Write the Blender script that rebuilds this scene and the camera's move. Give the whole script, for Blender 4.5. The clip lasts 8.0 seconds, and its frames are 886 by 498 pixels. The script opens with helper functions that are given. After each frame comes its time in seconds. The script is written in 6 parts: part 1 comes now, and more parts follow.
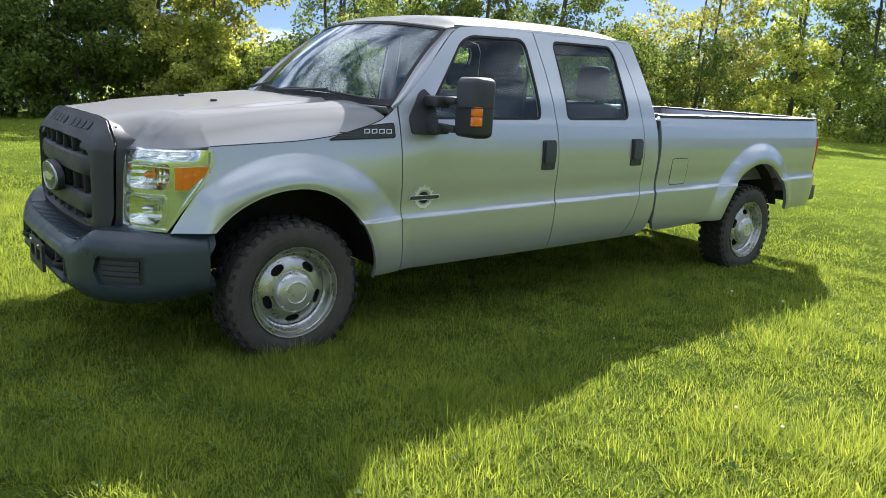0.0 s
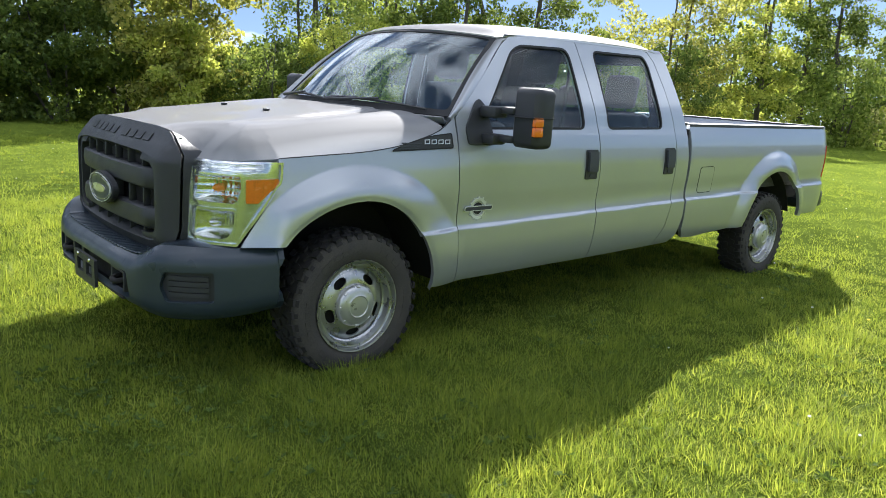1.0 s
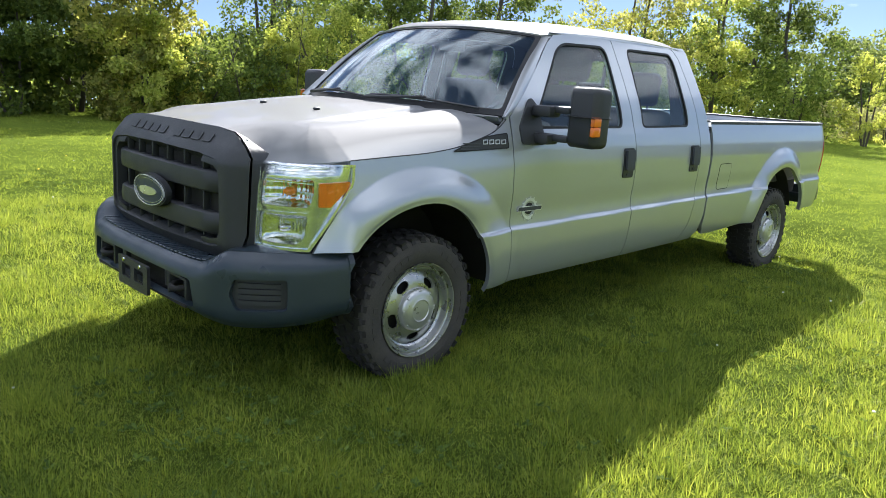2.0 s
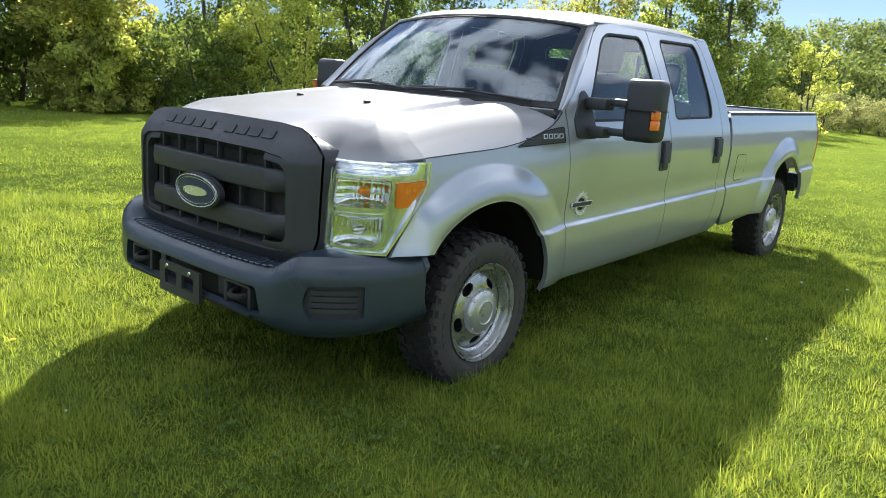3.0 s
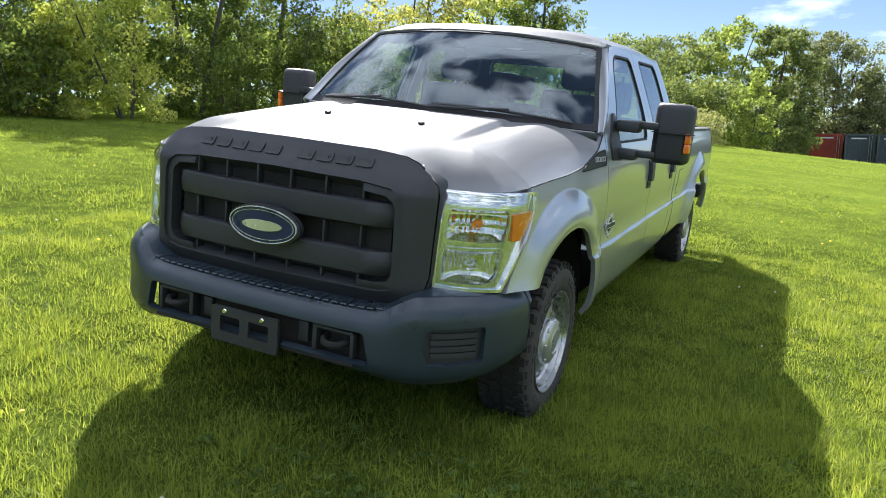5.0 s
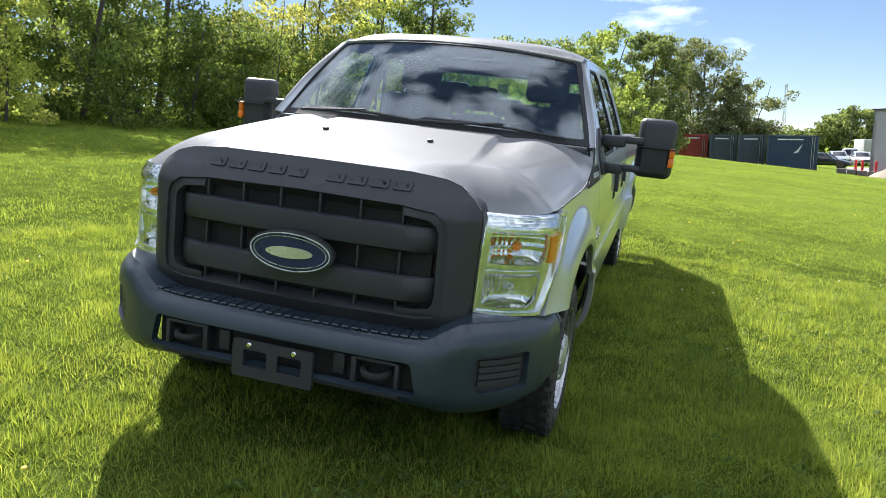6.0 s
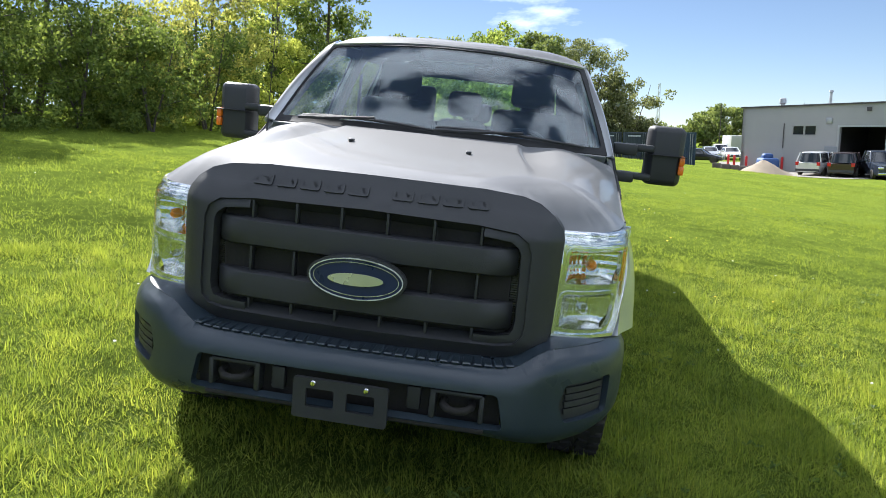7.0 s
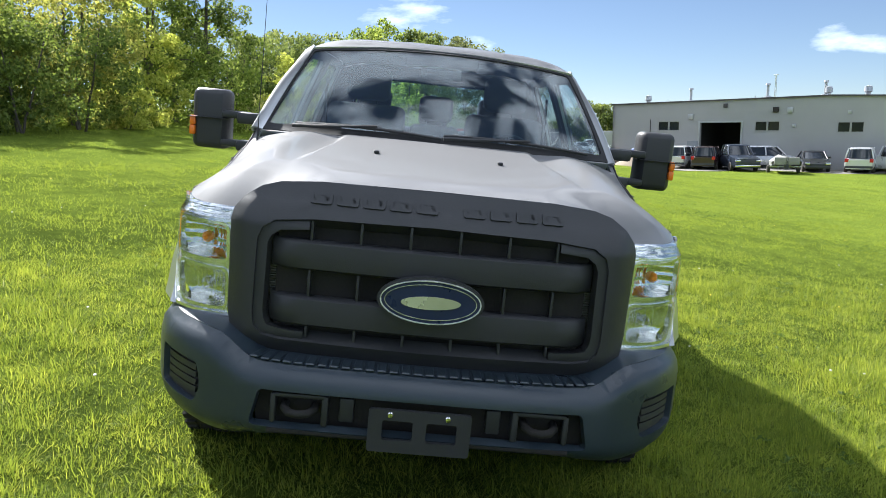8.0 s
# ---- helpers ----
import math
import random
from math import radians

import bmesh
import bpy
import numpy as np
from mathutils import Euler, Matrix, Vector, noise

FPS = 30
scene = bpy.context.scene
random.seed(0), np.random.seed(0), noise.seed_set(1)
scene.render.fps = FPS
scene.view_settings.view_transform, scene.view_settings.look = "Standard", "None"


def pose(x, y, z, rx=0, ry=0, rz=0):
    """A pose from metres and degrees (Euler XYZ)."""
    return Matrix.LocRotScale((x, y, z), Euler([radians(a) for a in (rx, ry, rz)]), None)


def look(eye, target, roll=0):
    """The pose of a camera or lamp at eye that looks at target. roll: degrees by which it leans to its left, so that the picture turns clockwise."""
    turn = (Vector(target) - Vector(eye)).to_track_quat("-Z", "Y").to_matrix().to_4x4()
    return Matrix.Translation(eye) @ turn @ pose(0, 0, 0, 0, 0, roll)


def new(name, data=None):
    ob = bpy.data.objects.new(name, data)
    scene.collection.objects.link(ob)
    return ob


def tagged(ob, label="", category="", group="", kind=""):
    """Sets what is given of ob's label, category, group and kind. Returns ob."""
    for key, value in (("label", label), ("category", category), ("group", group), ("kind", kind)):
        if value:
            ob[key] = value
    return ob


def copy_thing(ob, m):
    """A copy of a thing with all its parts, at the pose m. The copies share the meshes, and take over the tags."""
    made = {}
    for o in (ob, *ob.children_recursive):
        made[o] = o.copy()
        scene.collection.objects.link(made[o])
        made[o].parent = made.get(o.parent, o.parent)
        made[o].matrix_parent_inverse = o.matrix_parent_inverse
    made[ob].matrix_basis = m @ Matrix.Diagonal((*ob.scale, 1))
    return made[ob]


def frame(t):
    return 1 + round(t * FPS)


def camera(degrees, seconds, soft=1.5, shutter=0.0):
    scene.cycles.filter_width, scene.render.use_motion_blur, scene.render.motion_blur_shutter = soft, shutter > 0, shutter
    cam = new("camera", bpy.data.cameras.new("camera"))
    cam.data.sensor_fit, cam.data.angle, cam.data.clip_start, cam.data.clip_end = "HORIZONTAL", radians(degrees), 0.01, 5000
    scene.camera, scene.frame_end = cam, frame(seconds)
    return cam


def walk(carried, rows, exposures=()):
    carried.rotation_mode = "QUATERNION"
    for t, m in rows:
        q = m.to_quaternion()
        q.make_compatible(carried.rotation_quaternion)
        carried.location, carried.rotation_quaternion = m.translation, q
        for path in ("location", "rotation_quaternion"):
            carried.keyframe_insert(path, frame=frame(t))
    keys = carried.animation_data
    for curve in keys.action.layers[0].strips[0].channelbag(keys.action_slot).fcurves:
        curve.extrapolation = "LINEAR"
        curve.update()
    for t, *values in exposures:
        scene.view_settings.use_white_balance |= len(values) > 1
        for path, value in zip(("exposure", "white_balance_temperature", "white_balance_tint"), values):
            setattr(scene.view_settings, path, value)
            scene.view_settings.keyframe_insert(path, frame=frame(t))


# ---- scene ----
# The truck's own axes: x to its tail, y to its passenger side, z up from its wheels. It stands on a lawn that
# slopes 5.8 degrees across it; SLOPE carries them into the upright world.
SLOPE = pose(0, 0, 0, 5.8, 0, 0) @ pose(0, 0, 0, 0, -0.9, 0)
cam = camera(61.0, 8.0, soft=0.7)
PATH = [
    (0, (-1.783, -4.446, 1.532), (-0.568, -2.92, 1.091), 3.3),
    (0.5, (-2.004, -4.289, 1.569), (-0.751, -2.792, 1.136), 3.2),
    (1, (-2.17, -4.07, 1.54), (-0.875, -2.608, 1.112), 3.6),
    (2.5, (-2.72, -3.356, 1.543), (-1.274, -2.05, 1.089), 3.9),
    (3, (-2.842, -3.052, 1.522), (-1.344, -1.81, 1.061), 4.0),
    (3.5, (-2.996, -2.773, 1.504), (-1.434, -1.607, 1.053), 4.1),
    (4, (-3.183, -2.504, 1.544), (-1.549, -1.444, 1.089), 4.9),
    (5.5, (-3.412, -1.592, 1.508), (-1.571, -0.919, 1.111), 5.6),
    (6, (-3.485, -1.298, 1.534), (-1.594, -0.774, 1.146), 5.9),
    (6.5, (-3.443, -0.956, 1.511), (-1.516, -0.571, 1.139), 5.7),
    (7, (-3.44, -0.594, 1.518), (-1.488, -0.356, 1.154), 5.9),
    (7.5, (-3.474, -0.227, 1.534), (-1.507, -0.143, 1.179), 6.0),
    (8, (-3.362, 0.08, 1.508), (-1.393, -0.004, 1.168), 5.7),
]
walk(cam, [(t, SLOPE @ look(eye, target, roll)) for t, eye, target, roll in PATH], [(0, 1.63, 6060, 13), (3, 1.75, 6020, 13), (5.5, 1.61, 6000, 13), (8, 1.53, 5980, 11)])

# ---- light ----
SUN_WAY = (SLOPE.to_3x3() @ Vector((1.17, 0.82, 1.0))).normalized()
SUN_EL = math.asin(SUN_WAY.z)
SUN_AZ = math.atan2(SUN_WAY.x, SUN_WAY.y)

world = bpy.data.worlds.new("sky")
scene.world = world
world.use_nodes = True
wn, wl = world.node_tree.nodes, world.node_tree.links
wn.clear()
w_out, w_bg, w_sky = wn.new("ShaderNodeOutputWorld"), wn.new("ShaderNodeBackground"), wn.new("ShaderNodeTexSky")
w_sky.sky_type, w_sky.sun_disc, w_sky.sun_elevation, w_sky.sun_rotation = "NISHITA", False, SUN_EL, SUN_AZ
w_sky.air_density, w_sky.dust_density, w_sky.ozone_density = 0.75, 0.15, 1.5
w_sky.altitude = 600
w_bg.inputs["Strength"].default_value = 0.0375
w_co, w_map, w_noise, w_ramp, w_mix = (wn.new("ShaderNodeTexCoord"), wn.new("ShaderNodeMapping"), wn.new("ShaderNodeTexNoise"),
                                       wn.new("ShaderNodeMapRange"), wn.new("ShaderNodeMix"))
w_sep, w_high, w_sum = wn.new("ShaderNodeSeparateXYZ"), wn.new("ShaderNodeMapRange"), wn.new("ShaderNodeMath")
w_mix.data_type, w_sum.operation = "RGBA", "ADD"
w_map.inputs["Scale"].default_value = (1.0, 1.0, 3.0)
w_map.inputs["Location"].default_value = (0.35, 0.1, 0.0)
w_noise.inputs["Scale"].default_value, w_noise.inputs["Detail"].default_value, w_noise.inputs["Roughness"].default_value = 3.1, 8.0, 0.55
# drifting clouds: few near the horizon, more overhead
w_high.inputs["From Min"].default_value, w_high.inputs["From Max"].default_value = 0.12, 0.6
w_high.inputs["To Min"].default_value, w_high.inputs["To Max"].default_value = 0.008, 0.155
w_ramp.inputs["To Min"].default_value = 0.03
w_ramp.inputs["From Min"].default_value, w_ramp.inputs["From Max"].default_value = 0.585, 0.69
wl.new(w_co.outputs["Generated"], w_map.inputs["Vector"])
wl.new(w_co.outputs["Generated"], w_sep.inputs["Vector"])
wl.new(w_sep.outputs["Z"], w_high.inputs["Value"])
wl.new(w_map.outputs["Vector"], w_noise.inputs["Vector"])
wl.new(w_noise.outputs["Fac"], w_sum.inputs[0])
wl.new(w_high.outputs[0], w_sum.inputs[1])
wl.new(w_sum.outputs[0], w_ramp.inputs["Value"])
wl.new(w_ramp.outputs[0], w_mix.inputs["Factor"])
wl.new(w_sky.outputs["Color"], w_mix.inputs["A"])
w_mix.inputs["B"].default_value = (16.0, 16.9, 18.2, 1)
wl.new(w_mix.outputs["Result"], w_bg.inputs["Color"])
wl.new(w_bg.outputs["Background"], w_out.inputs["Surface"])

sun = new("sun", bpy.data.lights.new("sun", "SUN"))
sun.data.energy, sun.data.angle, sun.data.color = 4.3, radians(0.55), (1.0, 0.95, 0.86)
sun.matrix_world = look(SUN_WAY * 60, (0, 0, 0))


# ---- materials ----
def nodes_of(name):
    m = bpy.data.materials.new(name)
    m.use_nodes = True
    nt = m.node_tree
    return m, nt, nt.nodes["Principled BSDF"]


def noise_node(nt, scale, detail=4.0, rough=0.55, space="Object", stretch=(1, 1, 1)):
    co, mp, ns = nt.nodes.new("ShaderNodeTexCoord"), nt.nodes.new("ShaderNodeMapping"), nt.nodes.new("ShaderNodeTexNoise")
    mp.inputs["Scale"].default_value = stretch
    ns.inputs["Scale"].default_value, ns.inputs["Detail"].default_value, ns.inputs["Roughness"].default_value = scale, detail, rough
    nt.links.new(co.outputs[space], mp.inputs["Vector"])
    nt.links.new(mp.outputs["Vector"], ns.inputs["Vector"])
    return ns.outputs["Fac"]


def ramp_node(nt, fac, stops):
    r = nt.nodes.new("ShaderNodeValToRGB")
    el = r.color_ramp.elements
    while len(el) < len(stops):
        el.new(0.5)
    for e, (p, c) in zip(el, stops):
        e.position, e.color = p, (*c, 1)
    nt.links.new(fac, r.inputs["Fac"])
    return r.outputs["Color"]


def bump_node(nt, height, strength, dist=0.01):
    b = nt.nodes.new("ShaderNodeBump")
    b.inputs["Strength"].default_value, b.inputs["Distance"].default_value = strength, dist
    nt.links.new(height, b.inputs["Height"])
    return b.outputs["Normal"]


def surface(name, lo, hi, rough=0.5, metal=0.0, scale=6.0, fine=120.0, bump=0.1, coat=0.0, rough_var=0.1, spec=0.5):
    """A surface whose colour wanders from lo to hi in large patches and fine grain, with relief and uneven gloss."""
    m, nt, b = nodes_of(name)
    big, small = noise_node(nt, scale), noise_node(nt, fine, 3.0)
    mix = nt.nodes.new("ShaderNodeMath")
    mix.operation = "MULTIPLY_ADD"
    nt.links.new(small, mix.inputs[0])
    mix.inputs[1].default_value = 0.45
    half = nt.nodes.new("ShaderNodeMath")
    half.operation = "MULTIPLY"
    half.inputs[1].default_value = 0.55
    nt.links.new(big, half.inputs[0])
    nt.links.new(half.outputs[0], mix.inputs[2])
    nt.links.new(ramp_node(nt, mix.outputs[0], [(0.3, lo), (0.7, hi)]), b.inputs["Base Color"])
    rr = nt.nodes.new("ShaderNodeMapRange")
    rr.inputs["From Min"].default_value, rr.inputs["From Max"].default_value = 0.3, 0.7
    rr.inputs["To Min"].default_value, rr.inputs["To Max"].default_value = max(rough - rough_var, 0.02), min(rough + rough_var, 1)
    nt.links.new(big, rr.inputs["Value"])
    nt.links.new(rr.outputs[0], b.inputs["Roughness"])
    b.inputs["Metallic"].default_value, b.inputs["Coat Weight"].default_value = metal, coat
    b.inputs["Coat Roughness"].default_value, b.inputs["Specular IOR Level"].default_value = 0.06, spec
    if bump:
        nt.links.new(bump_node(nt, small, bump, 0.004), b.inputs["Normal"])
    return m


def glass(name, tint, gloss=0.01, base=0.045):
    """A pane: light goes straight through, tinted, and the sheen grows towards a grazing view."""
    m, nt, b = nodes_of(name)
    nt.nodes.remove(b)
    tr, gl, lw, mx = (nt.nodes.new("ShaderNodeBsdfTransparent"), nt.nodes.new("ShaderNodeBsdfGlossy"), nt.nodes.new("ShaderNodeLayerWeight"),
                      nt.nodes.new("ShaderNodeMixShader"))
    lw.inputs["Blend"].default_value = 0.5
    pw, ad = nt.nodes.new("ShaderNodeMath"), nt.nodes.new("ShaderNodeMath")
    pw.operation, ad.operation = "POWER", "MULTIPLY_ADD"
    pw.inputs[1].default_value = 5.0
    ad.inputs[1].default_value, ad.inputs[2].default_value = 1 - base, base
    tr.inputs["Color"].default_value = (*tint, 1)
    gl.inputs["Roughness"].default_value = gloss
    nt.links.new(lw.outputs["Facing"], pw.inputs[0])
    nt.links.new(pw.outputs[0], ad.inputs[0])
    nt.links.new(ad.outputs[0], mx.inputs[0])
    nt.links.new(tr.outputs[0], mx.inputs[1])
    nt.links.new(gl.outputs[0], mx.inputs[2])
    nt.links.new(mx.outputs[0], nt.nodes["Material Output"].inputs["Surface"])
    return m


def leafy(name, dark, mid, light, thin=0.45, rough=0.45, patch=0.6, spec=0.3):
    """Leaves or blades: each island has its own shade; part of the light goes through."""
    m, nt, b = nodes_of(name)
    geo = nt.nodes.new("ShaderNodeNewGeometry")
    add = nt.nodes.new("ShaderNodeMath")
    add.operation = "MULTIPLY_ADD"
    nt.links.new(noise_node(nt, patch, 3.0), add.inputs[0])
    add.inputs[1].default_value = 0.9
    sub = nt.nodes.new("ShaderNodeMath")
    sub.operation = "MULTIPLY_ADD"
    sub.inputs[1].default_value, sub.inputs[2].default_value = 0.6, -0.25
    nt.links.new(geo.outputs["Random Per Island"], sub.inputs[0])
    nt.links.new(sub.outputs[0], add.inputs[2])
    col = ramp_node(nt, add.outputs[0], [(0.15, dark), (0.5, mid), (0.85, light)])
    nt.links.new(col, b.inputs["Base Color"])
    b.inputs["Roughness"].default_value = rough
    b.inputs["Specular IOR Level"].default_value = spec
    tl, mx = nt.nodes.new("ShaderNodeBsdfTranslucent"), nt.nodes.new("ShaderNodeMixShader")
    bright = nt.nodes.new("ShaderNodeMix")
    bright.data_type, bright.blend_type = "RGBA", "MULTIPLY"
    bright.inputs["Factor"].default_value = 1.0
    nt.links.new(col, bright.inputs["A"])
    bright.inputs["B"].default_value = (1.36, 1.26, 0.8, 1)
    nt.links.new(bright.outputs["Result"], tl.inputs["Color"])
    mx.inputs[0].default_value = thin
    nt.links.new(b.outputs[0], mx.inputs[1])
    nt.links.new(tl.outputs[0], mx.inputs[2])
    nt.links.new(mx.outputs[0], nt.nodes["Material Output"].inputs["Surface"])
    return m


BEZEL = surface("lamp_bezel", (0.74, 0.76, 0.78), (0.82, 0.84, 0.86), 0.13, 0.88, 12.0, 100.0, 0.05)
PAINT = surface("silver_paint", (0.415, 0.432, 0.458), (0.452, 0.470, 0.496), 0.33, 0.55, 1.5, 900.0, 0.012, 0.10, 0.05)
# dusty tops: dulled flake and clear coat, and colour darkened to dim the sunlight
nt = PAINT.node_tree
bsdf = nt.nodes["Principled BSDF"]
geo, sep, dust_dim = nt.nodes.new("ShaderNodeNewGeometry"), nt.nodes.new("ShaderNodeSeparateXYZ"), nt.nodes.new("ShaderNodeMapRange")
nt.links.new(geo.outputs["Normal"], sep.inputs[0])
nt.links.new(sep.outputs["Z"], dust_dim.inputs["Value"])
dust_dim.inputs["From Min"].default_value, dust_dim.inputs["From Max"].default_value = 0.50, 0.77
dim_mix = nt.nodes.new("ShaderNodeMix")
dim_mix.data_type = "RGBA"
nt.links.new(dust_dim.outputs[0], dim_mix.inputs["Factor"])
nt.links.new(bsdf.inputs["Base Color"].links[0].from_socket, dim_mix.inputs["A"])
dim_mix.inputs["B"].default_value = (0.186, 0.184, 0.183, 1)
nt.links.new(dim_mix.outputs["Result"], bsdf.inputs["Base Color"])
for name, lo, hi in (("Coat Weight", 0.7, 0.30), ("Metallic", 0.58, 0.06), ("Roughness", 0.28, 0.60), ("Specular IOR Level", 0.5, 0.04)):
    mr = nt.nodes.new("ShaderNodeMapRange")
    nt.links.new(dust_dim.outputs[0], mr.inputs["Value"])
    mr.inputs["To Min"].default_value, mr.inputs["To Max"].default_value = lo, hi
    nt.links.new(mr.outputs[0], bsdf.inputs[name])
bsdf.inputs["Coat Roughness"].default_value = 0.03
BLACK = surface("black_plastic", (0.020, 0.021, 0.024), (0.034, 0.035, 0.038), 0.50, 0.0, 5.0, 420.0, 0.25, 0.0, 0.10)
BUMPER = surface("bumper_paint", (0.017, 0.027, 0.038), (0.030, 0.043, 0.057), 0.36, 0.0, 4.0, 300.0, 0.12, 0.1, 0.12)
DARK = surface("dark_underbody", (0.008, 0.008, 0.008), (0.022, 0.019, 0.016), 0.85, 0.0, 8.0, 90.0, 0.4)
# tyre rubber darkened for the tread: the shade under the bumper is in its colour
TREAD = surface("shaded_tread_rubber", (0.010, 0.0095, 0.009), (0.030, 0.027, 0.024), 0.9, 0.0, 14.0, 160.0, 0.3)
RUBBER = surface("tyre_rubber", (0.026, 0.024, 0.022), (0.075, 0.066, 0.056), 0.85, 0.0, 9.0, 160.0, 0.35)
STEEL = surface("wheel_steel", (0.38, 0.38, 0.375), (0.54, 0.54, 0.53), 0.30, 0.85, 14.0, 260.0, 0.08)
CAP = surface("hub_cap_metal", (0.48, 0.48, 0.47), (0.58, 0.58, 0.57), 0.34, 0.7, 20.0, 240.0, 0.05)
CHROME = surface("chrome", (0.70, 0.70, 0.71), (0.78, 0.78, 0.79), 0.13, 1.0, 8.0, 200.0, 0.0, 0.0, 0.04)
REFLECTOR = surface("lamp_reflector", (0.70, 0.71, 0.72), (0.84, 0.85, 0.86), 0.14, 1.0, 30.0, 60.0, 0.1, 0.0, 0.04)
AMBER = surface("amber_plastic", (0.72, 0.15, 0.01), (0.86, 0.22, 0.015), 0.22, 0.0, 20.0, 220.0, 0.2, 0.4)
RED = surface("red_plastic", (0.45, 0.012, 0.012), (0.60, 0.02, 0.02), 0.2, 0.0, 20.0, 220.0, 0.1, 0.4)
CLOTH = surface("grey_cloth", (0.038, 0.042, 0.050), (0.066, 0.072, 0.082), 0.85, 0.0, 6.0, 300.0, 0.3)
TRIM = surface("dark_trim", (0.034, 0.037, 0.042), (0.056, 0.060, 0.067), 0.6, 0.0, 6.0, 300.0, 0.2)
BLUE = surface("dark_blue_enamel", (0.006, 0.013, 0.055), (0.010, 0.020, 0.075), 0.35, 0.0, 10.0, 200.0, 0.0, 0.1)
BEDLINER = surface("bed_metal", (0.10, 0.095, 0.10), (0.17, 0.16, 0.165), 0.55, 0.1, 3.0, 90.0, 0.2)
SEAL = surface("black_seal", (0.008, 0.008, 0.009), (0.014, 0.014, 0.015), 0.7, 0.0, 8.0, 200.0, 0.1)
WINDSCREEN = glass("windscreen_glass", (0.84, 0.94, 0.98), 0.01, 0.085)
PANE = glass("side_glass", (0.93, 0.97, 0.97), 0.01, 0.03)
LENS = glass("clear_lens", (0.97, 0.98, 0.97), 0.02, 0.07)
RADIATOR = surface("radiator_fins", (0.16, 0.16, 0.16), (0.24, 0.24, 0.24), 0.45, 0.7, 10.0, 200.0, 0.2)
BADGE = surface("badge_silver", (0.62, 0.63, 0.65), (0.74, 0.75, 0.76), 0.30, 0.45, 10.0, 200.0, 0.0)
SCRIPT = surface("badge_cream", (0.62, 0.63, 0.52), (0.70, 0.71, 0.60), 0.25, 0.6, 10.0, 200.0, 0.0)


# ---- mesh helpers ----
def link(name, me, parent=None, label=""):
    ob = new(name, me)
    if parent is not None:
        ob.parent = parent
    return tagged(ob, label)


def part(name, bm, material, parent, label="", smooth=35):
    """Links a bmesh as one mesh object under a thing or under a part."""
    me = bpy.data.meshes.new(name)
    bmesh.ops.recalc_face_normals(bm, faces=bm.faces)
    bm.to_mesh(me)
    bm.free()
    me.materials.append(material)
    if smooth:
        me.shade_smooth()
        me.set_sharp_from_angle(angle=radians(smooth))
    return link(name, me, parent, label)


def part_arrays(name, verts, faces, materials, parent, label="", normals=None, slots=None):
    me = bpy.data.meshes.new(name)
    me.from_pydata([tuple(v) for v in verts], [], faces)
    for m in materials:
        me.materials.append(m)
    if slots is not None:
        me.polygons.foreach_set("material_index", np.array(slots, np.int32))
    me.update()
    if normals is not None:
        me.shade_smooth()
        me.normals_split_custom_set(normals)
    return link(name, me, parent, label)


def curve_fn(xs, ys):
    """A smooth curve through the knots, for arrays."""
    xs, ys = np.array(xs, float), np.array(ys, float)
    d = np.diff(ys) / np.diff(xs)
    m = np.r_[d[0], np.where(d[:-1] * d[1:] > 0, 2 * d[:-1] * d[1:] / np.where(d[:-1] + d[1:] == 0, 1, d[:-1] + d[1:]), 0), d[-1]]

    def f(x):
        x = np.clip(np.asarray(x, float), xs[0], xs[-1])
        i = np.clip(np.searchsorted(xs, x) - 1, 0, len(xs) - 2)
        h = xs[i + 1] - xs[i]
        t = (x - xs[i]) / h
        return ((2 * t**3 - 3 * t**2 + 1) * ys[i] + (t**3 - 2 * t**2 + t) * h * m[i]
                + (3 * t**2 - 2 * t**3) * ys[i + 1] + (t**3 - t**2) * h * m[i + 1])
    return f


def smooth(a, b, x):
    t = np.clip((np.asarray(x, float) - a) / (b - a), 0, 1)
    return t * t * (3 - 2 * t)


def rounded(points, r, n=4):
    """A polygon with its corners rounded; r: one radius or one for each corner."""
    out, k = [], len(points)
    for i, p in enumerate(points):
        rad = r[i] if isinstance(r, (list, tuple)) else r
        p = np.array(p, float)
        a, b = np.array(points[i - 1], float) - p, np.array(points[(i + 1) % k], float) - p
        la, lb = np.linalg.norm(a), np.linalg.norm(b)
        cut = min(rad, la * 0.45, lb * 0.45)
        if cut < 1e-4:
            out.append(tuple(p))
            continue
        s, e = p + a / la * cut, p + b / lb * cut
        for j in range(n + 1):
            t = j / n
            out.append(tuple((1 - t) ** 2 * s + 2 * t * (1 - t) * p + t * t * e))
    return out


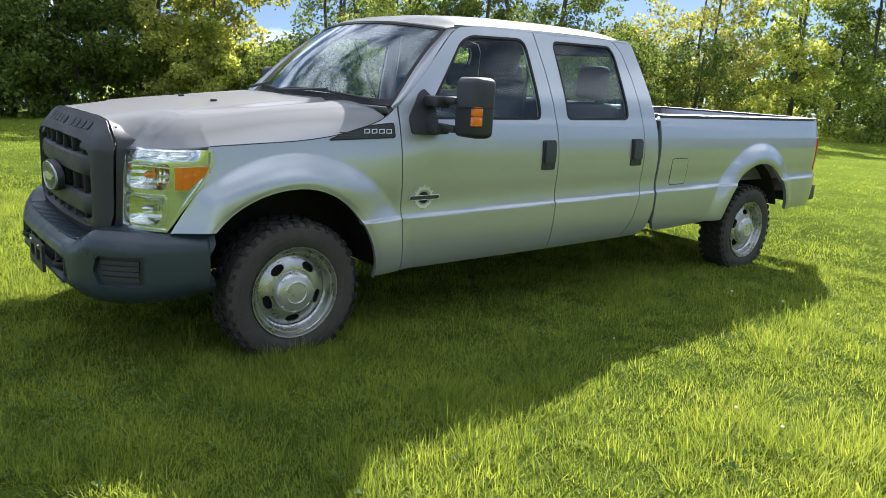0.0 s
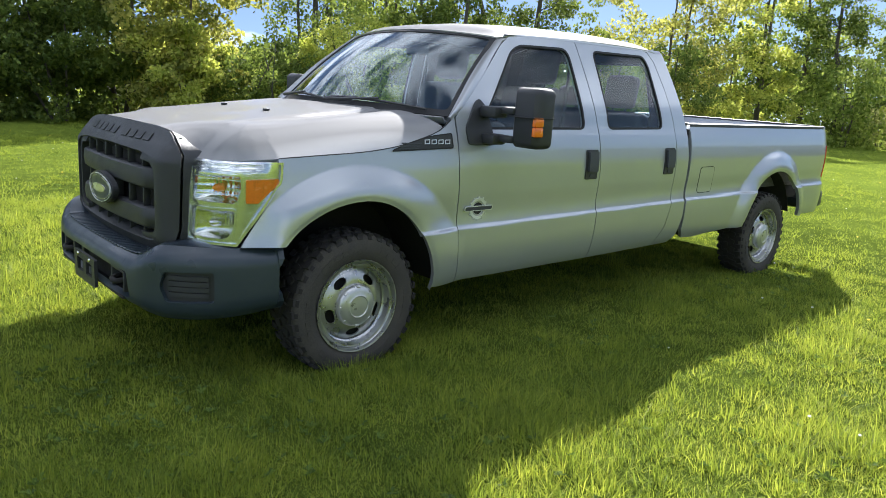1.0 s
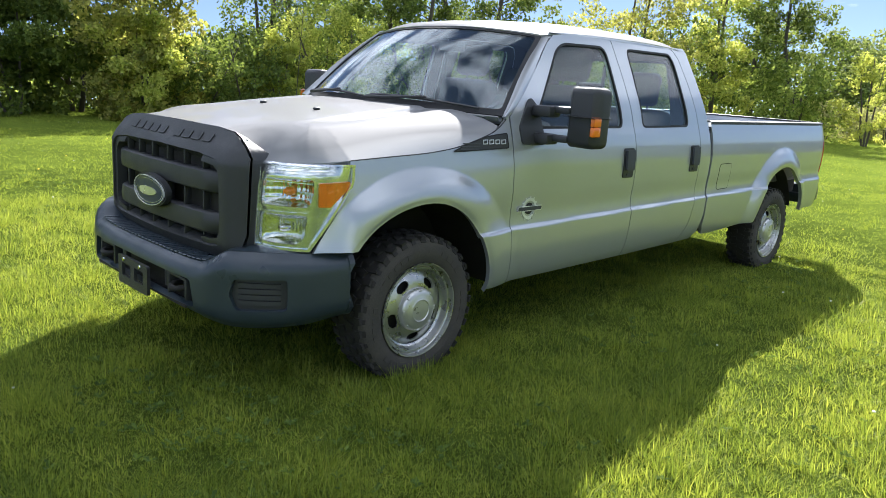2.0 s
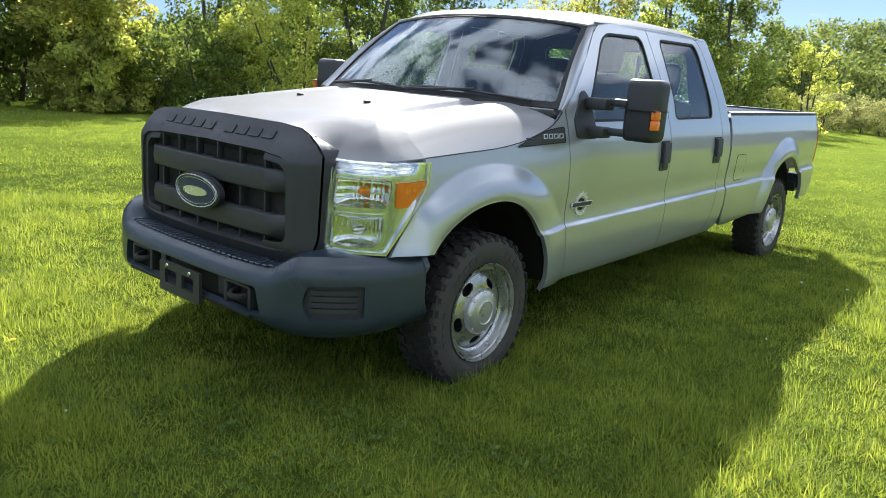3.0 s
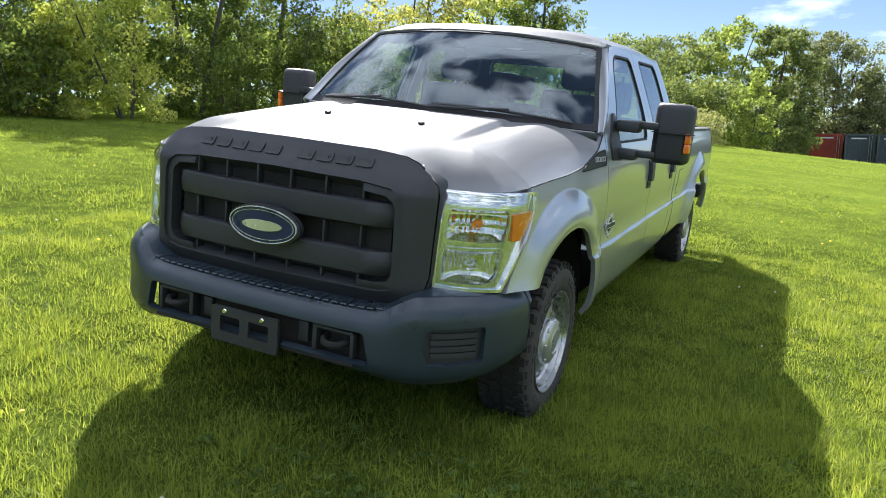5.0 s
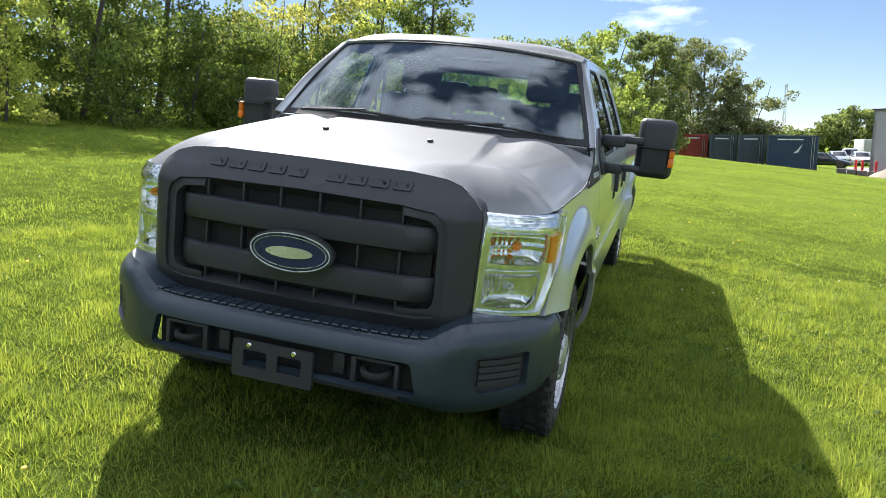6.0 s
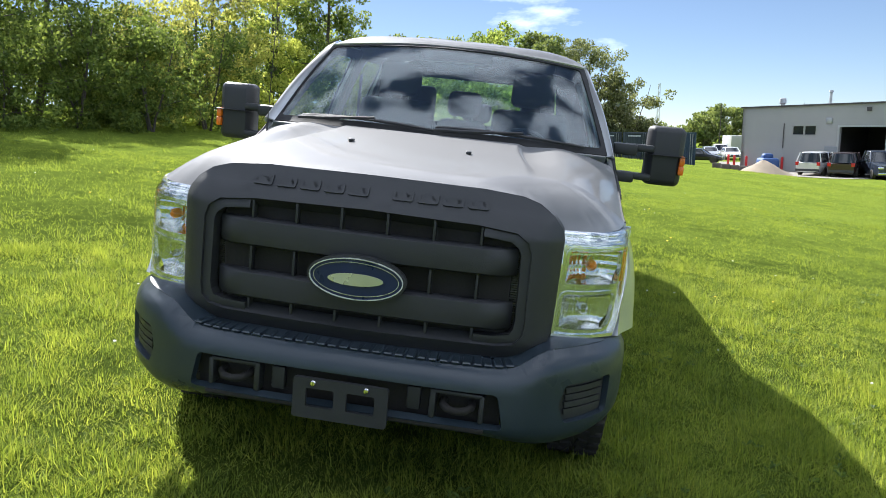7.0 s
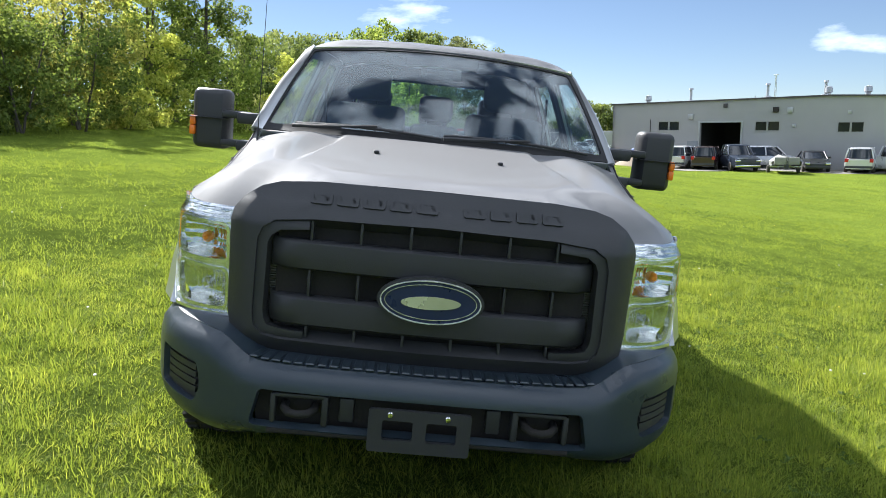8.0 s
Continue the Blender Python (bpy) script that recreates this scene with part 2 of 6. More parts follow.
def fill_grid(outline, holes, step):
    """Fills a flat outline with holes, cut along a grid, as points and faces."""
    bm = bmesh.new()
    for loop in [outline, *holes]:
        vs = [bm.verts.new((p[0], p[1], 0)) for p in loop]
        for i in range(len(vs)):
            bm.edges.new((vs[i - 1], vs[i]))
    bmesh.ops.triangle_fill(bm, edges=bm.edges[:], use_beauty=True, use_dissolve=False, normal=(0, 0, 1))
    sx, sy = step if isinstance(step, tuple) else (step, step)
    a = np.array(outline)
    for axis, s in ((0, sx), (1, sy)):
        lo, hi = a[:, axis].min(), a[:, axis].max()
        no = (1, 0, 0) if axis == 0 else (0, 1, 0)
        for v in np.arange(lo + s * 0.53, hi, s):
            co = (v, 0, 0) if axis == 0 else (0, v, 0)
            bmesh.ops.bisect_plane(bm, geom=bm.verts[:] + bm.edges[:] + bm.faces[:], dist=1e-5, plane_co=co, plane_no=no)
    bm.normal_update()
    bmesh.ops.recalc_face_normals(bm, faces=bm.faces)
    if bm.faces and sum(f.normal.z * f.calc_area() for f in bm.faces) < 0:
        bmesh.ops.reverse_faces(bm, faces=bm.faces)
    bm.verts.index_update()
    pts = np.array([v.co[:2] for v in bm.verts])
    faces = [[v.index for v in f.verts] for f in bm.faces]
    rim = []
    for e in bm.edges:
        if len(e.link_faces) == 1:
            f = e.link_faces[0]
            vs = [v.index for v in f.verts]
            i, j = e.verts[0].index, e.verts[1].index
            rim.append((i, j) if vs[(vs.index(i) + 1) % len(vs)] == j else (j, i))
    bm.free()
    return pts, faces, rim


def skin(name, outline, holes, fn, material, parent, step=0.04, thick=0.02, mirror=False, flip=False, label="", inside=None):
    """A bent panel: a flat outline with holes, laid by fn(a, b) onto a curved surface, with thickness.
    Shading normals come from the surface itself."""
    pts, faces, rim = fill_grid(outline, holes, step)
    e = 1e-3
    a, b = pts[:, 0], pts[:, 1]
    p = fn(a, b)
    n = np.cross(fn(a + e, b) - fn(a - e, b), fn(a, b + e) - fn(a, b - e))
    n /= np.linalg.norm(n, axis=1)[:, None] + 1e-12
    if flip:
        n, faces, rim = -n, [f[::-1] for f in faces], [(j, i) for i, j in rim]
    if mirror:
        p, n = p * (1, -1, 1), n * (1, -1, 1)
        faces, rim = [f[::-1] for f in faces], [(j, i) for i, j in rim]
    k = len(p)
    verts = np.concatenate([p, p - thick * n])
    allf = faces + [[i + k for i in f[::-1]] for f in faces] + [[j, i, i + k, j + k] for i, j in rim]
    slots = [0] * len(faces) + [1 if inside else 0] * len(faces) + [0] * len(rim)
    normals = []
    for f in faces:
        normals += [tuple(n[i]) for i in f]
    for f in faces:
        normals += [tuple(-n[i]) for i in f[::-1]]
    for i, j in rim:
        d = np.cross(p[i] - p[j], -n[j])
        d = d / (np.linalg.norm(d) + 1e-12)
        normals += [tuple(d)] * 4
    return part_arrays(name, verts, allf, [material] + ([inside] if inside else []), parent, label, normals, slots)


def sheet(name, grid, material, parent, thick=0.0, label="", closed=False, angle=40):
    """A surface through rows of points; thick > 0 adds a back and a rim."""
    g = np.array(grid, float)
    r, c = g.shape[:2]
    bm = bmesh.new()
    vs = [[bm.verts.new(p) for p in row] for row in g]
    for i in range(r - 1):
        for j in range(c if closed else c - 1):
            bm.faces.new((vs[i][j], vs[i][(j + 1) % c], vs[i + 1][(j + 1) % c], vs[i + 1][j]))
    if thick:
        bmesh.ops.recalc_face_normals(bm, faces=bm.faces)
        bmesh.ops.solidify(bm, geom=bm.faces[:], thickness=thick)
    return part(name, bm, material, parent, label, angle)


def add_box(bm, c, s, bevel=0.0, m=None, seg=2):
    mat = Matrix.Translation(c) @ (m.to_4x4() if m else Matrix()) @ Matrix.Diagonal((*s, 1))
    made = bmesh.ops.create_cube(bm, size=1.0, matrix=mat)["verts"]
    if bevel:
        ed = list({e for v in made for e in v.link_edges})
        bmesh.ops.bevel(bm, geom=ed, offset=bevel, segments=seg, affect="EDGES", profile=0.5)


def box(name, c, s, material, parent, bevel=0.01, m=None, label="", seg=2):
    bm = bmesh.new()
    add_box(bm, c, s, bevel, m, seg)
    return part(name, bm, material, parent, label)


def add_tube(bm, pts, radii, n=8, caps=True):
    """A round tube through points, with a radius at each."""
    pts = [Vector(p) for p in pts]
    radii = radii if isinstance(radii, (list, tuple)) else [radii] * len(pts)
    rings, up = [], None
    for i, p in enumerate(pts):
        d = (pts[min(i + 1, len(pts) - 1)] - pts[max(i - 1, 0)]).normalized()
        if up is None:
            up = d.orthogonal().normalized()
        up = (up - d * up.dot(d)).normalized()
        side = d.cross(up)
        rings.append([bm.verts.new(p + (up * math.cos(a) + side * math.sin(a)) * radii[i]) for a in [2 * math.pi * k / n for k in range(n)]])
    for a, b in zip(rings, rings[1:]):
        for k in range(n):
            bm.faces.new((a[k], a[(k + 1) % n], b[(k + 1) % n], b[k]))
    if caps:
        bm.faces.new(rings[0][::-1])
        bm.faces.new(rings[-1])


def tube(name, pts, radii, material, parent, n=8, label=""):
    bm = bmesh.new()
    add_tube(bm, pts, radii, n)
    return part(name, bm, material, parent, label, 50)


def add_lathe(bm, profile, n, m=Matrix()):
    """Turns a profile of (radius, height) round z."""
    rings = [[bm.verts.new(m @ Vector((r * math.cos(2 * math.pi * k / n), r * math.sin(2 * math.pi * k / n), h))) for k in range(n)]
             for r, h in profile]
    for a, b in zip(rings, rings[1:]):
        for k in range(n):
            bm.faces.new((a[k], a[(k + 1) % n], b[(k + 1) % n], b[k]))
    return rings


def lathe(name, profile, n, m, material, parent, label="", angle=40, caps=False):
    bm = bmesh.new()
    r = add_lathe(bm, profile, n, m)
    if caps:
        bm.faces.new(r[0][::-1])
        bm.faces.new(r[-1])
    return part(name, bm, material, parent, label, angle)


def add_prism(bm, outline, fn0, fn1):
    """A solid between two copies of an outline, each placed by its function."""
    a, b = [bm.verts.new(fn0(*p)) for p in outline], [bm.verts.new(fn1(*p)) for p in outline]
    bm.faces.new(a[::-1])
    bm.faces.new(b)
    for i in range(len(a)):
        bm.faces.new((a[i - 1], a[i], b[i], b[i - 1]))


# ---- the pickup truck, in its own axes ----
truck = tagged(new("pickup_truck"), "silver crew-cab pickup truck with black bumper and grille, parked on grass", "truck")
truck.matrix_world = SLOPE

PROFILE = curve_fn([0.36, 0.42, 0.48, 0.56, 0.66, 0.741, 0.764, 0.83, 0.95, 1.08, 1.18, 1.27, 1.33, 1.42, 1.60, 1.80, 1.90],
                   [0.93, 0.965, 0.993, 1.008, 1.016, 1.017, 1.003, 0.997, 1.004, 1.006, 0.998, 0.980, 0.962, 0.940, 0.872, 0.787, 0.742])
Z_HUB, X_REAR = 0.40, 4.379


def arch_r(x, z, cx, af, ar, b):
    dx, dz = np.asarray(x, float) - cx, np.maximum(np.asarray(z, float) - Z_HUB, 0)
    return np.hypot(dx / np.where(dx < 0, af, ar), dz / b)


def flare(x, z, cx, inner, outer, amp):
    ri, ro = arch_r(x, z, cx, *inner), arch_r(x, z, cx, *outer)
    t = np.clip((1 - ro) / np.maximum((1 - ro) + np.maximum(ri - 1, 0), 1e-4), 0, 1)
    return np.where(ro < 1, amp * (1 - (1 - np.clip((np.sqrt(t * t + 0.0036) - 0.06) / 0.80, 0, 1)) ** 2.1 - 0.10 * smooth(0.8, 1.0, t)), 0)


F_IN, F_OUT = (0.58, 0.475, 0.545), (0.775, 0.735, 0.722)
R_IN, R_OUT = (0.525, 0.525, 0.575), (0.70, 0.68, 0.75)


def W(x, z):
    """The truck's half width at a length and a height."""
    x, z = np.asarray(x, float), np.asarray(z, float)
    w = PROFILE(z - (x - 0.64) * 0.0175 * (1 - smooth(0.8, 1.1, z)))
    w = w - 0.050 * smooth(0.55, -0.55, x) * smooth(0.6, 1.15, z) - 0.02 * smooth(0.9, 0.4, x) * smooth(0.95, 1.25, z)
    w = w - 0.014 * smooth(0.9, 0.3, x) * (1 - smooth(0.7, 0.95, z))
    w = w - 0.036 * smooth(-0.40, -0.66, x) * (1 - smooth(0.85, 1.05, z))
    k = np.clip((x - 5.26) / 0.24, 0, 0.98)
    w = w - 0.09 * (1 - np.sqrt(1 - k * k))
    return w + flare(x, z, 0.0, F_IN, F_OUT, 0.046) * smooth(-0.74, -0.45, x) + flare(x, z, X_REAR, R_IN, R_OUT, 0.050)


def side(off=0.0):
    """Lays (x, z) on the driver's side, off metres proud."""
    return lambda x, z: np.stack([x, -(W(x, z) + off), z], 1)


def arch_line(cx, af, ar, b, z_front, z_rear, n=26):
    a0 = math.pi - math.asin(min(max((z_front - Z_HUB) / b, 0), 1))
    a1 = math.asin(min(max((z_rear - Z_HUB) / b, 0), 1))
    return [(cx + (af if math.cos(a) < 0 else ar) * math.cos(a), Z_HUB + b * math.sin(a)) for a in np.linspace(a0, a1, n)]


def inset(poly, d):
    """An outline moved inwards by d."""
    p = np.array(poly, float)
    area = sum(p[i - 1][0] * p[i][1] - p[i][0] * p[i - 1][1] for i in range(len(p)))
    t0, t1 = p - np.roll(p, 1, 0), np.roll(p, -1, 0) - p
    n = t0 / (np.linalg.norm(t0, axis=1)[:, None] + 1e-9) + t1 / (np.linalg.norm(t1, axis=1)[:, None] + 1e-9)
    n = np.stack([-n[:, 1], n[:, 0]], 1) * (1 if area > 0 else -1)
    return [tuple(q) for q in p + d * n / (np.linalg.norm(n, axis=1)[:, None] + 1e-9)]


def both(name, outline, holes, material, parent=None, off=0.0, step=0.04, thick=0.02, label="", inside=None):
    """The same panel on both sides: driver's first."""
    return [skin(name, outline, holes, side(off), material, (parent[i] if parent else truck), step, thick, bool(i), False, label, inside)
            for i in range(2)]


# -- front fenders --
seam_hood = [(-0.446, 1.152), (-0.2, 1.166), (0.0, 1.178), (0.2, 1.203), (0.4, 1.252), (0.5, 1.285), (0.57, 1.325), (0.622, 1.366)]
seam_door = [(0.628, 1.2), (0.637, 0.9), (0.645, 0.6), (0.652, 0.437)]
arch_f = arch_line(0.0, *F_IN, 0.75, 0.41)
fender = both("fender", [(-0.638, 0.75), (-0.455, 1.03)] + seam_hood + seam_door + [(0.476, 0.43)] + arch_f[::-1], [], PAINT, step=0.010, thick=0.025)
for s in (-1, 1):
    tube("hood_seam", [(x, s * (float(W(x, z)) - 0.0035), z + 0.001) for x, z in zip(np.linspace(-0.44, 0.60, 24), curve_fn([p[0] for p in seam_hood], [p[1] for p in seam_hood])(np.linspace(-0.44, 0.60, 24)))],
         0.0042, SEAL, truck, 6)
badge = rounded([(0.185, 1.188), (0.27, 1.220), (0.43, 1.262), (0.585, 1.278), (0.588, 1.203)], [0.01, 0.1, 0.1, 0.01, 0.01])
plates = both("badge_plate", badge, [], BLACK, fender, 0.006, 0.05, 0.006, "black vent-shaped badge with silver bars")
for p in plates:
    k = plates.index(p)
    skin("badge_rim", inset(badge, -0.004), [inset(badge, 0.002)], side(0.007), SEAL, p, 0.08, 0.003, bool(k))
    for i in range(4):
        x0 = 0.395 + 0.046 * i
        o = [(x0, 1.222), (x0 + 0.034, 1.223), (x0 + 0.037, 1.247), (x0 + 0.003, 1.246)]
        skin("badge_bar", o, [inset(o, 0.006)], side(0.009), BADGE, p, 0.2, 0.003, bool(k))
    for i in range(3):
        x0 = 0.225 + 0.01 * i
        z0 = 1.196 + 0.014 * i
        skin("vent_slat", [(x0, z0), (x0 + 0.13, z0), (x0 + 0.13, z0 + 0.006), (x0 + 0.004, z0 + 0.006)], [], side(0.009), TRIM, p, 0.2, 0.003, bool(k))

# -- doors --
d1 = [(0.634, 1.368), (0.634, 1.2), (0.643, 0.9), (0.651, 0.6), (0.658, 0.437), (1.866, 0.448), (1.880, 0.8), (1.884, 1.05), (1.867, 1.30),
      (1.832, 1.6), (1.79, 1.862), (1.28, 1.852), (1.17, 1.838), (1.09, 1.79)]
w1 = rounded([(0.79, 1.308), (1.737, 1.314), (1.70, 1.808), (1.25, 1.796), (1.16, 1.755)], [0.03, 0.05, 0.07, 0.05, 0.08])
d2 = [(1.873, 0.448), (2.62, 0.462), (2.72, 0.60), (2.775, 0.80), (2.785, 1.1), (2.763, 1.35), (2.715, 1.60), (2.655, 1.79), (2.60, 1.848), (2.50, 1.866),
      (1.797, 1.862), (1.839, 1.6), (1.874, 1.30), (1.891, 1.05), (1.887, 0.8)]
w2 = rounded([(1.985, 1.316), (2.618, 1.323), (2.575, 1.76), (2.535, 1.818), (1.958, 1.812)], [0.04, 0.05, 0.06, 0.06, 0.05])
for name, d, w, hx, z0 in (("front_door", d1, w1, 1.792, 0), ("rear_door", d2, w2, 2.692, 0.006)):
    doors = both(name, d, [w], PAINT, step=(0.05, 0.011), thick=0.03, inside=TRIM)
    both("window", inset(w, -0.012), [], PANE, doors, -0.009, 0.06, 0.004, "tinted side window")
    both("window_seal", inset(w, -0.006), [inset(w, 0.008)], SEAL, doors, 0.001, 0.08, 0.012)
    h = rounded([(hx - 0.060, 0.990 + z0), (hx + 0.060, 0.990 + z0), (hx + 0.060, 1.182 + z0), (hx - 0.060, 1.182 + z0)], 0.014)
    bez = both("handle", h, [], BLACK, doors, 0.006, 0.05, 0.01, "black plastic pull handle")
    g = rounded([(hx - 0.046, 1.04 + z0), (hx + 0.046, 1.04 + z0), (hx + 0.046, 1.172 + z0), (hx - 0.046, 1.172 + z0)], 0.01)
    both("grip", g, [], TRIM, bez, 0.024, 0.05, 0.016)
    both("lock", [(hx + 0.02 * math.cos(a), 1.014 + z0 + 0.012 * math.sin(a)) for a in np.linspace(0, 2 * math.pi, 12, False)], [], TRIM, bez, 0.009, 0.1, 0.004)
    if name == "front_door":
        front_doors = doors

rd = [(0.795 + 0.062 * math.cos(a), 0.857 + 0.062 * math.sin(a)) for a in np.linspace(0, 2 * math.pi, 28, False)]
ring = both("roundel", rd, [inset(rd, 0.016)], BADGE, front_doors, 0.006, 0.2, 0.005, "round silver and black badge")
bar = rounded([(0.69, 0.846), (0.90, 0.846), (0.905, 0.870), (0.695, 0.870)], 0.006)
both("roundel_bar", bar, [], TRIM, ring, 0.010, 0.2, 0.006)
both("roundel_bar_rim", inset(bar, -0.0025), [inset(bar, 0.0015)], BADGE, ring, 0.011, 0.2, 0.006)
for a in np.linspace(0, 2 * math.pi, 12, False):
    c, q = np.array((0.795 + 0.067 * math.cos(a), 0.857 + 0.067 * math.sin(a))), np.array((math.cos(a), math.sin(a)))
    r = np.array((-q[1], q[0]))
    both("roundel_tooth", [tuple(c + 0.0045 * (i * q + j * r)) for i, j in ((-1, -1), (1, -0.8), (1, 0.8), (-1, 1))], [], BADGE, ring, 0.005, 0.2, 0.004)
both("roundel_core", inset(rd, 0.028), [], SEAL, ring, 0.004, 0.2, 0.003)

# -- cab corners, roof, pillars --
both("cab_corner", [(2.628, 0.462), (2.84, 0.468), (2.91, 0.52), (2.948, 0.66), (2.952, 1.05), (2.930, 1.32), (2.862, 1.62), (2.80, 1.845), (2.77, 1.872),
     (2.50, 1.872), (2.604, 1.854), (2.661, 1.793), (2.721, 1.602), (2.769, 1.351), (2.791, 1.1), (2.781, 0.80), (2.727, 0.597)], [], PAINT, step=(0.05, 0.012),
     thick=0.03, inside=TRIM)
CROWN = curve_fn([0.90, 0.958, 1.0, 1.1, 1.3, 1.7, 2.2, 2.6, 2.8], [1.850, 1.873, 1.890, 1.914, 1.938, 1.953, 1.957, 1.948, 1.915])


def roof_fn(u, v):
    x0 = 0.958 + 0.125 * u * u
    x = x0 + (2.80 - x0) * v
    a = np.abs(u)
    z = CROWN(x) - (0.030 * a**2 + 0.052 * a**7) - 0.002 * np.cos(u * 14) * smooth(0.05, 0.2, v) * smooth(1, 0.85, v) * (a < 0.8)
    # the front edge comes down to the top of the windscreen
    lip = CROWN(x0) - (0.030 * a**2 + 0.052 * a**7) - (1.866 - 0.042 * a**2) - 0.009
    z = z - np.maximum(lip, 0) * (1 - smooth(0, 0.08, v))
    return np.stack([x, u * (0.755 + 0.01 * v), z], 1)


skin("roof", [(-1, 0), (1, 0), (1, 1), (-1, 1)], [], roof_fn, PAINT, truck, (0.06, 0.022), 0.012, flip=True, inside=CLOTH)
sheet("roof_rear_edge", [[(2.80 + 0.03 * (1 - math.cos(q)), u * 0.765, float(CROWN(2.8)) - (0.030 * u * u + 0.052 * abs(u) ** 7) - 0.05 * math.sin(q))
                          for u in np.linspace(-1, 1, 21)] for q in np.linspace(0, math.pi / 2, 5)], PAINT, truck, 0.012)


def wind_fn(u, v):
    """The windscreen: u across, v up."""
    bow = 0.035 * np.sin(np.pi * np.clip(v, 0, 1)) * (1 - 0.6 * u * u)
    x = (0.40 + 0.215 * u * u) * (1 - v) + (0.958 + 0.125 * u * u) * v - bow * 0.6
    y = u * (0.905 * (1 - v) + 0.735 * v)
    z = (1.385 - 0.012 * u * u) * (1 - v) + (1.866 - 0.042 * u * u) * v + bow
    return np.stack([x, y, z], 1)


def one(fn, a, b):
    return fn(np.array([float(a)]), np.array([float(b)]))[0]


def off_fn(fn, d, s=1.0):
    """A surface moved d along its normal."""
    def f(a, b):
        e = 1e-3
        n = np.cross(fn(a + e, b) - fn(a - e, b), fn(a, b + e) - fn(a, b - e))
        return fn(a, b) + s * d * n / (np.linalg.norm(n, axis=1)[:, None] + 1e-12)
    return f


screen = skin("windshield", [(-0.99, 0.01), (0.99, 0.01), (0.99, 0.99), (-0.99, 0.99)], [], wind_fn, WINDSCREEN, truck, (0.1, 0.1), 0.005, flip=True,
              label="raked windscreen with a black border")
if (one(off_fn(wind_fn, 0.1), 0, 0.5) - one(wind_fn, 0, 0.5))[0] > 0:
    WS = -1.0
else:
    WS = 1.0
skin("windshield_border", [(-1.02, -0.02), (1.02, -0.02), (1.02, 1.0), (-1.02, 1.0)],
     [rounded([(-0.980, 0.045), (0.980, 0.045), (0.982, 0.972), (-0.982, 0.972)], 0.04)], off_fn(wind_fn, 0.004, WS), SEAL, screen, (0.1, 0.1), 0.009, flip=WS < 0)
for k, s in enumerate((1, -1)):
    rows = []
    door_edge = [(0.60, 1.35), (0.634, 1.372), (0.86, 1.578), (1.088, 1.793), (1.168, 1.842), (1.28, 1.857)]
    vs = [-0.03, 0.02, 0.48, 0.93, 1.0, 1.03]
    for (xd, zd), v in zip(door_edge, vs):
        a, b = one(wind_fn, -1.0, v), np.array([xd, -float(W(xd, zd)), zd])
        rows.append([(a * (1 - t) + b * t) + np.array([-0.016, -0.016, 0.012]) * math.sin(math.pi * t) * (1 - 0.8 * float(smooth(0.6, 1.0, v))) for t in np.linspace(-0.02, 1, 7)])
    rows = np.array(rows) * (1, s, 1)
    fine = [[tuple(curve_fn(vs, rows[:, j, c])(v) for c in range(3)) for j in range(7)] for v in np.linspace(vs[0], vs[-1], 16)]
    sheet("a_pillar", fine, PAINT, truck, 0.012 if s > 0 else -0.012)
    rail = [[(x, s * -(0.755 + (float(W(x, 1.853)) - 0.755) * t), (float(CROWN(x)) - 0.082) * (1 - t) + min(1.856, 1.852 + 0.01 * (x - 1.2)) * t + 0.006 * math.sin(math.pi * t))
             for t in np.linspace(0, 1, 5)] for x in np.linspace(1.14, 2.78, 22)]
    sheet("roof_rail", rail, PAINT, truck, 0.01)


def back_fn(y, z):
    return np.stack([np.where(z > 1.30, 2.79 + (1.88 - z) * 0.235, 2.926), y, z], 1)


rear_hole = rounded([(-0.68, 1.36), (0.68, 1.36), (0.63, 1.785), (-0.63, 1.785)], 0.06)
skin("cab_back", rounded([(-0.94, 0.60), (0.94, 0.60), (0.955, 1.28), (0.90, 1.44), (0.76, 1.83), (0.55, 1.885), (-0.55, 1.885), (-0.76, 1.83), (-0.90, 1.44),
            (-0.955, 1.28)], 0.02), [rear_hole], back_fn, PAINT, truck, 0.12, 0.03, inside=TRIM)
skin("rear_window", inset(rear_hole, -0.01), [], off_fn(back_fn, 0.012, -1), WINDSCREEN, truck, 0.2, 0.004, label="tinted rear window")
skin("rear_window_seal", inset(rear_hole, -0.008), [inset(rear_hole, 0.02)], off_fn(back_fn, 0.004), SEAL, truck, 0.3, 0.01)

# -- hood --
HOOD_MID = curve_fn([-0.86, -0.7, -0.5, -0.157, 0.2, 0.42, 0.62], [1.254, 1.278, 1.304, 1.342, 1.374, 1.393, 1.402])
HOOD_EDGE = curve_fn([-0.86, -0.446, 0.0, 0.2, 0.4, 0.5, 0.57, 0.66], [1.128, 1.156, 1.182, 1.207, 1.256, 1.289, 1.325, 1.365])


HOOD_FRONT = curve_fn([0.0, 0.31, 0.52, 0.65, 0.735, 0.84, 0.93, 0.978, 1.0], [-0.800, -0.797, -0.788, -0.770, -0.742, -0.710, -0.645, -0.55, -0.446])


rim_half = lambda v: W(v, HOOD_EDGE(v)) - 0.004
HOOD_RIM = np.array([(float(HOOD_FRONT(v)), v * float(rim_half(HOOD_FRONT(v)))) for v in np.linspace(0.735, 1.0, 60)]
                    + [(v, float(rim_half(v))) for v in np.linspace(-0.44, 0.6, 40)])


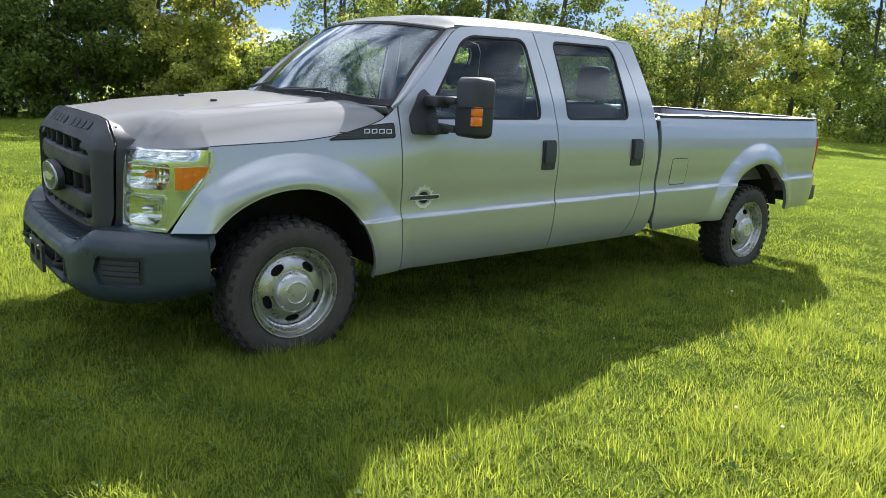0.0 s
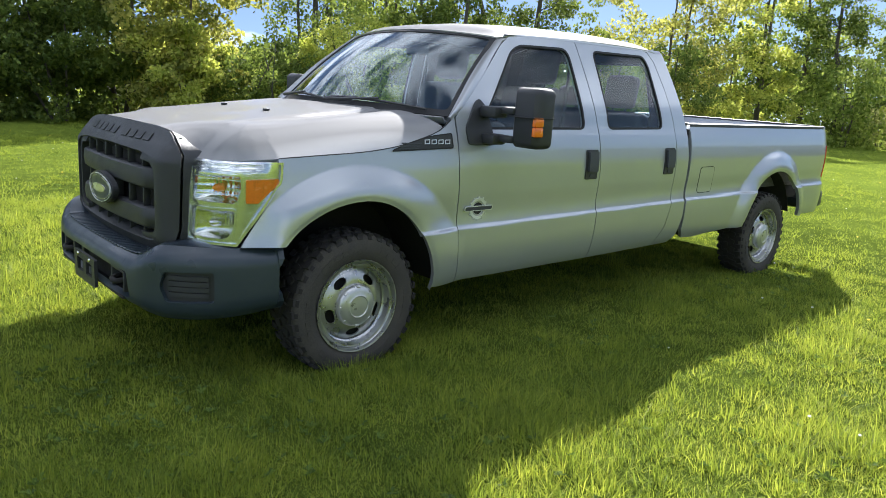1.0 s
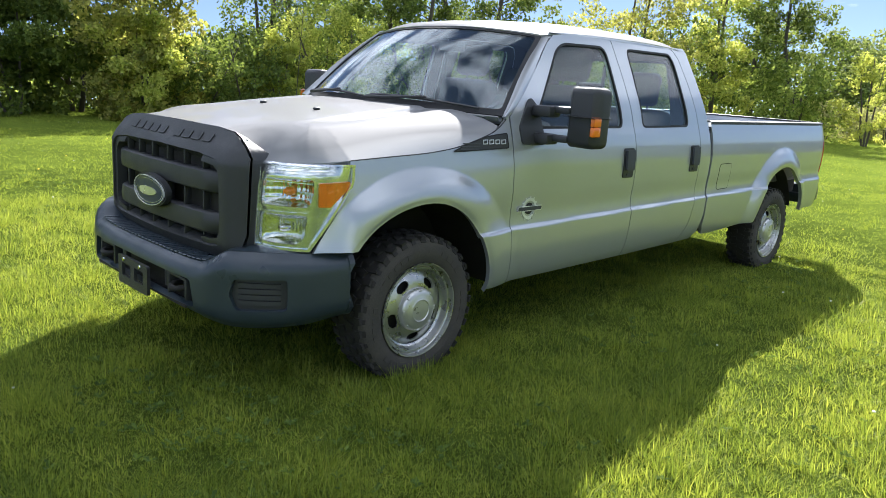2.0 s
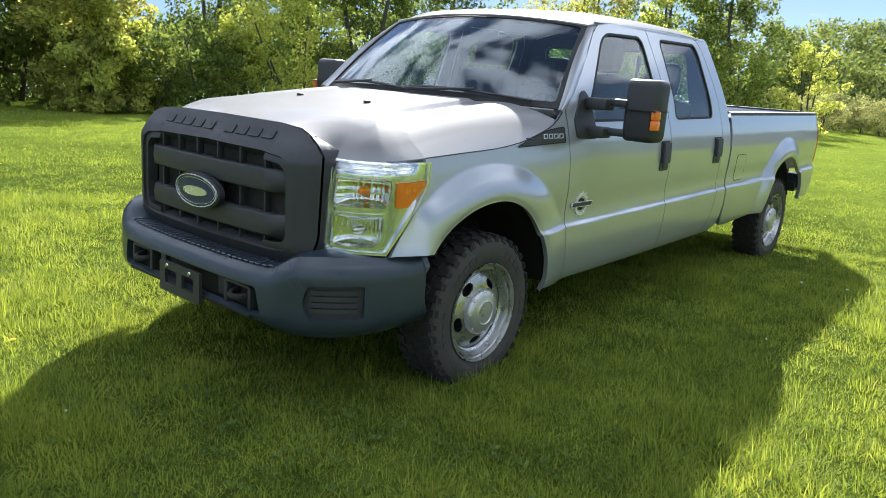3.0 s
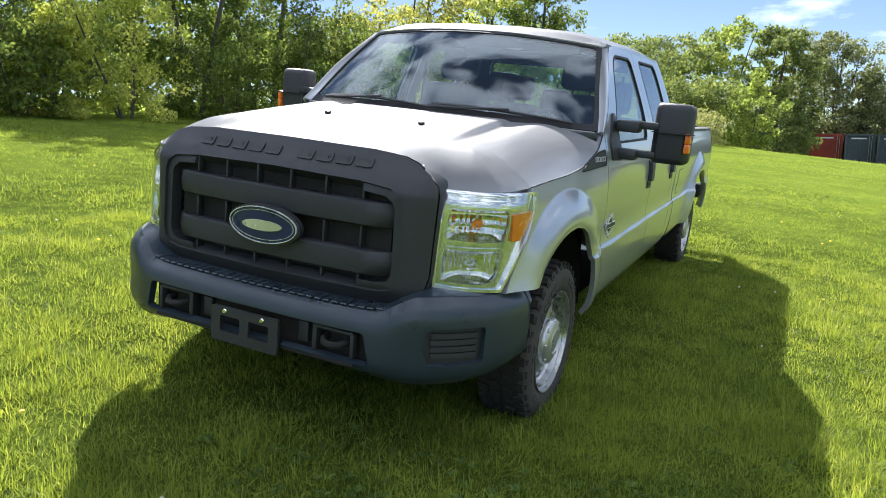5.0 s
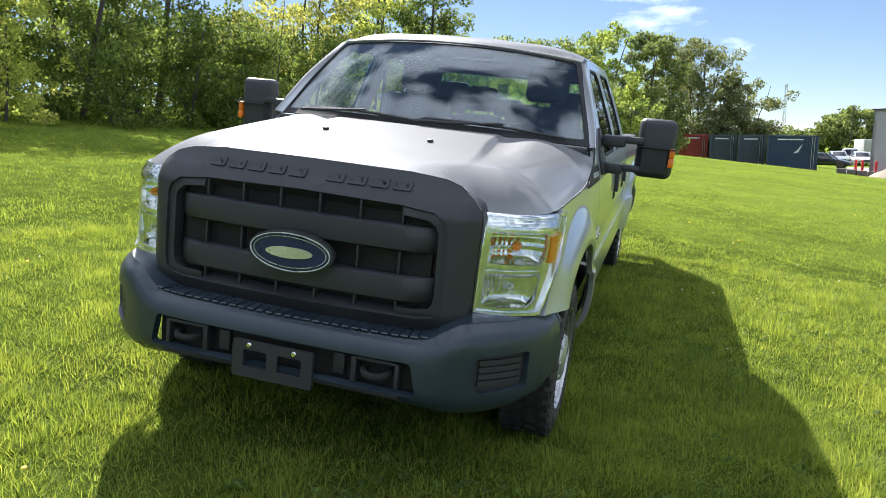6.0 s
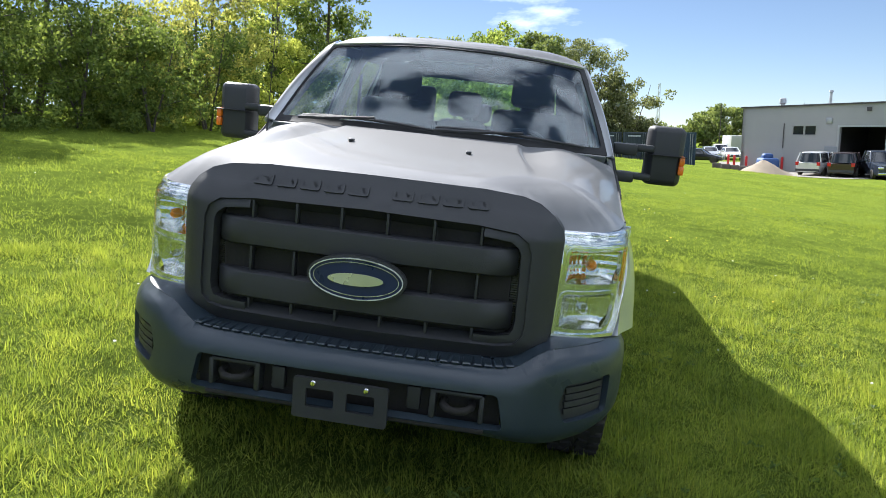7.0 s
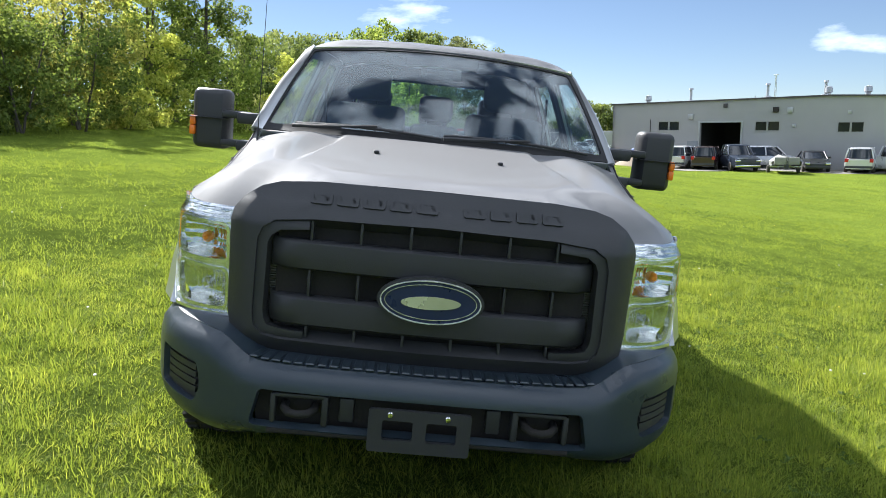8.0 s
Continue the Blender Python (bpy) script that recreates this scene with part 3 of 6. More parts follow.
def rim_distance(x, y):
    """How far inside the hood's front and side rim a point of the plan lies."""
    p = np.stack([x, np.abs(y)], 1)[:, None]
    a, d = HOOD_RIM[:-1][None], np.diff(HOOD_RIM, axis=0)[None]
    t = ((p - a) * d).sum(2) / (d * d).sum(2)
    away = p - a - np.clip(t, 0, 1)[..., None] * d
    k = np.linalg.norm(away, axis=2)
    i = k.argmin(1)
    row = np.arange(len(i))
    v = (p - a)[row, i]
    w = d[0][i]
    inside = (w[:, 0] * v[:, 1] - w[:, 1] * v[:, 0] < 0) | ((i == 0) & (t[row, 0] < 0))
    return np.where(inside, 1, -1) * k[row, i]


def hood_fn(x, q):
    """The hood over its length x and its share q of the half width."""
    w = W(x, HOOD_EDGE(x)) - 0.004
    y = q * w
    u = np.clip(rim_distance(x, y) / 0.33, -0.2, 1)
    z = HOOD_EDGE(x) - 0.003 + (HOOD_MID(x) - 0.010 * (y / 0.6) ** 2 - HOOD_EDGE(x)) * (1 - (1 - u) ** 2.1)
    d = np.abs(y) - (0.545 - 0.085 * smooth(-0.55, 0.4, x))
    z = z - 0.028 * smooth(-0.016, 0.028, d) * (1 - smooth(0.04, 0.22, d)) * smooth(-0.62, 0.12, x) * (1 - 0.7 * smooth(0.28, 0.46, x))
    return np.stack([x, y, z], 1)


half = [(float(HOOD_FRONT(v)), v) for v in (0.0, 0.15, 0.31, 0.42, 0.52, 0.59, 0.65, 0.69, 0.735, 0.79, 0.84, 0.89, 0.93, 0.96, 0.978, 0.992)] + [
        (-0.43, 1.0), (-0.2, 1.0), (0.0, 1.0), (0.2, 1.0), (0.4, 1.0), (0.5, 1.0), (0.545, 0.985), (0.535, 0.87), (0.455, 0.63), (0.385, 0.31), (0.36, 0.0)]
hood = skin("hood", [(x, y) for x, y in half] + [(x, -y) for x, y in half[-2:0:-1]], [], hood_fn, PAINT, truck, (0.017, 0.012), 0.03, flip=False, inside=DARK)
for y in (-0.263, 0.263):
    z = float(one(hood_fn, -0.157, y / 0.96)[2])
    box("washer_nozzle", (-0.157, y, z + 0.006), (0.035, 0.022, 0.014), BLACK, hood, 0.005)
cow = [[(float((0.345 + 0.235 * u * u) * (1 - t) + (0.42 + 0.21 * u * u) * t), 0.90 * u, 1.372 - 0.03 * math.sin(math.pi * t) - 0.012 * u * u) for u in np.linspace(-1, 1, 25)] for t in np.linspace(0, 1, 5)]
sheet("cowl", [r[5:20] for r in cow], SEAL, truck, 0.01, "black plastic cowl below the windscreen")
for cut in (slice(0, 6), slice(19, 25)):
    sheet("cowl_corner", [[(x, y, z + 0.004) for x, y, z in r[cut]] for r in cow], PAINT, truck, 0.01, "silver cowl corner")
for y0, u0, u1 in ((0, -0.86, -0.03), (1, -0.02, 0.80)):
    wf = off_fn(wind_fn, 0.022, WS)
    wiper = tube("wiper", [one(wf, u0 + (u1 - u0) * t, 0.012 + 0.040 * math.sin(math.pi * (t * 0.75))) for t in np.linspace(0, 1, 12)], 0.008, BLACK, truck, 6, "black windscreen wiper")
    tube("wiper_arm", [one(off_fn(wind_fn, 0.04, WS), u1 + (u0 + 0.35 - u1) * t, -0.01 + 0.06 * t) for t in np.linspace(0, 1, 8)], [0.011] * 4 + [0.007] * 4, BLACK, wiper, 6)
tube("antenna", [(0.50, 0.905, 1.30), (0.505, 0.905, 1.40), (0.56, 0.905, 2.15)], [0.006, 0.0022, 0.0012], BLACK, truck, 6, "thin black whip antenna")

# -- grille --
def grille_x(y, z):
    a = np.abs(y)
    return (-0.930 + 0.10 * y * y + 7.0 * np.maximum(a - 0.60, 0) ** 2 + 0.045 * smooth(1.10, 1.2, z) + 0.75 * np.maximum(z - 1.175, 0) ** 1.0
            + 0.05 * smooth(0.75, 0.64, z))


def grille_fn(d=0.0):
    return lambda y, z: np.stack([grille_x(y, z) - d, y, z], 1)


gh = [(0.0, 0.648), (0.56, 0.652), (0.635, 0.672), (0.675, 0.72), (0.692, 0.80), (0.698, 1.11), (0.69, 1.146), (0.655, 1.19), (0.60, 1.228), (0.54, 1.246), (0.40, 1.258), (0.0, 1.262)]
hh = [(0.0, 0.722), (0.50, 0.724), (0.56, 0.735), (0.588, 0.765), (0.595, 0.81), (0.59, 1.06), (0.575, 1.10), (0.535, 1.128), (0.40, 1.142), (0.0, 1.150)]
mirror_y = lambda h: h + [(-y, z) for y, z in h[-2:0:-1]]
grille = skin("grille", mirror_y(gh), [mirror_y(hh)], grille_fn(), BLACK, truck, 0.035, 0.06, flip=True, label="matte black plastic grille surround")
edge = mirror_y(gh)
edge = edge + edge[:1]
sheet("grille_flange", [[(float(grille_x(y, z)) + 0.012 + d * (1.9 if z < 1.19 else 1.0), y * (1 + 0.004 * (d > 0)), z - 0.45 * d * (z > 1.2)) for y, z in edge] for d in (0.0, 0.03, 0.06)], BLACK, grille, 0.0)
ring_half = [(0.42, 0.7225), (0.50, 0.724), (0.56, 0.735), (0.588, 0.765), (0.595, 0.81), (0.59, 1.06), (0.575, 1.10), (0.535, 1.128), (0.42, 1.142),
             (0.42, 1.106), (0.515, 1.096), (0.545, 1.075), (0.556, 1.05), (0.561, 0.82), (0.557, 0.79), (0.545, 0.768), (0.50, 0.758), (0.42, 0.756)]
for q in (1, -1):
    skin("grille_ring", [(q * y, z) for y, z in ring_half][::q], [], grille_fn(-0.012), BLACK, grille, 0.06, 0.05, flip=True)
for zc in (1.018, 0.826):
    rows = []
    for y in np.linspace(-0.545, 0.545, 19):
        x = -0.918 + 0.10 * y * y + 0.05 * smooth(0.47, 0.56, abs(y))
        rows.append([(x + dx, y, zc + dz) for dx, dz in ((0.05, 0.050), (0.008, 0.050), (-0.002, 0.042), (-0.007, 0.0), (-0.002, -0.042), (0.008, -0.050), (0.05, -0.050))])
    sheet("grille_bar", rows, BLACK, grille, 0.0, closed=True)
for z0, z1 in ((1.062, 1.146), (0.872, 0.974), (0.726, 0.782)):
    for y in (-0.4125, -0.2475, -0.0825, 0.0825, 0.2475, 0.4125):
        box("grille_fin", (-0.885 + 0.1 * y * y, y, (z0 + z1) / 2), (0.035, 0.010, z1 - z0), BLACK, grille, 0.003)
bm = bmesh.new()
for i in range(64):
    add_box(bm, (-0.80, 0, 0.66 + i * 0.0085), (0.02, 1.20, 0.0035))
add_box(bm, (-0.78, 0, 0.92), (0.02, 1.22, 0.60))
tagged(part("radiator", bm, RADIATOR, truck, "grey radiator core behind the grille"), kind="stuff")
box("radiator_shroud", (-0.835, 0, 0.93), (0.02, 1.06, 0.50), DARK, truck, 0.006)


def oval(a, b, n=40):
    return [(a * math.cos(t), 0.913 + b * math.sin(t)) for t in np.linspace(0, 2 * math.pi, n, False)]


def flat_front(x0):
    return lambda y, z: np.stack([x0 - 0.010 * (1 - (y / 0.18) ** 2) + 0 * z, y, z], 1)


emb = skin("emblem", oval(0.178, 0.082), [], flat_front(-0.952), BLACK, grille, 0.05, 0.03, flip=True, label="oval dark blue badge with a chrome rim")
skin("emblem_rim", oval(0.168, 0.0735), [oval(0.164, 0.0700)], flat_front(-0.962), BADGE, emb, 0.1, 0.008, flip=True)
skin("emblem_face", oval(0.164, 0.070), [], flat_front(-0.957), BLUE, emb, 0.05, 0.004, flip=True)
skin("emblem_line", oval(0.153, 0.060), [oval(0.151, 0.058)], flat_front(-0.960), SCRIPT, emb, 0.1, 0.004, flip=True)
o = [(0.098 * math.cos(a) - 0.012 * math.sin(a), 0.911 + 0.022 * math.sin(a)) for a in np.linspace(0, 2 * math.pi, 28, False)]
skin("emblem_bar", o, [], flat_front(-0.961), SCRIPT, emb, 0.05, 0.004, flip=True, label="plain pale slanted oval")
sx = [0.43 - 0.089 * i for i in range(5)] + [-0.085 - 0.089 * i for i in range(4)]
for y in sx:
    o = rounded([(y - 0.074, 1.192), (y, 1.192), (y, 1.228), (y - 0.074, 1.228)], 0.008, 2)
    skin("raised_bar", o, [inset(o, 0.010)], grille_fn(0.007), BLACK, grille, 0.04, 0.012, flip=True)

# -- headlights --
HL = np.array([(-0.785, 0.69), (-0.765, 0.78), (-0.715, 0.862), (-0.64, 0.928), (-0.55, 0.952), (-0.448, 0.958)])
HS = np.r_[0, np.cumsum(np.linalg.norm(np.diff(HL, axis=0), axis=1))]
HX, HY = curve_fn(HS, HL[:, 0]), curve_fn(HS, HL[:, 1])


def lamp_fn(d=0.0, deep=0.0):
    """The headlight's face, d proud; deep: a concave reflector of that depth is laid elsewhere."""
    def f(s, z):
        e = 1e-3
        tx, ty = HX(s + e) - HX(s - e), HY(s + e) - HY(s - e)
        ln = np.hypot(tx, ty) + 1e-9
        k = d - 0.030 * smooth(1.082, 1.15, z) * smooth(HS[-1] - 0.02, HS[-1] - 0.16, s)
        return np.stack([HX(s) - k * ty / ln + (z - 0.755) * 0.047, -(HY(s) + k * tx / ln), z], 1)
    return f


S1 = HS[-1]
lamp = [(0.003, 0.757), (0.28, 0.754), (0.305, 0.79), (S1 - 0.012, 1.035), (S1 - 0.004, 1.060), (S1 - 0.004, 1.138), (0.003, 1.136)]
up = rounded([(0.026, 0.946), (0.268, 0.946), (0.290, 1.01), (0.284, 1.078), (0.034, 1.072)], 0.02)
lo = rounded([(0.024, 0.780), (0.222, 0.778), (0.256, 0.812), (0.268, 0.918), (0.026, 0.914)], 0.025)
am = rounded([(0.312, 0.952), (0.368, 0.950), (S1 - 0.022, 1.034), (S1 - 0.018, 1.062), (0.308, 1.058)], 0.008)
for k in range(2):
    hl = skin("headlight", lamp, [], lamp_fn(-0.095), SEAL, truck, 0.08, 0.01, bool(k), False, "clear headlight with chrome reflectors and amber marker")
    skin("bezel", lamp, [up, lo], lamp_fn(-0.014), BEZEL, hl, 0.05, 0.012, bool(k), False)
    skin("lamp_rim", inset(lamp, -0.002), [inset(lamp, 0.012)], lamp_fn(0.002), BEZEL, hl, 0.1, 0.02, bool(k), False)
    for o, cz in ((up, 1.012), (lo, 0.848)):
        a = np.array(o)
        c = (a.min(0) + a.max(0)) / 2
        hs = (a.max(0) - a.min(0)) / 2

        def bowl(s, z, c=c, hs=hs, upper=o is up):
            q = np.clip(((s - c[0]) / hs[0]) ** 2, 0, 1)
            r = np.clip(((z - c[1]) / hs[1]) ** 2, 0, 1)
            flute = np.abs(np.sin((s - c[0]) * math.pi / (0.030 if upper else 0.020)))
            if upper:
                flute = flute + np.abs(np.sin((z - c[1]) * math.pi / 0.030))
            d = 0.014 + 0.062 * (1 - q**2) * (1 - r**3) + 0.0034 * flute * smooth(-0.75, -0.45, (z - c[1]) / hs[1])
            base, deep = lamp_fn(0.0)(s, z), lamp_fn(-0.08)(s, z)
            return base + (deep - base) * (d / 0.08)[:, None]
        rf = skin("reflector", inset(o, -0.002), [], bowl, REFLECTOR, hl, 0.0045, 0.003, bool(k), False)
        skin("chamber_ring", inset(o, -0.008), [inset(o, 0.003)], lamp_fn(-0.006), BEZEL, hl, 0.03, 0.014, bool(k), False)
        b0 = lamp_fn(-0.05)(np.array([c[0]]), np.array([cz]))[0] * (1, -1 if k else 1, 1)
        bm = bmesh.new()
        add_tube(bm, [b0 + (0.02, 0, 0), b0 + (-0.01, 0, 0), b0 + (-0.028, 0, 0)], [0.020, 0.019, 0.008], 12)
        part("bulb", bm, AMBER if o is up else CHROME, rf, "amber bulb" if o is up else "")
    skin("side_marker", am, [], lamp_fn(-0.004), AMBER, hl, 0.03, 0.01, bool(k), False, "amber side marker")
    skin("lens", inset(lamp, 0.004), [], lamp_fn(0.0), LENS, hl, 0.04, 0.004, bool(k), False, "clear plastic lens")
    for i in range(3):
        z = 1.092 + i * 0.013
        skin("lamp_ridge", [(0.02, z), (S1 - 0.06, z + 0.003), (S1 - 0.06, z + 0.008), (0.02, z + 0.005)], [], lamp_fn(-0.008), REFLECTOR, hl, 0.05, 0.008, bool(k), False)

    box("lamp_bucket", (-0.50, (0.75 if k else -0.75), 0.93), (0.14, 0.26, 0.26), DARK, hl, 0.01)

# -- front bumper --
BP = np.array([(-1.038, 0), (-1.037, 0.25), (-1.03, 0.45), (-1.005, 0.60), (-0.948, 0.73), (-0.862, 0.84), (-0.745, 0.93), (-0.61, 0.982), (-0.468, 1.0)])
BS = np.r_[0, np.cumsum(np.linalg.norm(np.diff(BP, axis=0), axis=1))]
BX, BY = curve_fn(BS, BP[:, 0]), curve_fn(BS, BP[:, 1])
s_of = lambda y: float(np.interp(y, BP[:, 1], BS))
B_TOP = curve_fn([0, s_of(0.55), s_of(0.73), s_of(0.84), BS[-1]], [0.662, 0.668, 0.742, 0.748, 0.742])
B_LOW = curve_fn([0, s_of(0.45), s_of(0.60), s_of(0.73), s_of(0.84), BS[-1]], [0.425, 0.421, 0.405, 0.392, 0.396, 0.435])


def bump_fn(d=0.0, roll=True):
    def f(s, z):
        a, e = np.abs(s), 1e-3
        v = np.clip((z - B_LOW(a)) / (B_TOP(a) - B_LOW(a)), 0, 1)
        k = d - (0.055 * np.abs(2 * v - 1) ** 5 if roll else 0)
        tx, ty = BX(np.clip(a + e, 0, BS[-1])) - BX(np.clip(a - e, 0, BS[-1])), BY(np.clip(a + e, 0, BS[-1])) - BY(np.clip(a - e, 0, BS[-1]))
        ln = np.hypot(tx, ty) + 1e-9
        return np.stack([BX(a) - k * ty / ln, np.sign(s) * (BY(a) + k * tx / ln), z], 1)
    return f


ss = np.linspace(0, BS[-1], 34)
bh = [(s, float(B_LOW(s))) for s in ss] + [(s, float(B_TOP(s))) for s in ss[::-1]]
b_out = [(float(s), z) for s, z in bh[:34]] + [(float(s), z) for s, z in bh[34:]] + [(-float(s), z) for s, z in bh[34:][::-1][1:]] + [(-float(s), z) for s, z in bh[:34][::-1][:-1]]
mouth = rounded([(-0.565, 0.462), (0.565, 0.462), (0.535, 0.590), (-0.535, 0.590)], 0.02)
f0, f1 = s_of(0.765), s_of(0.915)
fogs = [rounded([(q * (f0 + 0.005), 0.486), (q * (f1 + 0.012), 0.496), (q * (f1 + 0.012), 0.638), (q * (f0 - 0.005), 0.630), (q * (f0 - 0.03), 0.555)][::q], 0.018) for q in (1, -1)]
bumper = skin("front_bumper", b_out, [mouth, *fogs], bump_fn(), BUMPER, truck, 0.035, 0.03, flip=True, label="dark grey steel bumper with a ribbed step", inside=DARK)
rows = []
for s in np.linspace(-BS[-1], BS[-1], 61):
    a, z = np.array([s]), float(B_TOP(abs(s)))
    rows.append([bump_fn(-0.052, False)(a, np.array([z]))[0], bump_fn(-0.085, False)(a, np.array([z + 0.006]))[0], bump_fn(-0.21, False)(a, np.array([z + 0.006]))[0]])
top = sheet("bumper_top", rows, BUMPER, bumper, 0.008)
for s in np.linspace(-s_of(0.575), s_of(0.575), 30):
    a, z = np.array([s]), float(B_TOP(abs(s))) + 0.007
    p, q = bump_fn(-0.050, False)(a, np.array([z]))[0], bump_fn(-0.125, False)(a, np.array([z]))[0]
    bm = bmesh.new()
    add_box(bm, (p + q) / 2, (0.080, 0.031, 0.009), 0.004, Matrix.Rotation(math.atan2(q[1] - p[1], q[0] - p[0]), 3, "Z"), 1)
    part("step_rib", bm, BUMPER, bumper)
for q, o in zip((1, -1), fogs):
    fp = skin("fog_blank", inset(o, -0.006), [], bump_fn(-0.024), BLACK, bumper, 0.04, 0.008, flip=True, label="ribbed black blanking panel")
    for i in range(4):
        z = 0.512 + 0.0265 * i
        o2 = [(q * (f0 + 0.012), z), (q * (f1 - 0.016), z + 0.003), (q * (f1 - 0.016), z + 0.0235), (q * (f0 + 0.008), z + 0.0205)][::q]
        skin("slat", o2, [], bump_fn(-0.014), BLACK, fp, 0.05, 0.014, flip=True)
plate_o = rounded([(-0.168, 0.420), (0.168, 0.420), (0.168, 0.566), (-0.168, 0.566)], 0.012)
holes = [rounded([(c - 0.05, 0.462), (c + 0.05, 0.462), (c + 0.05, 0.530), (c - 0.05, 0.530)], 0.008) for c in (-0.072, 0.072)]
plate = skin("plate_bracket", plate_o, holes, lambda y, z: np.stack([-1.052 + 0 * y, y, z], 1), BLACK, bumper, 0.2, 0.016, flip=True, label="empty black plate bracket")
for y in (-0.090, 0.098):
    lathe("bolt", [(0.001, 0.006), (0.008, 0.005), (0.011, 0.0)], 10, Matrix.Translation((-1.053, y, 0.549)) @ Euler((0, -math.pi / 2, 0)).to_matrix().to_4x4(), CHROME, plate)
bm = bmesh.new()
add_box(bm, (-0.955, 0, 0.52), (0.02, 1.10, 0.16), 0.004)
add_box(bm, (-0.99, 0, 0.452), (0.07, 1.0, 0.016), 0.004)
part("bumper_beam", bm, DARK, bumper)
for y in (-0.40, 0.40):
    tube("tow_hook", [(-0.94, y + 0.05, 0.53), (-1.0, y + 0.05, 0.525), (-1.028, y + 0.03, 0.52), (-1.036, y, 0.518), (-1.028, y - 0.03, 0.52), (-1.0, y - 0.05, 0.525), (-0.94, y - 0.05, 0.53)],
         0.014, DARK, bumper, 8, "black steel tow hook")

for s in (-1, 1):
    bm = bmesh.new()
    add_box(bm, (-0.985, s * 0.315, 0.525), (0.06, 0.022, 0.105), 0.006)
    add_box(bm, (-0.985, s * 0.485, 0.525), (0.06, 0.018, 0.100), 0.006)
    add_box(bm, (-0.985, s * 0.40, 0.572), (0.06, 0.17, 0.014), 0.004)
    add_box(bm, (-0.975, s * 0.245, 0.525), (0.03, 0.05, 0.085), 0.008)
    part("hook_bracket", bm, BLACK, bumper)

# -- mirrors --
for k, s in enumerate((-1, 1)):
    sail = [(0.70, 1.222), (0.885, 1.215), (0.885, 1.30), (0.855, 1.43), (0.81, 1.475), (0.775, 1.45), (0.69, 1.31)]
    mr = skin("mirror", rounded(sail, 0.02), [], side(0.012), BLACK, front_doors[k], 0.06, 0.014, bool(k), False, "black folding tow mirror with an amber marker")
    bm = bmesh.new()
    add_box(bm, (0.905, s * 1.249, 1.386), (0.155, 0.205, 0.325), 0.036, None, 4)
    for v in bm.verts:
        t = (v.co.z - 1.386) / 0.1625
        v.co.x += 0.012 * t * t + 0.045 * abs((v.co.y - s * 1.249) / 0.105) ** 2 * (1 if v.co.x < 0.9 else 0.3)
        v.co.y += s * (0.006 * t - 0.012 * max(0, t) ** 2)
    hs = part("mirror_housing", bm, BLACK, mr)
    bm = bmesh.new()
    add_box(bm, (0.906, s * 1.2495, 1.390), (0.159, 0.208, 0.005), 0.002)
    part("housing_seam", bm, SEAL, mr)
    box("mirror_glass", (0.992, s * 1.249, 1.388), (0.006, 0.165, 0.27), CHROME, mr, 0.002)
    bm = bmesh.new()
    for dz in (-0.026, 0.026):
        add_box(bm, (0.872, s * 1.336, 1.343 + dz), (0.066, 0.030, 0.052), 0.008)
    part("marker_lamp", bm, AMBER, mr, "amber marker lamp")
    for z0, z1, h in ((1.405, 1.418, 0.062), (1.255, 1.262, 0.058)):
        bm = bmesh.new()
        add_box(bm, (0.845, s * 1.02, z0), (0.105, 0.13, h), 0.014)
        add_box(bm, (0.872, s * 1.10, z1), (0.070, 0.16, h * 0.66), 0.012)
        part("mirror_arm", bm, BLACK, mr)


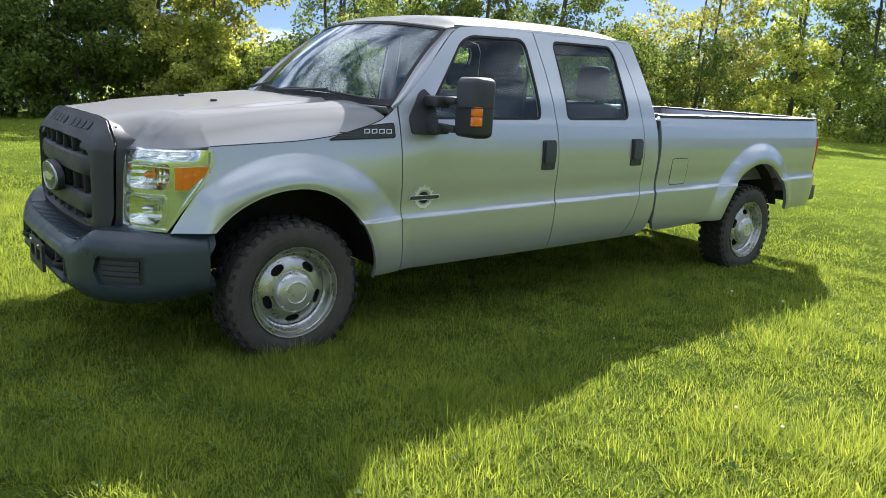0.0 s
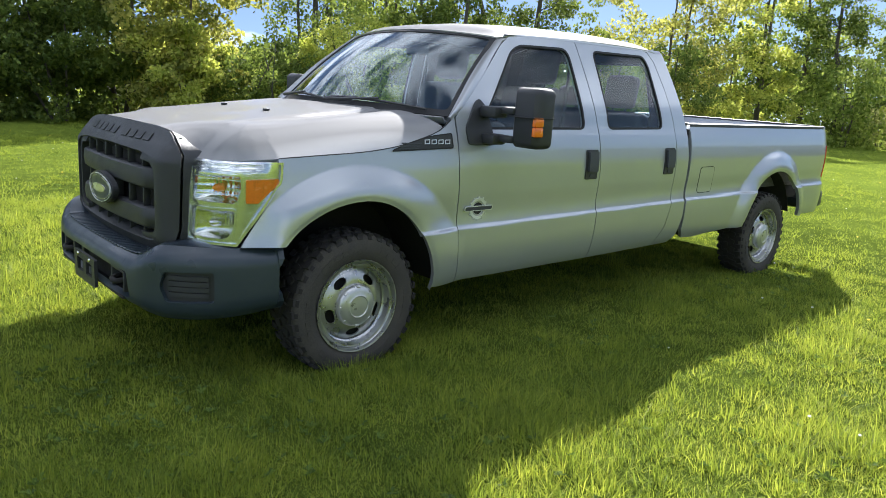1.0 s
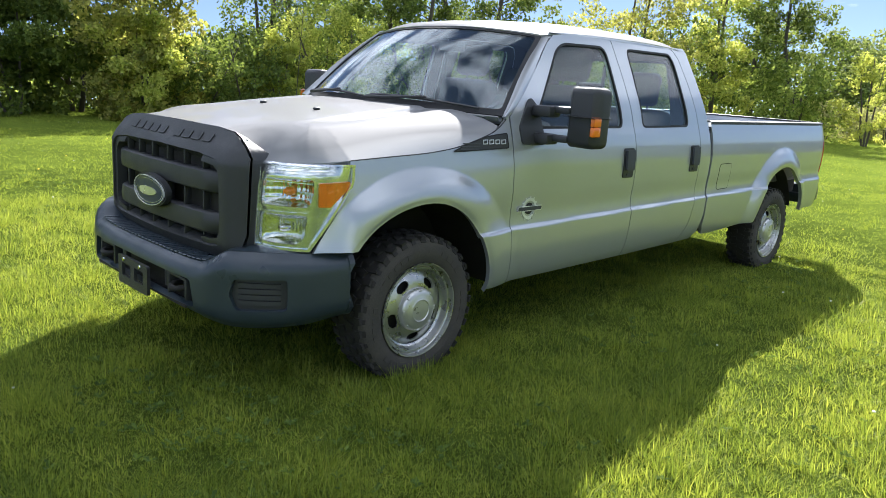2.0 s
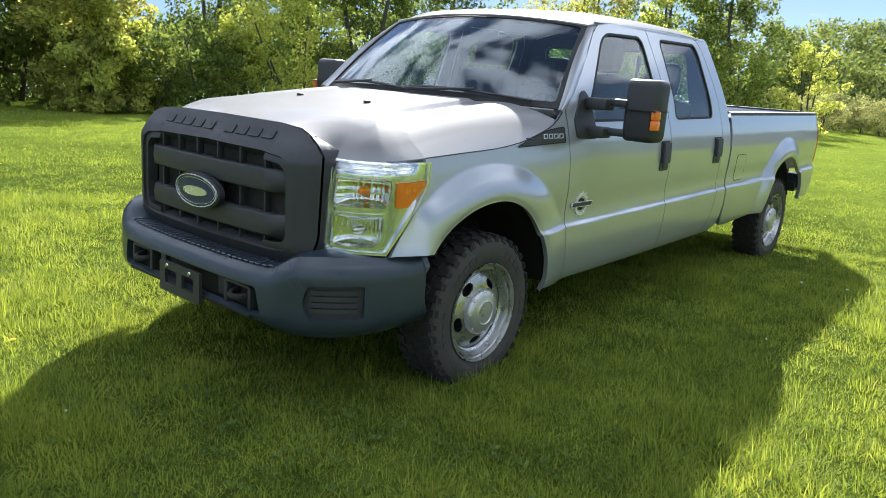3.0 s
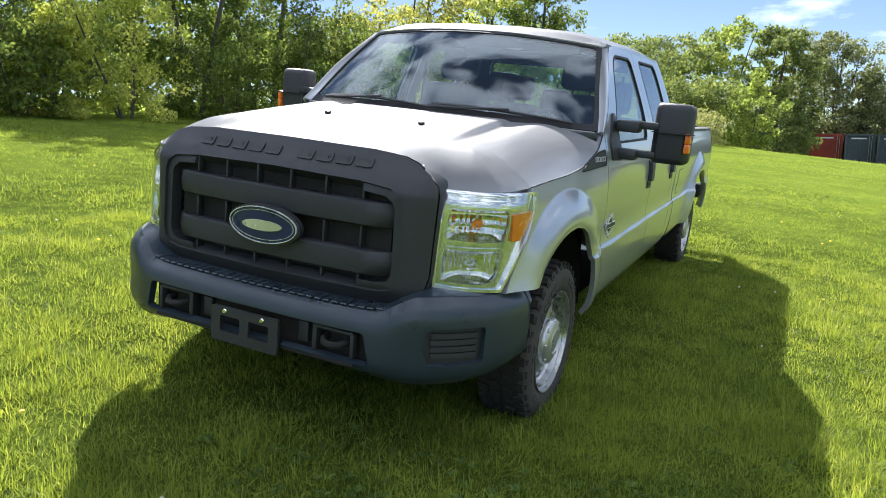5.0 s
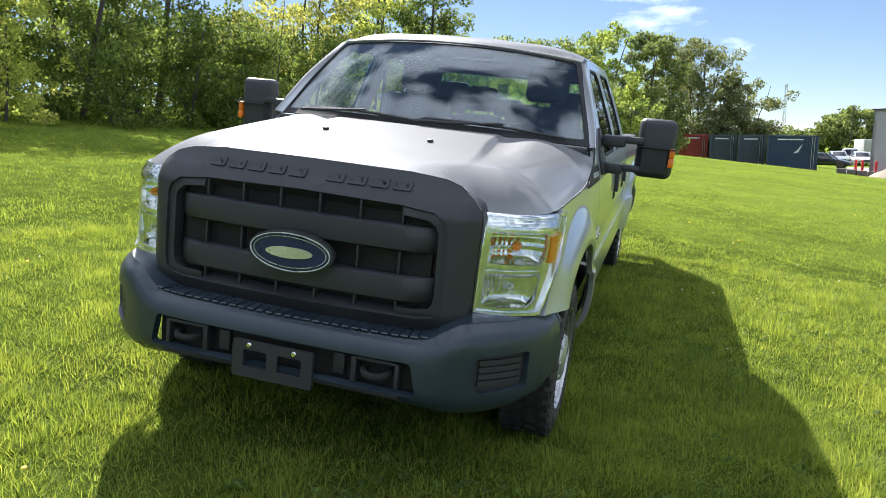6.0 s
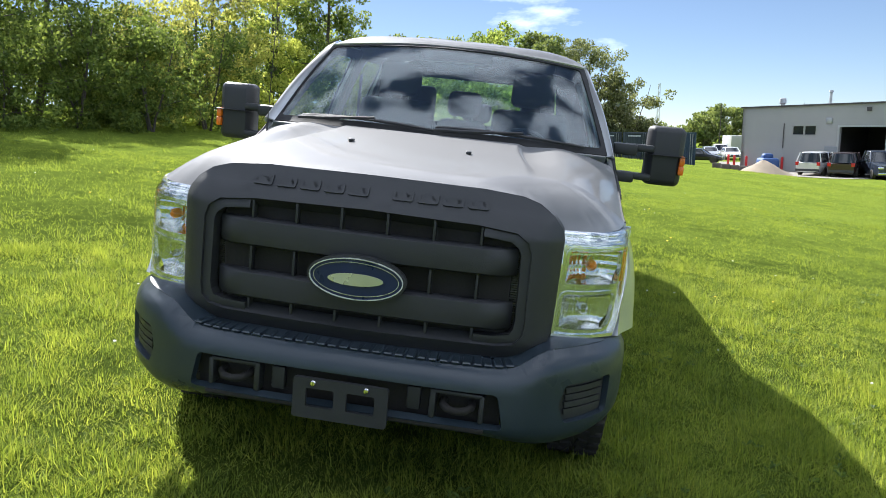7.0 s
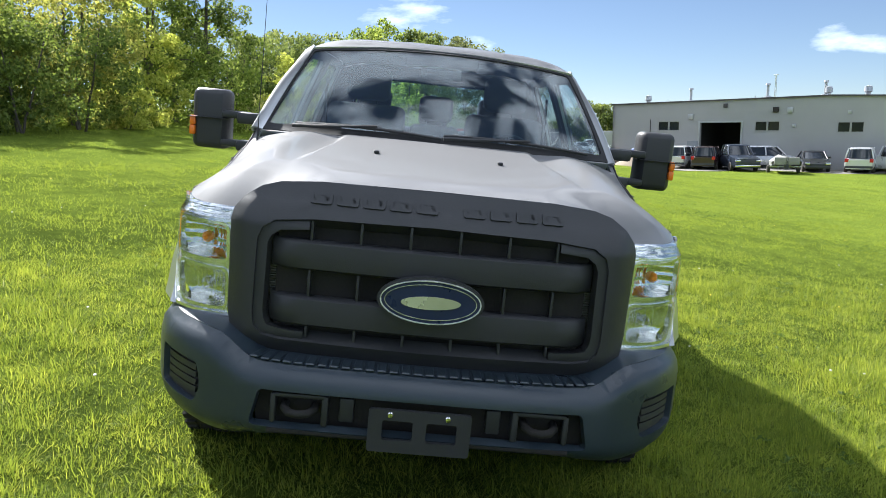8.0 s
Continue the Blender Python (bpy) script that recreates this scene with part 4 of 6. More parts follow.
# -- wheels --
def make_wheel():
    """A wheel that faces -y, its hub at the origin."""
    wheel = new("wheel")
    R = Matrix.Rotation(math.radians(90), 4, "X")
    tyre_p = [(0.230, 0.085), (0.246, 0.106), (0.264, 0.116), (0.300, 0.123), (0.332, 0.120), (0.355, 0.112), (0.369, 0.101), (0.375, 0.085), (0.378, 0.04), (0.378, -0.04), (0.375, -0.085),
              (0.369, -0.101), (0.355, -0.112), (0.30, -0.123), (0.246, -0.106), (0.230, -0.085)]
    bm = bmesh.new()
    add_lathe(bm, tyre_p, 56, R)
    tyre = part("tyre", bm, RUBBER, wheel, "worn black all-terrain tyre")
    bm = bmesh.new()
    n = 36
    for i in range(n):
        a = 2 * math.pi * i / n
        for y, r, sy, tw, sh in ((0.086, 0.3785, 0.046, 0.15, 0), (-0.086, 0.3785, 0.046, -0.15, 0.5), (0.031, 0.3825, 0.044, -0.3, 0.5), (-0.031, 0.3825, 0.044, 0.3, 0)):
            b = a + sh * 2 * math.pi / n
            m = Matrix.Rotation(b, 4, "Y") @ Matrix.Translation((0, -y, r)) @ Matrix.Rotation(tw, 4, "Z")
            bmesh.ops.create_cube(bm, size=1.0, matrix=m @ Matrix.Diagonal((0.036, sy, 0.014, 1)))
        m = Matrix.Rotation(a, 4, "Y") @ Matrix.Translation((0, -0.1055, 0.363)) @ Matrix.Rotation(0.9, 4, "X")
        bmesh.ops.create_cube(bm, size=1.0, matrix=m @ Matrix.Diagonal((0.024 if i % 2 else 0.034, 0.026, 0.009, 1)))
    add_lathe(bm, [(0.3765, 0.084), (0.3792, 0.04), (0.3792, -0.04), (0.3765, -0.084)], 56, R)
    tagged(part("tread", bm, TREAD, tyre, "worn tread blocks, darkened as if in shade"), kind="stuff")
    bm = bmesh.new()
    for a in np.linspace(0, 2 * math.pi, 40, False):
        if int(a * 3) % 3:
            bmesh.ops.create_cube(bm, size=1.0, matrix=Matrix.Rotation(a, 4, "Y") @ Matrix.Translation((0, -0.1225, 0.305)) @ Matrix.Diagonal((0.030, 0.005, 0.026, 1)))
    tagged(part("sidewall_relief", bm, RUBBER, tyre), kind="stuff")
    rim_p = [(0.212, -0.09), (0.208, 0.05), (0.216, 0.080), (0.232, 0.090), (0.242, 0.103), (0.248, 0.113), (0.247, 0.118), (0.242, 0.117), (0.238, 0.104), (0.235, 0.088), (0.229, 0.086),
             (0.226, 0.096), (0.221, 0.101), (0.215, 0.100), (0.211, 0.090), (0.208, 0.074), (0.203, 0.064), (0.194, 0.060)]
    bm = bmesh.new()
    add_lathe(bm, rim_p, 56, R)
    rim = part("rim", bm, STEEL, wheel, "silver painted steel rim with oval slots", 50)
    DISC = curve_fn([0.06, 0.095, 0.115, 0.135, 0.160, 0.180, 0.197], [0.078, 0.078, 0.082, 0.080, 0.072, 0.062, 0.054])
    disc = [(0.196 * math.cos(a), 0.196 * math.sin(a)) for a in np.linspace(0, 2 * math.pi, 48, False)]
    slots = [[(0.085 * math.cos(a), 0.085 * math.sin(a)) for a in np.linspace(0, 2 * math.pi, 24, False)]]
    for i in range(5):
        c = -math.pi / 2 + 2 * math.pi * i / 5
        o = []
        for t in np.linspace(0, 2 * math.pi, 18, False):
            r, w = 0.152 + 0.022 * math.sin(t), c + 0.27 * math.copysign(abs(math.cos(t)) ** 0.8, math.cos(t))
            o.append((r * math.cos(w), r * math.sin(w)))
        slots.append(o)
    skin("disc", disc, slots, lambda x, z: np.stack([x, -DISC(np.hypot(x, z)) + 0 * z, z], 1), STEEL, rim, 0.02, 0.008)
    cap_p = [(0.114, 0.060), (0.114, 0.092), (0.112, 0.101), (0.106, 0.110), (0.096, 0.117), (0.080, 0.122), (0.064, 0.124), (0.060, 0.127), (0.056, 0.127), (0.053, 0.123), (0.030, 0.124), (0.0005, 0.125)]
    bm = bmesh.new()
    add_lathe(bm, cap_p, 40, R)
    cap = part("hub_cap", bm, CAP, wheel, "domed silver hub cap")
    for i in range(8):
        bm = bmesh.new()
        m = Matrix.Rotation(2 * math.pi * i / 8, 4, "Y") @ Matrix.Translation((0, -0.109, 0.102))
        bmesh.ops.create_cube(bm, size=1.0, matrix=m @ Matrix.Rotation(0.75, 4, "X") @ Matrix.Diagonal((0.022, 0.014, 0.016, 1)))
        bmesh.ops.bevel(bm, geom=bm.edges[:], offset=0.003, segments=1, affect="EDGES")
        part("lug_cover", bm, CAP, cap)
    lathe("drum", [(0.195, 0.03), (0.10, 0.035), (0.02, 0.035)], 32, R, DARK, wheel)
    return wheel


wheel = make_wheel()
wheel.parent = truck
wheel.matrix_basis = pose(0, -0.868, 0.386)
for x, y, spin in ((X_REAR, -0.868, 40), (0.0, 0.868, 15), (X_REAR, 0.868, 70)):
    copy_thing(wheel, pose(x, y, 0.386, 0, 0, 180 if y > 0 else 0) @ pose(0, 0, 0, 0, spin, 0))
tagged(wheel, "black all-terrain tyre on a silver slotted steel rim")

# -- wheel housings, underbody --
for cx, a, b, x0 in ((0.0, 0.60, 0.565, "front"), (X_REAR, 0.56, 0.59, "rear")):
    for s in (-1, 1):
        sheet("wheel_liner", [[(cx + a * math.cos(t), s * y, 0.40 + b * math.sin(t)) for t in np.linspace(0.30 if x0 == "rear" else 0.06, math.pi - (0.30 if x0 == "rear" else 0.45), 20)] for y in (0.93, 0.80, 0.50)], DARK, truck, 0.01)
        box("liner_wall", (cx, s * 0.52, 0.72), (1.15, 0.02, 0.56), DARK, truck, 0.004)
for s in (-1, 1):
    box("splash_shield", (-0.56, s * 0.70, 0.575), (0.18, 0.36, 0.25), DARK, truck, 0.02)
    box("rear_liner", (5.12, s * 0.78, 0.77), (0.40, 0.03, 0.20), DARK, truck, 0.006)
bm = bmesh.new()
for y in (-0.45, 0.45):
    add_box(bm, (2.2, y, 0.52), (5.9, 0.09, 0.18), 0.01)
for x in (0.9, 1.9, 3.0, 4.0, 5.2):
    add_box(bm, (x, 0, 0.52), (0.10, 0.86, 0.12), 0.01)
part("chassis", bm, DARK, truck, "dark ladder chassis")
box("floor_pan", (1.75, 0, 0.52), (2.3, 1.84, 0.10), DARK, truck, 0.02)
box("firewall", (0.62, 0, 0.90), (0.03, 1.80, 0.86), DARK, truck, 0.004)
box("engine_bay", (-0.15, 0, 0.82), (1.15, 1.0, 0.60), DARK, truck, 0.03)
for x in (0.0, X_REAR):
    bm = bmesh.new()
    add_tube(bm, [(x, -0.80, 0.40), (x, 0.80, 0.40)], 0.055, 12)
    if x > 1:
        add_tube(bm, [(x - 0.16, 0, 0.40), (x, 0, 0.40), (x + 0.14, 0, 0.40)], [0.07, 0.16, 0.10], 12)
    part("axle", bm, DARK, truck)
tube("exhaust_pipe", [(1.2, 0.3, 0.44), (3.6, 0.35, 0.46), (4.1, 0.6, 0.56), (4.9, 0.78, 0.48), (5.2, 0.9, 0.46)], 0.045, DARK, truck, 10)
box("leaf_spring", (X_REAR, -0.52, 0.42), (1.3, 0.07, 0.06), DARK, truck, 0.01)
box("leaf_spring", (X_REAR, 0.52, 0.42), (1.3, 0.07, 0.06), DARK, truck, 0.01)
box("spring_hanger", (3.62, -0.62, 0.46), (0.10, 0.10, 0.14), DARK, truck, 0.02)

# -- bed --
arch_b = arch_line(X_REAR, *R_IN, 0.52, 0.545)
bed_o = [(2.985, 1.354), (5.44, 1.354), (5.452, 1.32), (5.455, 1.195), (5.385, 1.190), (5.378, 0.885), (5.452, 0.872), (5.448, 0.66), (5.40, 0.548)] + arch_b[::-1] + \
        [(3.15, 0.482), (3.02, 0.488), (2.975, 0.56), (2.972, 0.75), (2.985, 1.10)]
bed_sides = both("bed_side", bed_o, [], PAINT, step=(0.026, 0.014), thick=0.03)
tl = rounded([(5.388, 0.890), (5.462, 0.878), (5.466, 1.19), (5.394, 1.185)], 0.008)
both("tail_light", tl, [], RED, bed_sides, 0.006, 0.03, 0.05, "red tail light")
fuel = rounded([(3.135, 0.838), (3.335, 0.842), (3.338, 1.036), (3.14, 1.034)], 0.03)
skin("fuel_gap", inset(fuel, -0.005), [inset(fuel, 0.003)], side(0.0012), SEAL, bed_sides[0], 0.08, 0.003)
skin("fuel_door", fuel, [], side(0.0022), PAINT, bed_sides[0], 0.04, 0.004, label="silver fuel door")
for s in (-1, 1):
    cap = [[(x, s * y, z) for y, z in ((float(W(x, 1.35)) + 0.004, 1.338), (float(W(x, 1.35)) + 0.002, 1.360), (0.90, 1.366), (0.835, 1.362), (0.83, 1.325))] for x in np.linspace(2.985, 5.44, 22)]
    sheet("bed_rail_cap", cap, BLACK, truck, 0.004, "black plastic rail cap")
    box("bed_inner_wall", (4.20, s * 0.82, 1.08), (2.42, 0.025, 0.50), BEDLINER, truck, 0.006)
    bm = bmesh.new()
    add_box(bm, (X_REAR, s * 0.70, 0.93), (0.95, 0.22, 0.22), 0.05, None, 3)
    part("wheel_tub", bm, BEDLINER, truck)
bm = bmesh.new()
add_box(bm, (4.2, 0, 0.815), (2.44, 1.66, 0.03))
for i in range(14):
    add_box(bm, (4.2, -0.72 + i * 0.11, 0.835), (2.40, 0.055, 0.014), 0.004)
part("bed_floor", bm, BEDLINER, truck, "ribbed bed floor")
# black box added to stand for the shade in the gap between cab and bed
box("gap_shade", (2.972, 0, 0.93), (0.018, 1.93, 0.78), SEAL, truck, 0.004)
box("bed_bulkhead", (3.0, 0, 1.085), (0.035, 1.88, 0.54), PAINT, truck, 0.01)
box("bulkhead_rail", (3.0, 0, 1.352), (0.06, 1.86, 0.035), BLACK, truck, 0.008)
tg = box("tailgate", (5.432, 0, 1.09), (0.055, 1.66, 0.53), PAINT, truck, 0.015, None, "silver tailgate")
box("tailgate_cap", (5.432, 0, 1.358), (0.062, 1.64, 0.018), BLACK, tg, 0.006)
box("tailgate_handle", (5.466, 0, 1.22), (0.016, 0.22, 0.09), BLACK, tg, 0.006)
bm = bmesh.new()
add_box(bm, (5.53, 0, 0.66), (0.14, 1.90, 0.16), 0.03)
add_box(bm, (5.48, 0, 0.60), (0.12, 1.70, 0.10), 0.02)
part("rear_bumper", bm, BUMPER, truck, "dark rear step bumper")

# -- cab interior --
bm = bmesh.new()
add_box(bm, (0.90, 0, 1.20), (0.50, 1.74, 0.28), 0.06, None, 3)
add_box(bm, (0.98, -0.42, 1.335), (0.22, 0.42, 0.07), 0.03, None, 3)
part("dashboard", bm, TRIM, truck, "dark grey dashboard")


def seat(name, x, y, w, z0, h, lean, head):
    ob = new(name)
    ob.parent = truck
    bm = bmesh.new()
    add_box(bm, (x - 0.22, y, z0), (0.50, w, 0.16), 0.05, None, 3)
    part("cushion", bm, CLOTH, ob)
    m = Matrix.Rotation(lean, 3, "Y")
    bm = bmesh.new()
    add_box(bm, (x + 0.10, y, z0 + h / 2 + 0.02), (0.15, w, h), 0.055, m, 3)
    part("backrest", bm, CLOTH, ob)
    for dy, hw, hh in head:
        bm = bmesh.new()
        xh, zh = x + 0.10 + math.sin(lean) * (h / 2 + hh / 2 + 0.03), z0 + 0.02 + h + hh / 2 + 0.02
        add_box(bm, (xh, y + dy, zh), (0.11, hw, hh), 0.045, m, 3)
        for e in (-0.06, 0.06):
            add_tube(bm, [(xh - 0.02, y + dy + e, zh - hh / 2 - 0.07), (xh, y + dy + e, zh - hh / 2 + 0.02)], 0.007, 6)
        part("headrest", bm, CLOTH, ob)
    return tagged(ob, "grey cloth seat with headrest")


seat("front_seat", 1.62, -0.46, 0.52, 0.92, 0.62, 0.22, [(0, 0.29, 0.23)])
seat("front_seat", 1.62, 0.46, 0.52, 0.92, 0.62, 0.22, [(0, 0.29, 0.23)])
seat("center_seat", 1.64, 0.0, 0.34, 0.90, 0.54, 0.2, [(0, 0.23, 0.17)])
seat("rear_bench", 2.58, 0.0, 1.50, 0.92, 0.48, 0.16, [(-0.48, 0.27, 0.25), (0.48, 0.27, 0.25), (0, 0.24, 0.15)])
bm = bmesh.new()
m = Matrix.Translation((1.14, -0.44, 1.27)) @ Matrix.Rotation(-1.15, 4, "Y")
ringp = [m @ Vector((0.185 * math.cos(a), 0.185 * math.sin(a), 0)) for a in np.linspace(0, 2 * math.pi, 33)]
add_tube(bm, ringp, 0.016, 8, False)
for a in (0, 2.2, 4.1):
    add_tube(bm, [m @ Vector((0, 0, -0.01)), m @ Vector((0.18 * math.cos(a), 0.18 * math.sin(a), 0))], 0.014, 6)
add_lathe(bm, [(0.001, 0.02), (0.05, 0.015), (0.065, -0.03)], 16, m)
part("steering_wheel", bm, TRIM, truck, "dark steering wheel")
box("rear_view_mirror", (1.10, 0.0, 1.755), (0.03, 0.24, 0.07), TRIM, truck, 0.015)
for y in (-0.40, 0.40):
    box("sun_visor", (1.175, y, 1.818), (0.15, 0.38, 0.02), CLOTH, truck, 0.008, Matrix.Rotation(0.28, 3, "Y"))
for s in (-1, 1):
    tube("seat_belt", [(1.80, s * 0.74, 1.70), (1.78, s * 0.74, 1.4), (1.74, s * 0.74, 1.0)], 0.012, TRIM, truck, 4)


# ---- the lawn ----
N_UP = SLOPE.to_3x3() @ Vector((0, 0, 1))


def ground_z(x, y):
    """The height of the lawn: a slope that levels out far off and dips a little before the yard."""
    x, y = np.asarray(x, float), np.asarray(y, float)
    xs = np.where(x > 60, 60 + 25 * (1 - np.exp(-(x - 60) / 25)), np.where(x < -15, -15 - 10 * (1 - np.exp((x + 15) / 10)), x))
    ys = np.where(y > 16, 16 + 6 * (1 - np.exp(-(y - 16) / 6)), np.where(y < -30, -30 - 10 * (1 - np.exp((y + 30) / 10)), y))
    r = np.hypot(x + 2, y + 2)
    z = -(N_UP.x * xs + N_UP.y * ys) / N_UP.z + 0.06
    yard = -1.14 - 0.59 * smooth(-10, -18, y)
    k = smooth(36, 54, r) * smooth(6, -4, y)
    z = z * (1 - k) + yard * k
    z = z + 0.016 * np.sin(x * 0.9 + 1.3 * np.sin(y * 0.5)) * np.sin(y * 0.8 + 0.7) * smooth(5.5, 10, np.hypot(x - 2.2, y))
    return z


GRASS_SOIL, nt, b = nodes_of("lawn_turf")
n1, n2, n3 = noise_node(nt, 0.35, 4.0), noise_node(nt, 5.0, 6.0, 0.7), noise_node(nt, 40.0, 4.0, 0.7)
mx = nt.nodes.new("ShaderNodeMath")
mx.operation = "MULTIPLY_ADD"
mx.inputs[1].default_value = 0.5
nt.links.new(n2, mx.inputs[0])
hf = nt.nodes.new("ShaderNodeMath")
hf.operation = "MULTIPLY"
hf.inputs[1].default_value = 0.5
nt.links.new(n1, hf.inputs[0])
nt.links.new(hf.outputs[0], mx.inputs[2])
nt.links.new(ramp_node(nt, mx.outputs[0], [(0.30, (0.030, 0.044, 0.009)), (0.48, (0.066, 0.094, 0.016)), (0.62, (0.120, 0.160, 0.024)), (0.75, (0.18, 0.225, 0.036))]), b.inputs["Base Color"])
base = b.inputs["Base Color"].links[0].from_socket
# shade between blades is painted near; the colour brightens with distance as if sunlit
lightened = ramp_node(nt, mx.outputs[0], [(0.30, (0.100, 0.138, 0.021)), (0.48, (0.142, 0.192, 0.029)), (0.62, (0.180, 0.232, 0.034)), (0.75, (0.22, 0.27, 0.041))])
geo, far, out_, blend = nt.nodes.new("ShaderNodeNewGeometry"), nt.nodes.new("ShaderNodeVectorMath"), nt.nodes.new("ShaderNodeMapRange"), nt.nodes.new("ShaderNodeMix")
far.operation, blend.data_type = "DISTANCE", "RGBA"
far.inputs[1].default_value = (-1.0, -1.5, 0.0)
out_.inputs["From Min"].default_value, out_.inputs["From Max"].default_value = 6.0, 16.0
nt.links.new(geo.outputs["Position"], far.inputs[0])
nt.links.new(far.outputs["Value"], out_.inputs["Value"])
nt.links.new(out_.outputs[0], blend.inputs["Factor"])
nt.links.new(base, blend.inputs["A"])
nt.links.new(lightened, blend.inputs["B"])
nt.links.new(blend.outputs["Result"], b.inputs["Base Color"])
b.inputs["Roughness"].default_value = 0.9
b.inputs["Specular IOR Level"].default_value = 0.0
nt.links.new(bump_node(nt, n3, 0.9, 0.05), b.inputs["Normal"])


def spread(lo, hi, fine_lo, fine_hi, d, grow):
    v = list(np.arange(fine_lo, fine_hi + d / 2, d))
    s = d
    while v[-1] < hi:
        s *= grow
        v.append(min(v[-1] + s, hi))
    s = d
    while v[0] > lo:
        s *= grow
        v.insert(0, max(v[0] - s, lo))
    return np.array(v)


gx, gy = spread(-500, 900, -6, 20, 0.4, 1.12), spread(-600, 600, -9, 18, 0.4, 1.12)
X, Y = np.meshgrid(gx, gy)
gv = np.stack([X.ravel(), Y.ravel(), ground_z(X, Y).ravel()], 1)
nx = len(gx)
gf = [(j * nx + i, j * nx + i + 1, (j + 1) * nx + i + 1, (j + 1) * nx + i) for j in range(len(gy) - 1) for i in range(nx - 1)]
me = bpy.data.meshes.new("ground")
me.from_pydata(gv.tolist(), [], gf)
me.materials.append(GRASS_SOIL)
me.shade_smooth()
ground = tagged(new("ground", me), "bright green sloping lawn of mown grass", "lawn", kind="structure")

BLADE = leafy("grass_blade", (0.095, 0.145, 0.026), (0.216, 0.288, 0.044), (0.38, 0.43, 0.080), 0.55, 0.55, 2.6, 0.20)
rng = np.random.default_rng(5)


# blade colours lightened for the far rings, with sunlit brightness painted in
BLADE_FAR_LIT = leafy("far_lit_grass_blade", (0.190, 0.255, 0.040), (0.245, 0.320, 0.049), (0.31, 0.38, 0.060), 0.55, 0.6, 0.25, 0.15)


def blades(name, x, y, h, w, seg, label, da=None, lean=None, mat=None):
    """One mesh of bent grass blades at the given feet."""
    n = len(x)
    z = ground_z(x, y) - 0.01
    a = rng.uniform(0, 2 * np.pi, n)
    if da is None:
        da, lean = rng.uniform(0, 2 * np.pi, n), rng.uniform(0.1, 1.0, n) ** 1.2
    lean = lean * h
    tx, ty = np.cos(a) * w / 2, np.sin(a) * w / 2
    lx, ly = np.cos(da) * lean, np.sin(da) * lean
    rows = []
    levels = [0, 0.55, 1.0] if seg == 2 else [0, 1.0]
    for t in levels:
        cx, cy, cz = x + lx * t**1.8, y + ly * t**1.8, z + h * (t - 0.30 * t * t * np.minimum(lean / h, 1.5))
        k = {0: 1.0, 0.55: 0.85, 1.0: 0.0}[t]
        if t < 1:
            rows += [np.stack([cx - tx * k, cy - ty * k, cz], 1), np.stack([cx + tx * k, cy + ty * k, cz], 1)]
        else:
            rows.append(np.stack([cx, cy, cz], 1))
    v = np.stack(rows, 1)
    k = v.shape[1]
    base = np.arange(n)[:, None] * k
    tri = np.array([[0, 1, 3], [0, 3, 2], [2, 3, 4]] if seg == 2 else [[0, 1, 2]])
    f = (base[:, None] + tri[None]).reshape(-1, 3)
    me = bpy.data.meshes.new(name)
    me.vertices.add(n * k)
    me.vertices.foreach_set("co", v.reshape(-1).astype(np.float32))
    me.loops.add(len(f) * 3)
    me.loops.foreach_set("vertex_index", f.reshape(-1).astype(np.int32))
    me.polygons.add(len(f))
    me.polygons.foreach_set("loop_start", np.arange(0, len(f) * 3, 3, dtype=np.int32))
    me.update()
    me.materials.append(mat or BLADE)
    me.shade_smooth()
    return tagged(new(name, me), label, "grass", kind="stuff")


def lawn_feet(n, cx, cy, r0, r1, a0, a1, power):
    """Feet in a ring sector, thinning with distance as r ** -power; none under the tyres."""
    u = rng.uniform(0, 1, n)
    q = 2 - power
    r = (r0**q + u * (r1**q - r0**q)) ** (1 / q)
    a = np.radians(rng.uniform(a0, a1, n))
    x, y = cx + r * np.cos(a), cy + r * np.sin(a)
    keep = np.ones(n, bool)
    for wx, wy in ((0, -0.87), (4.379, -0.87), (0, 0.85), (4.379, 0.85)):
        keep &= ~((np.abs(x - wx) < 0.2) & (np.abs(y - wy) < 0.15))
    return x[keep], y[keep], r[keep]


def tufts(n, per, spread_, r0, r1, a0, a1, power, hlo, hhi, wlo, whi, seg, grow=0.0, mat=None, dome=0.0):
    """Tufts: blades that fan out from common roots."""
    x, y, r = lawn_feet(n, -2.2, -2.6, r0, r1, a0, a1, power)
    big = 0.65 + 0.7 * np.clip(0.5 + 0.6 * np.sin(x * 2.3 + 2 * np.sin(y * 1.7)) * np.sin(y * 2.9 + 1.1), 0, 1) ** 1.5
    fine = np.sin(x * 17.0 + 2.6 * np.sin(y * 7.3)) * np.sin(y * 15.0 + 2.1 * np.sin(x * 6.1 + 0.8))
    ht = rng.uniform(0.55, 1.25, len(x)) * big * (1 + 0.45 * fine)
    m = len(x) * per
    ang, out = rng.uniform(0, 2 * np.pi, m), rng.uniform(0, 1, m)
    k = np.repeat(np.arange(len(x)), per)
    s = spread_ * (1 + grow * r[k])
    fx, fy = x[k] + np.cos(ang) * out**0.7 * s, y[k] + np.sin(ang) * out**0.7 * s
    h = rng.uniform(hlo, hhi, m) * ht[k] * (1 + 0.4 * grow * r[k]) * (1 + 0.4 * dome - dome * out)
    w = rng.uniform(wlo, whi, m) * (1 + grow * r[k])
    da = ang + rng.normal(0, 0.9, m)
    return blades("grass", fx, fy, h, w, seg, "fresh green grass blades of the lawn", da, np.clip(0.25 + 1.15 * out + rng.normal(0, 0.4, m), 0.02, 2.1), mat)


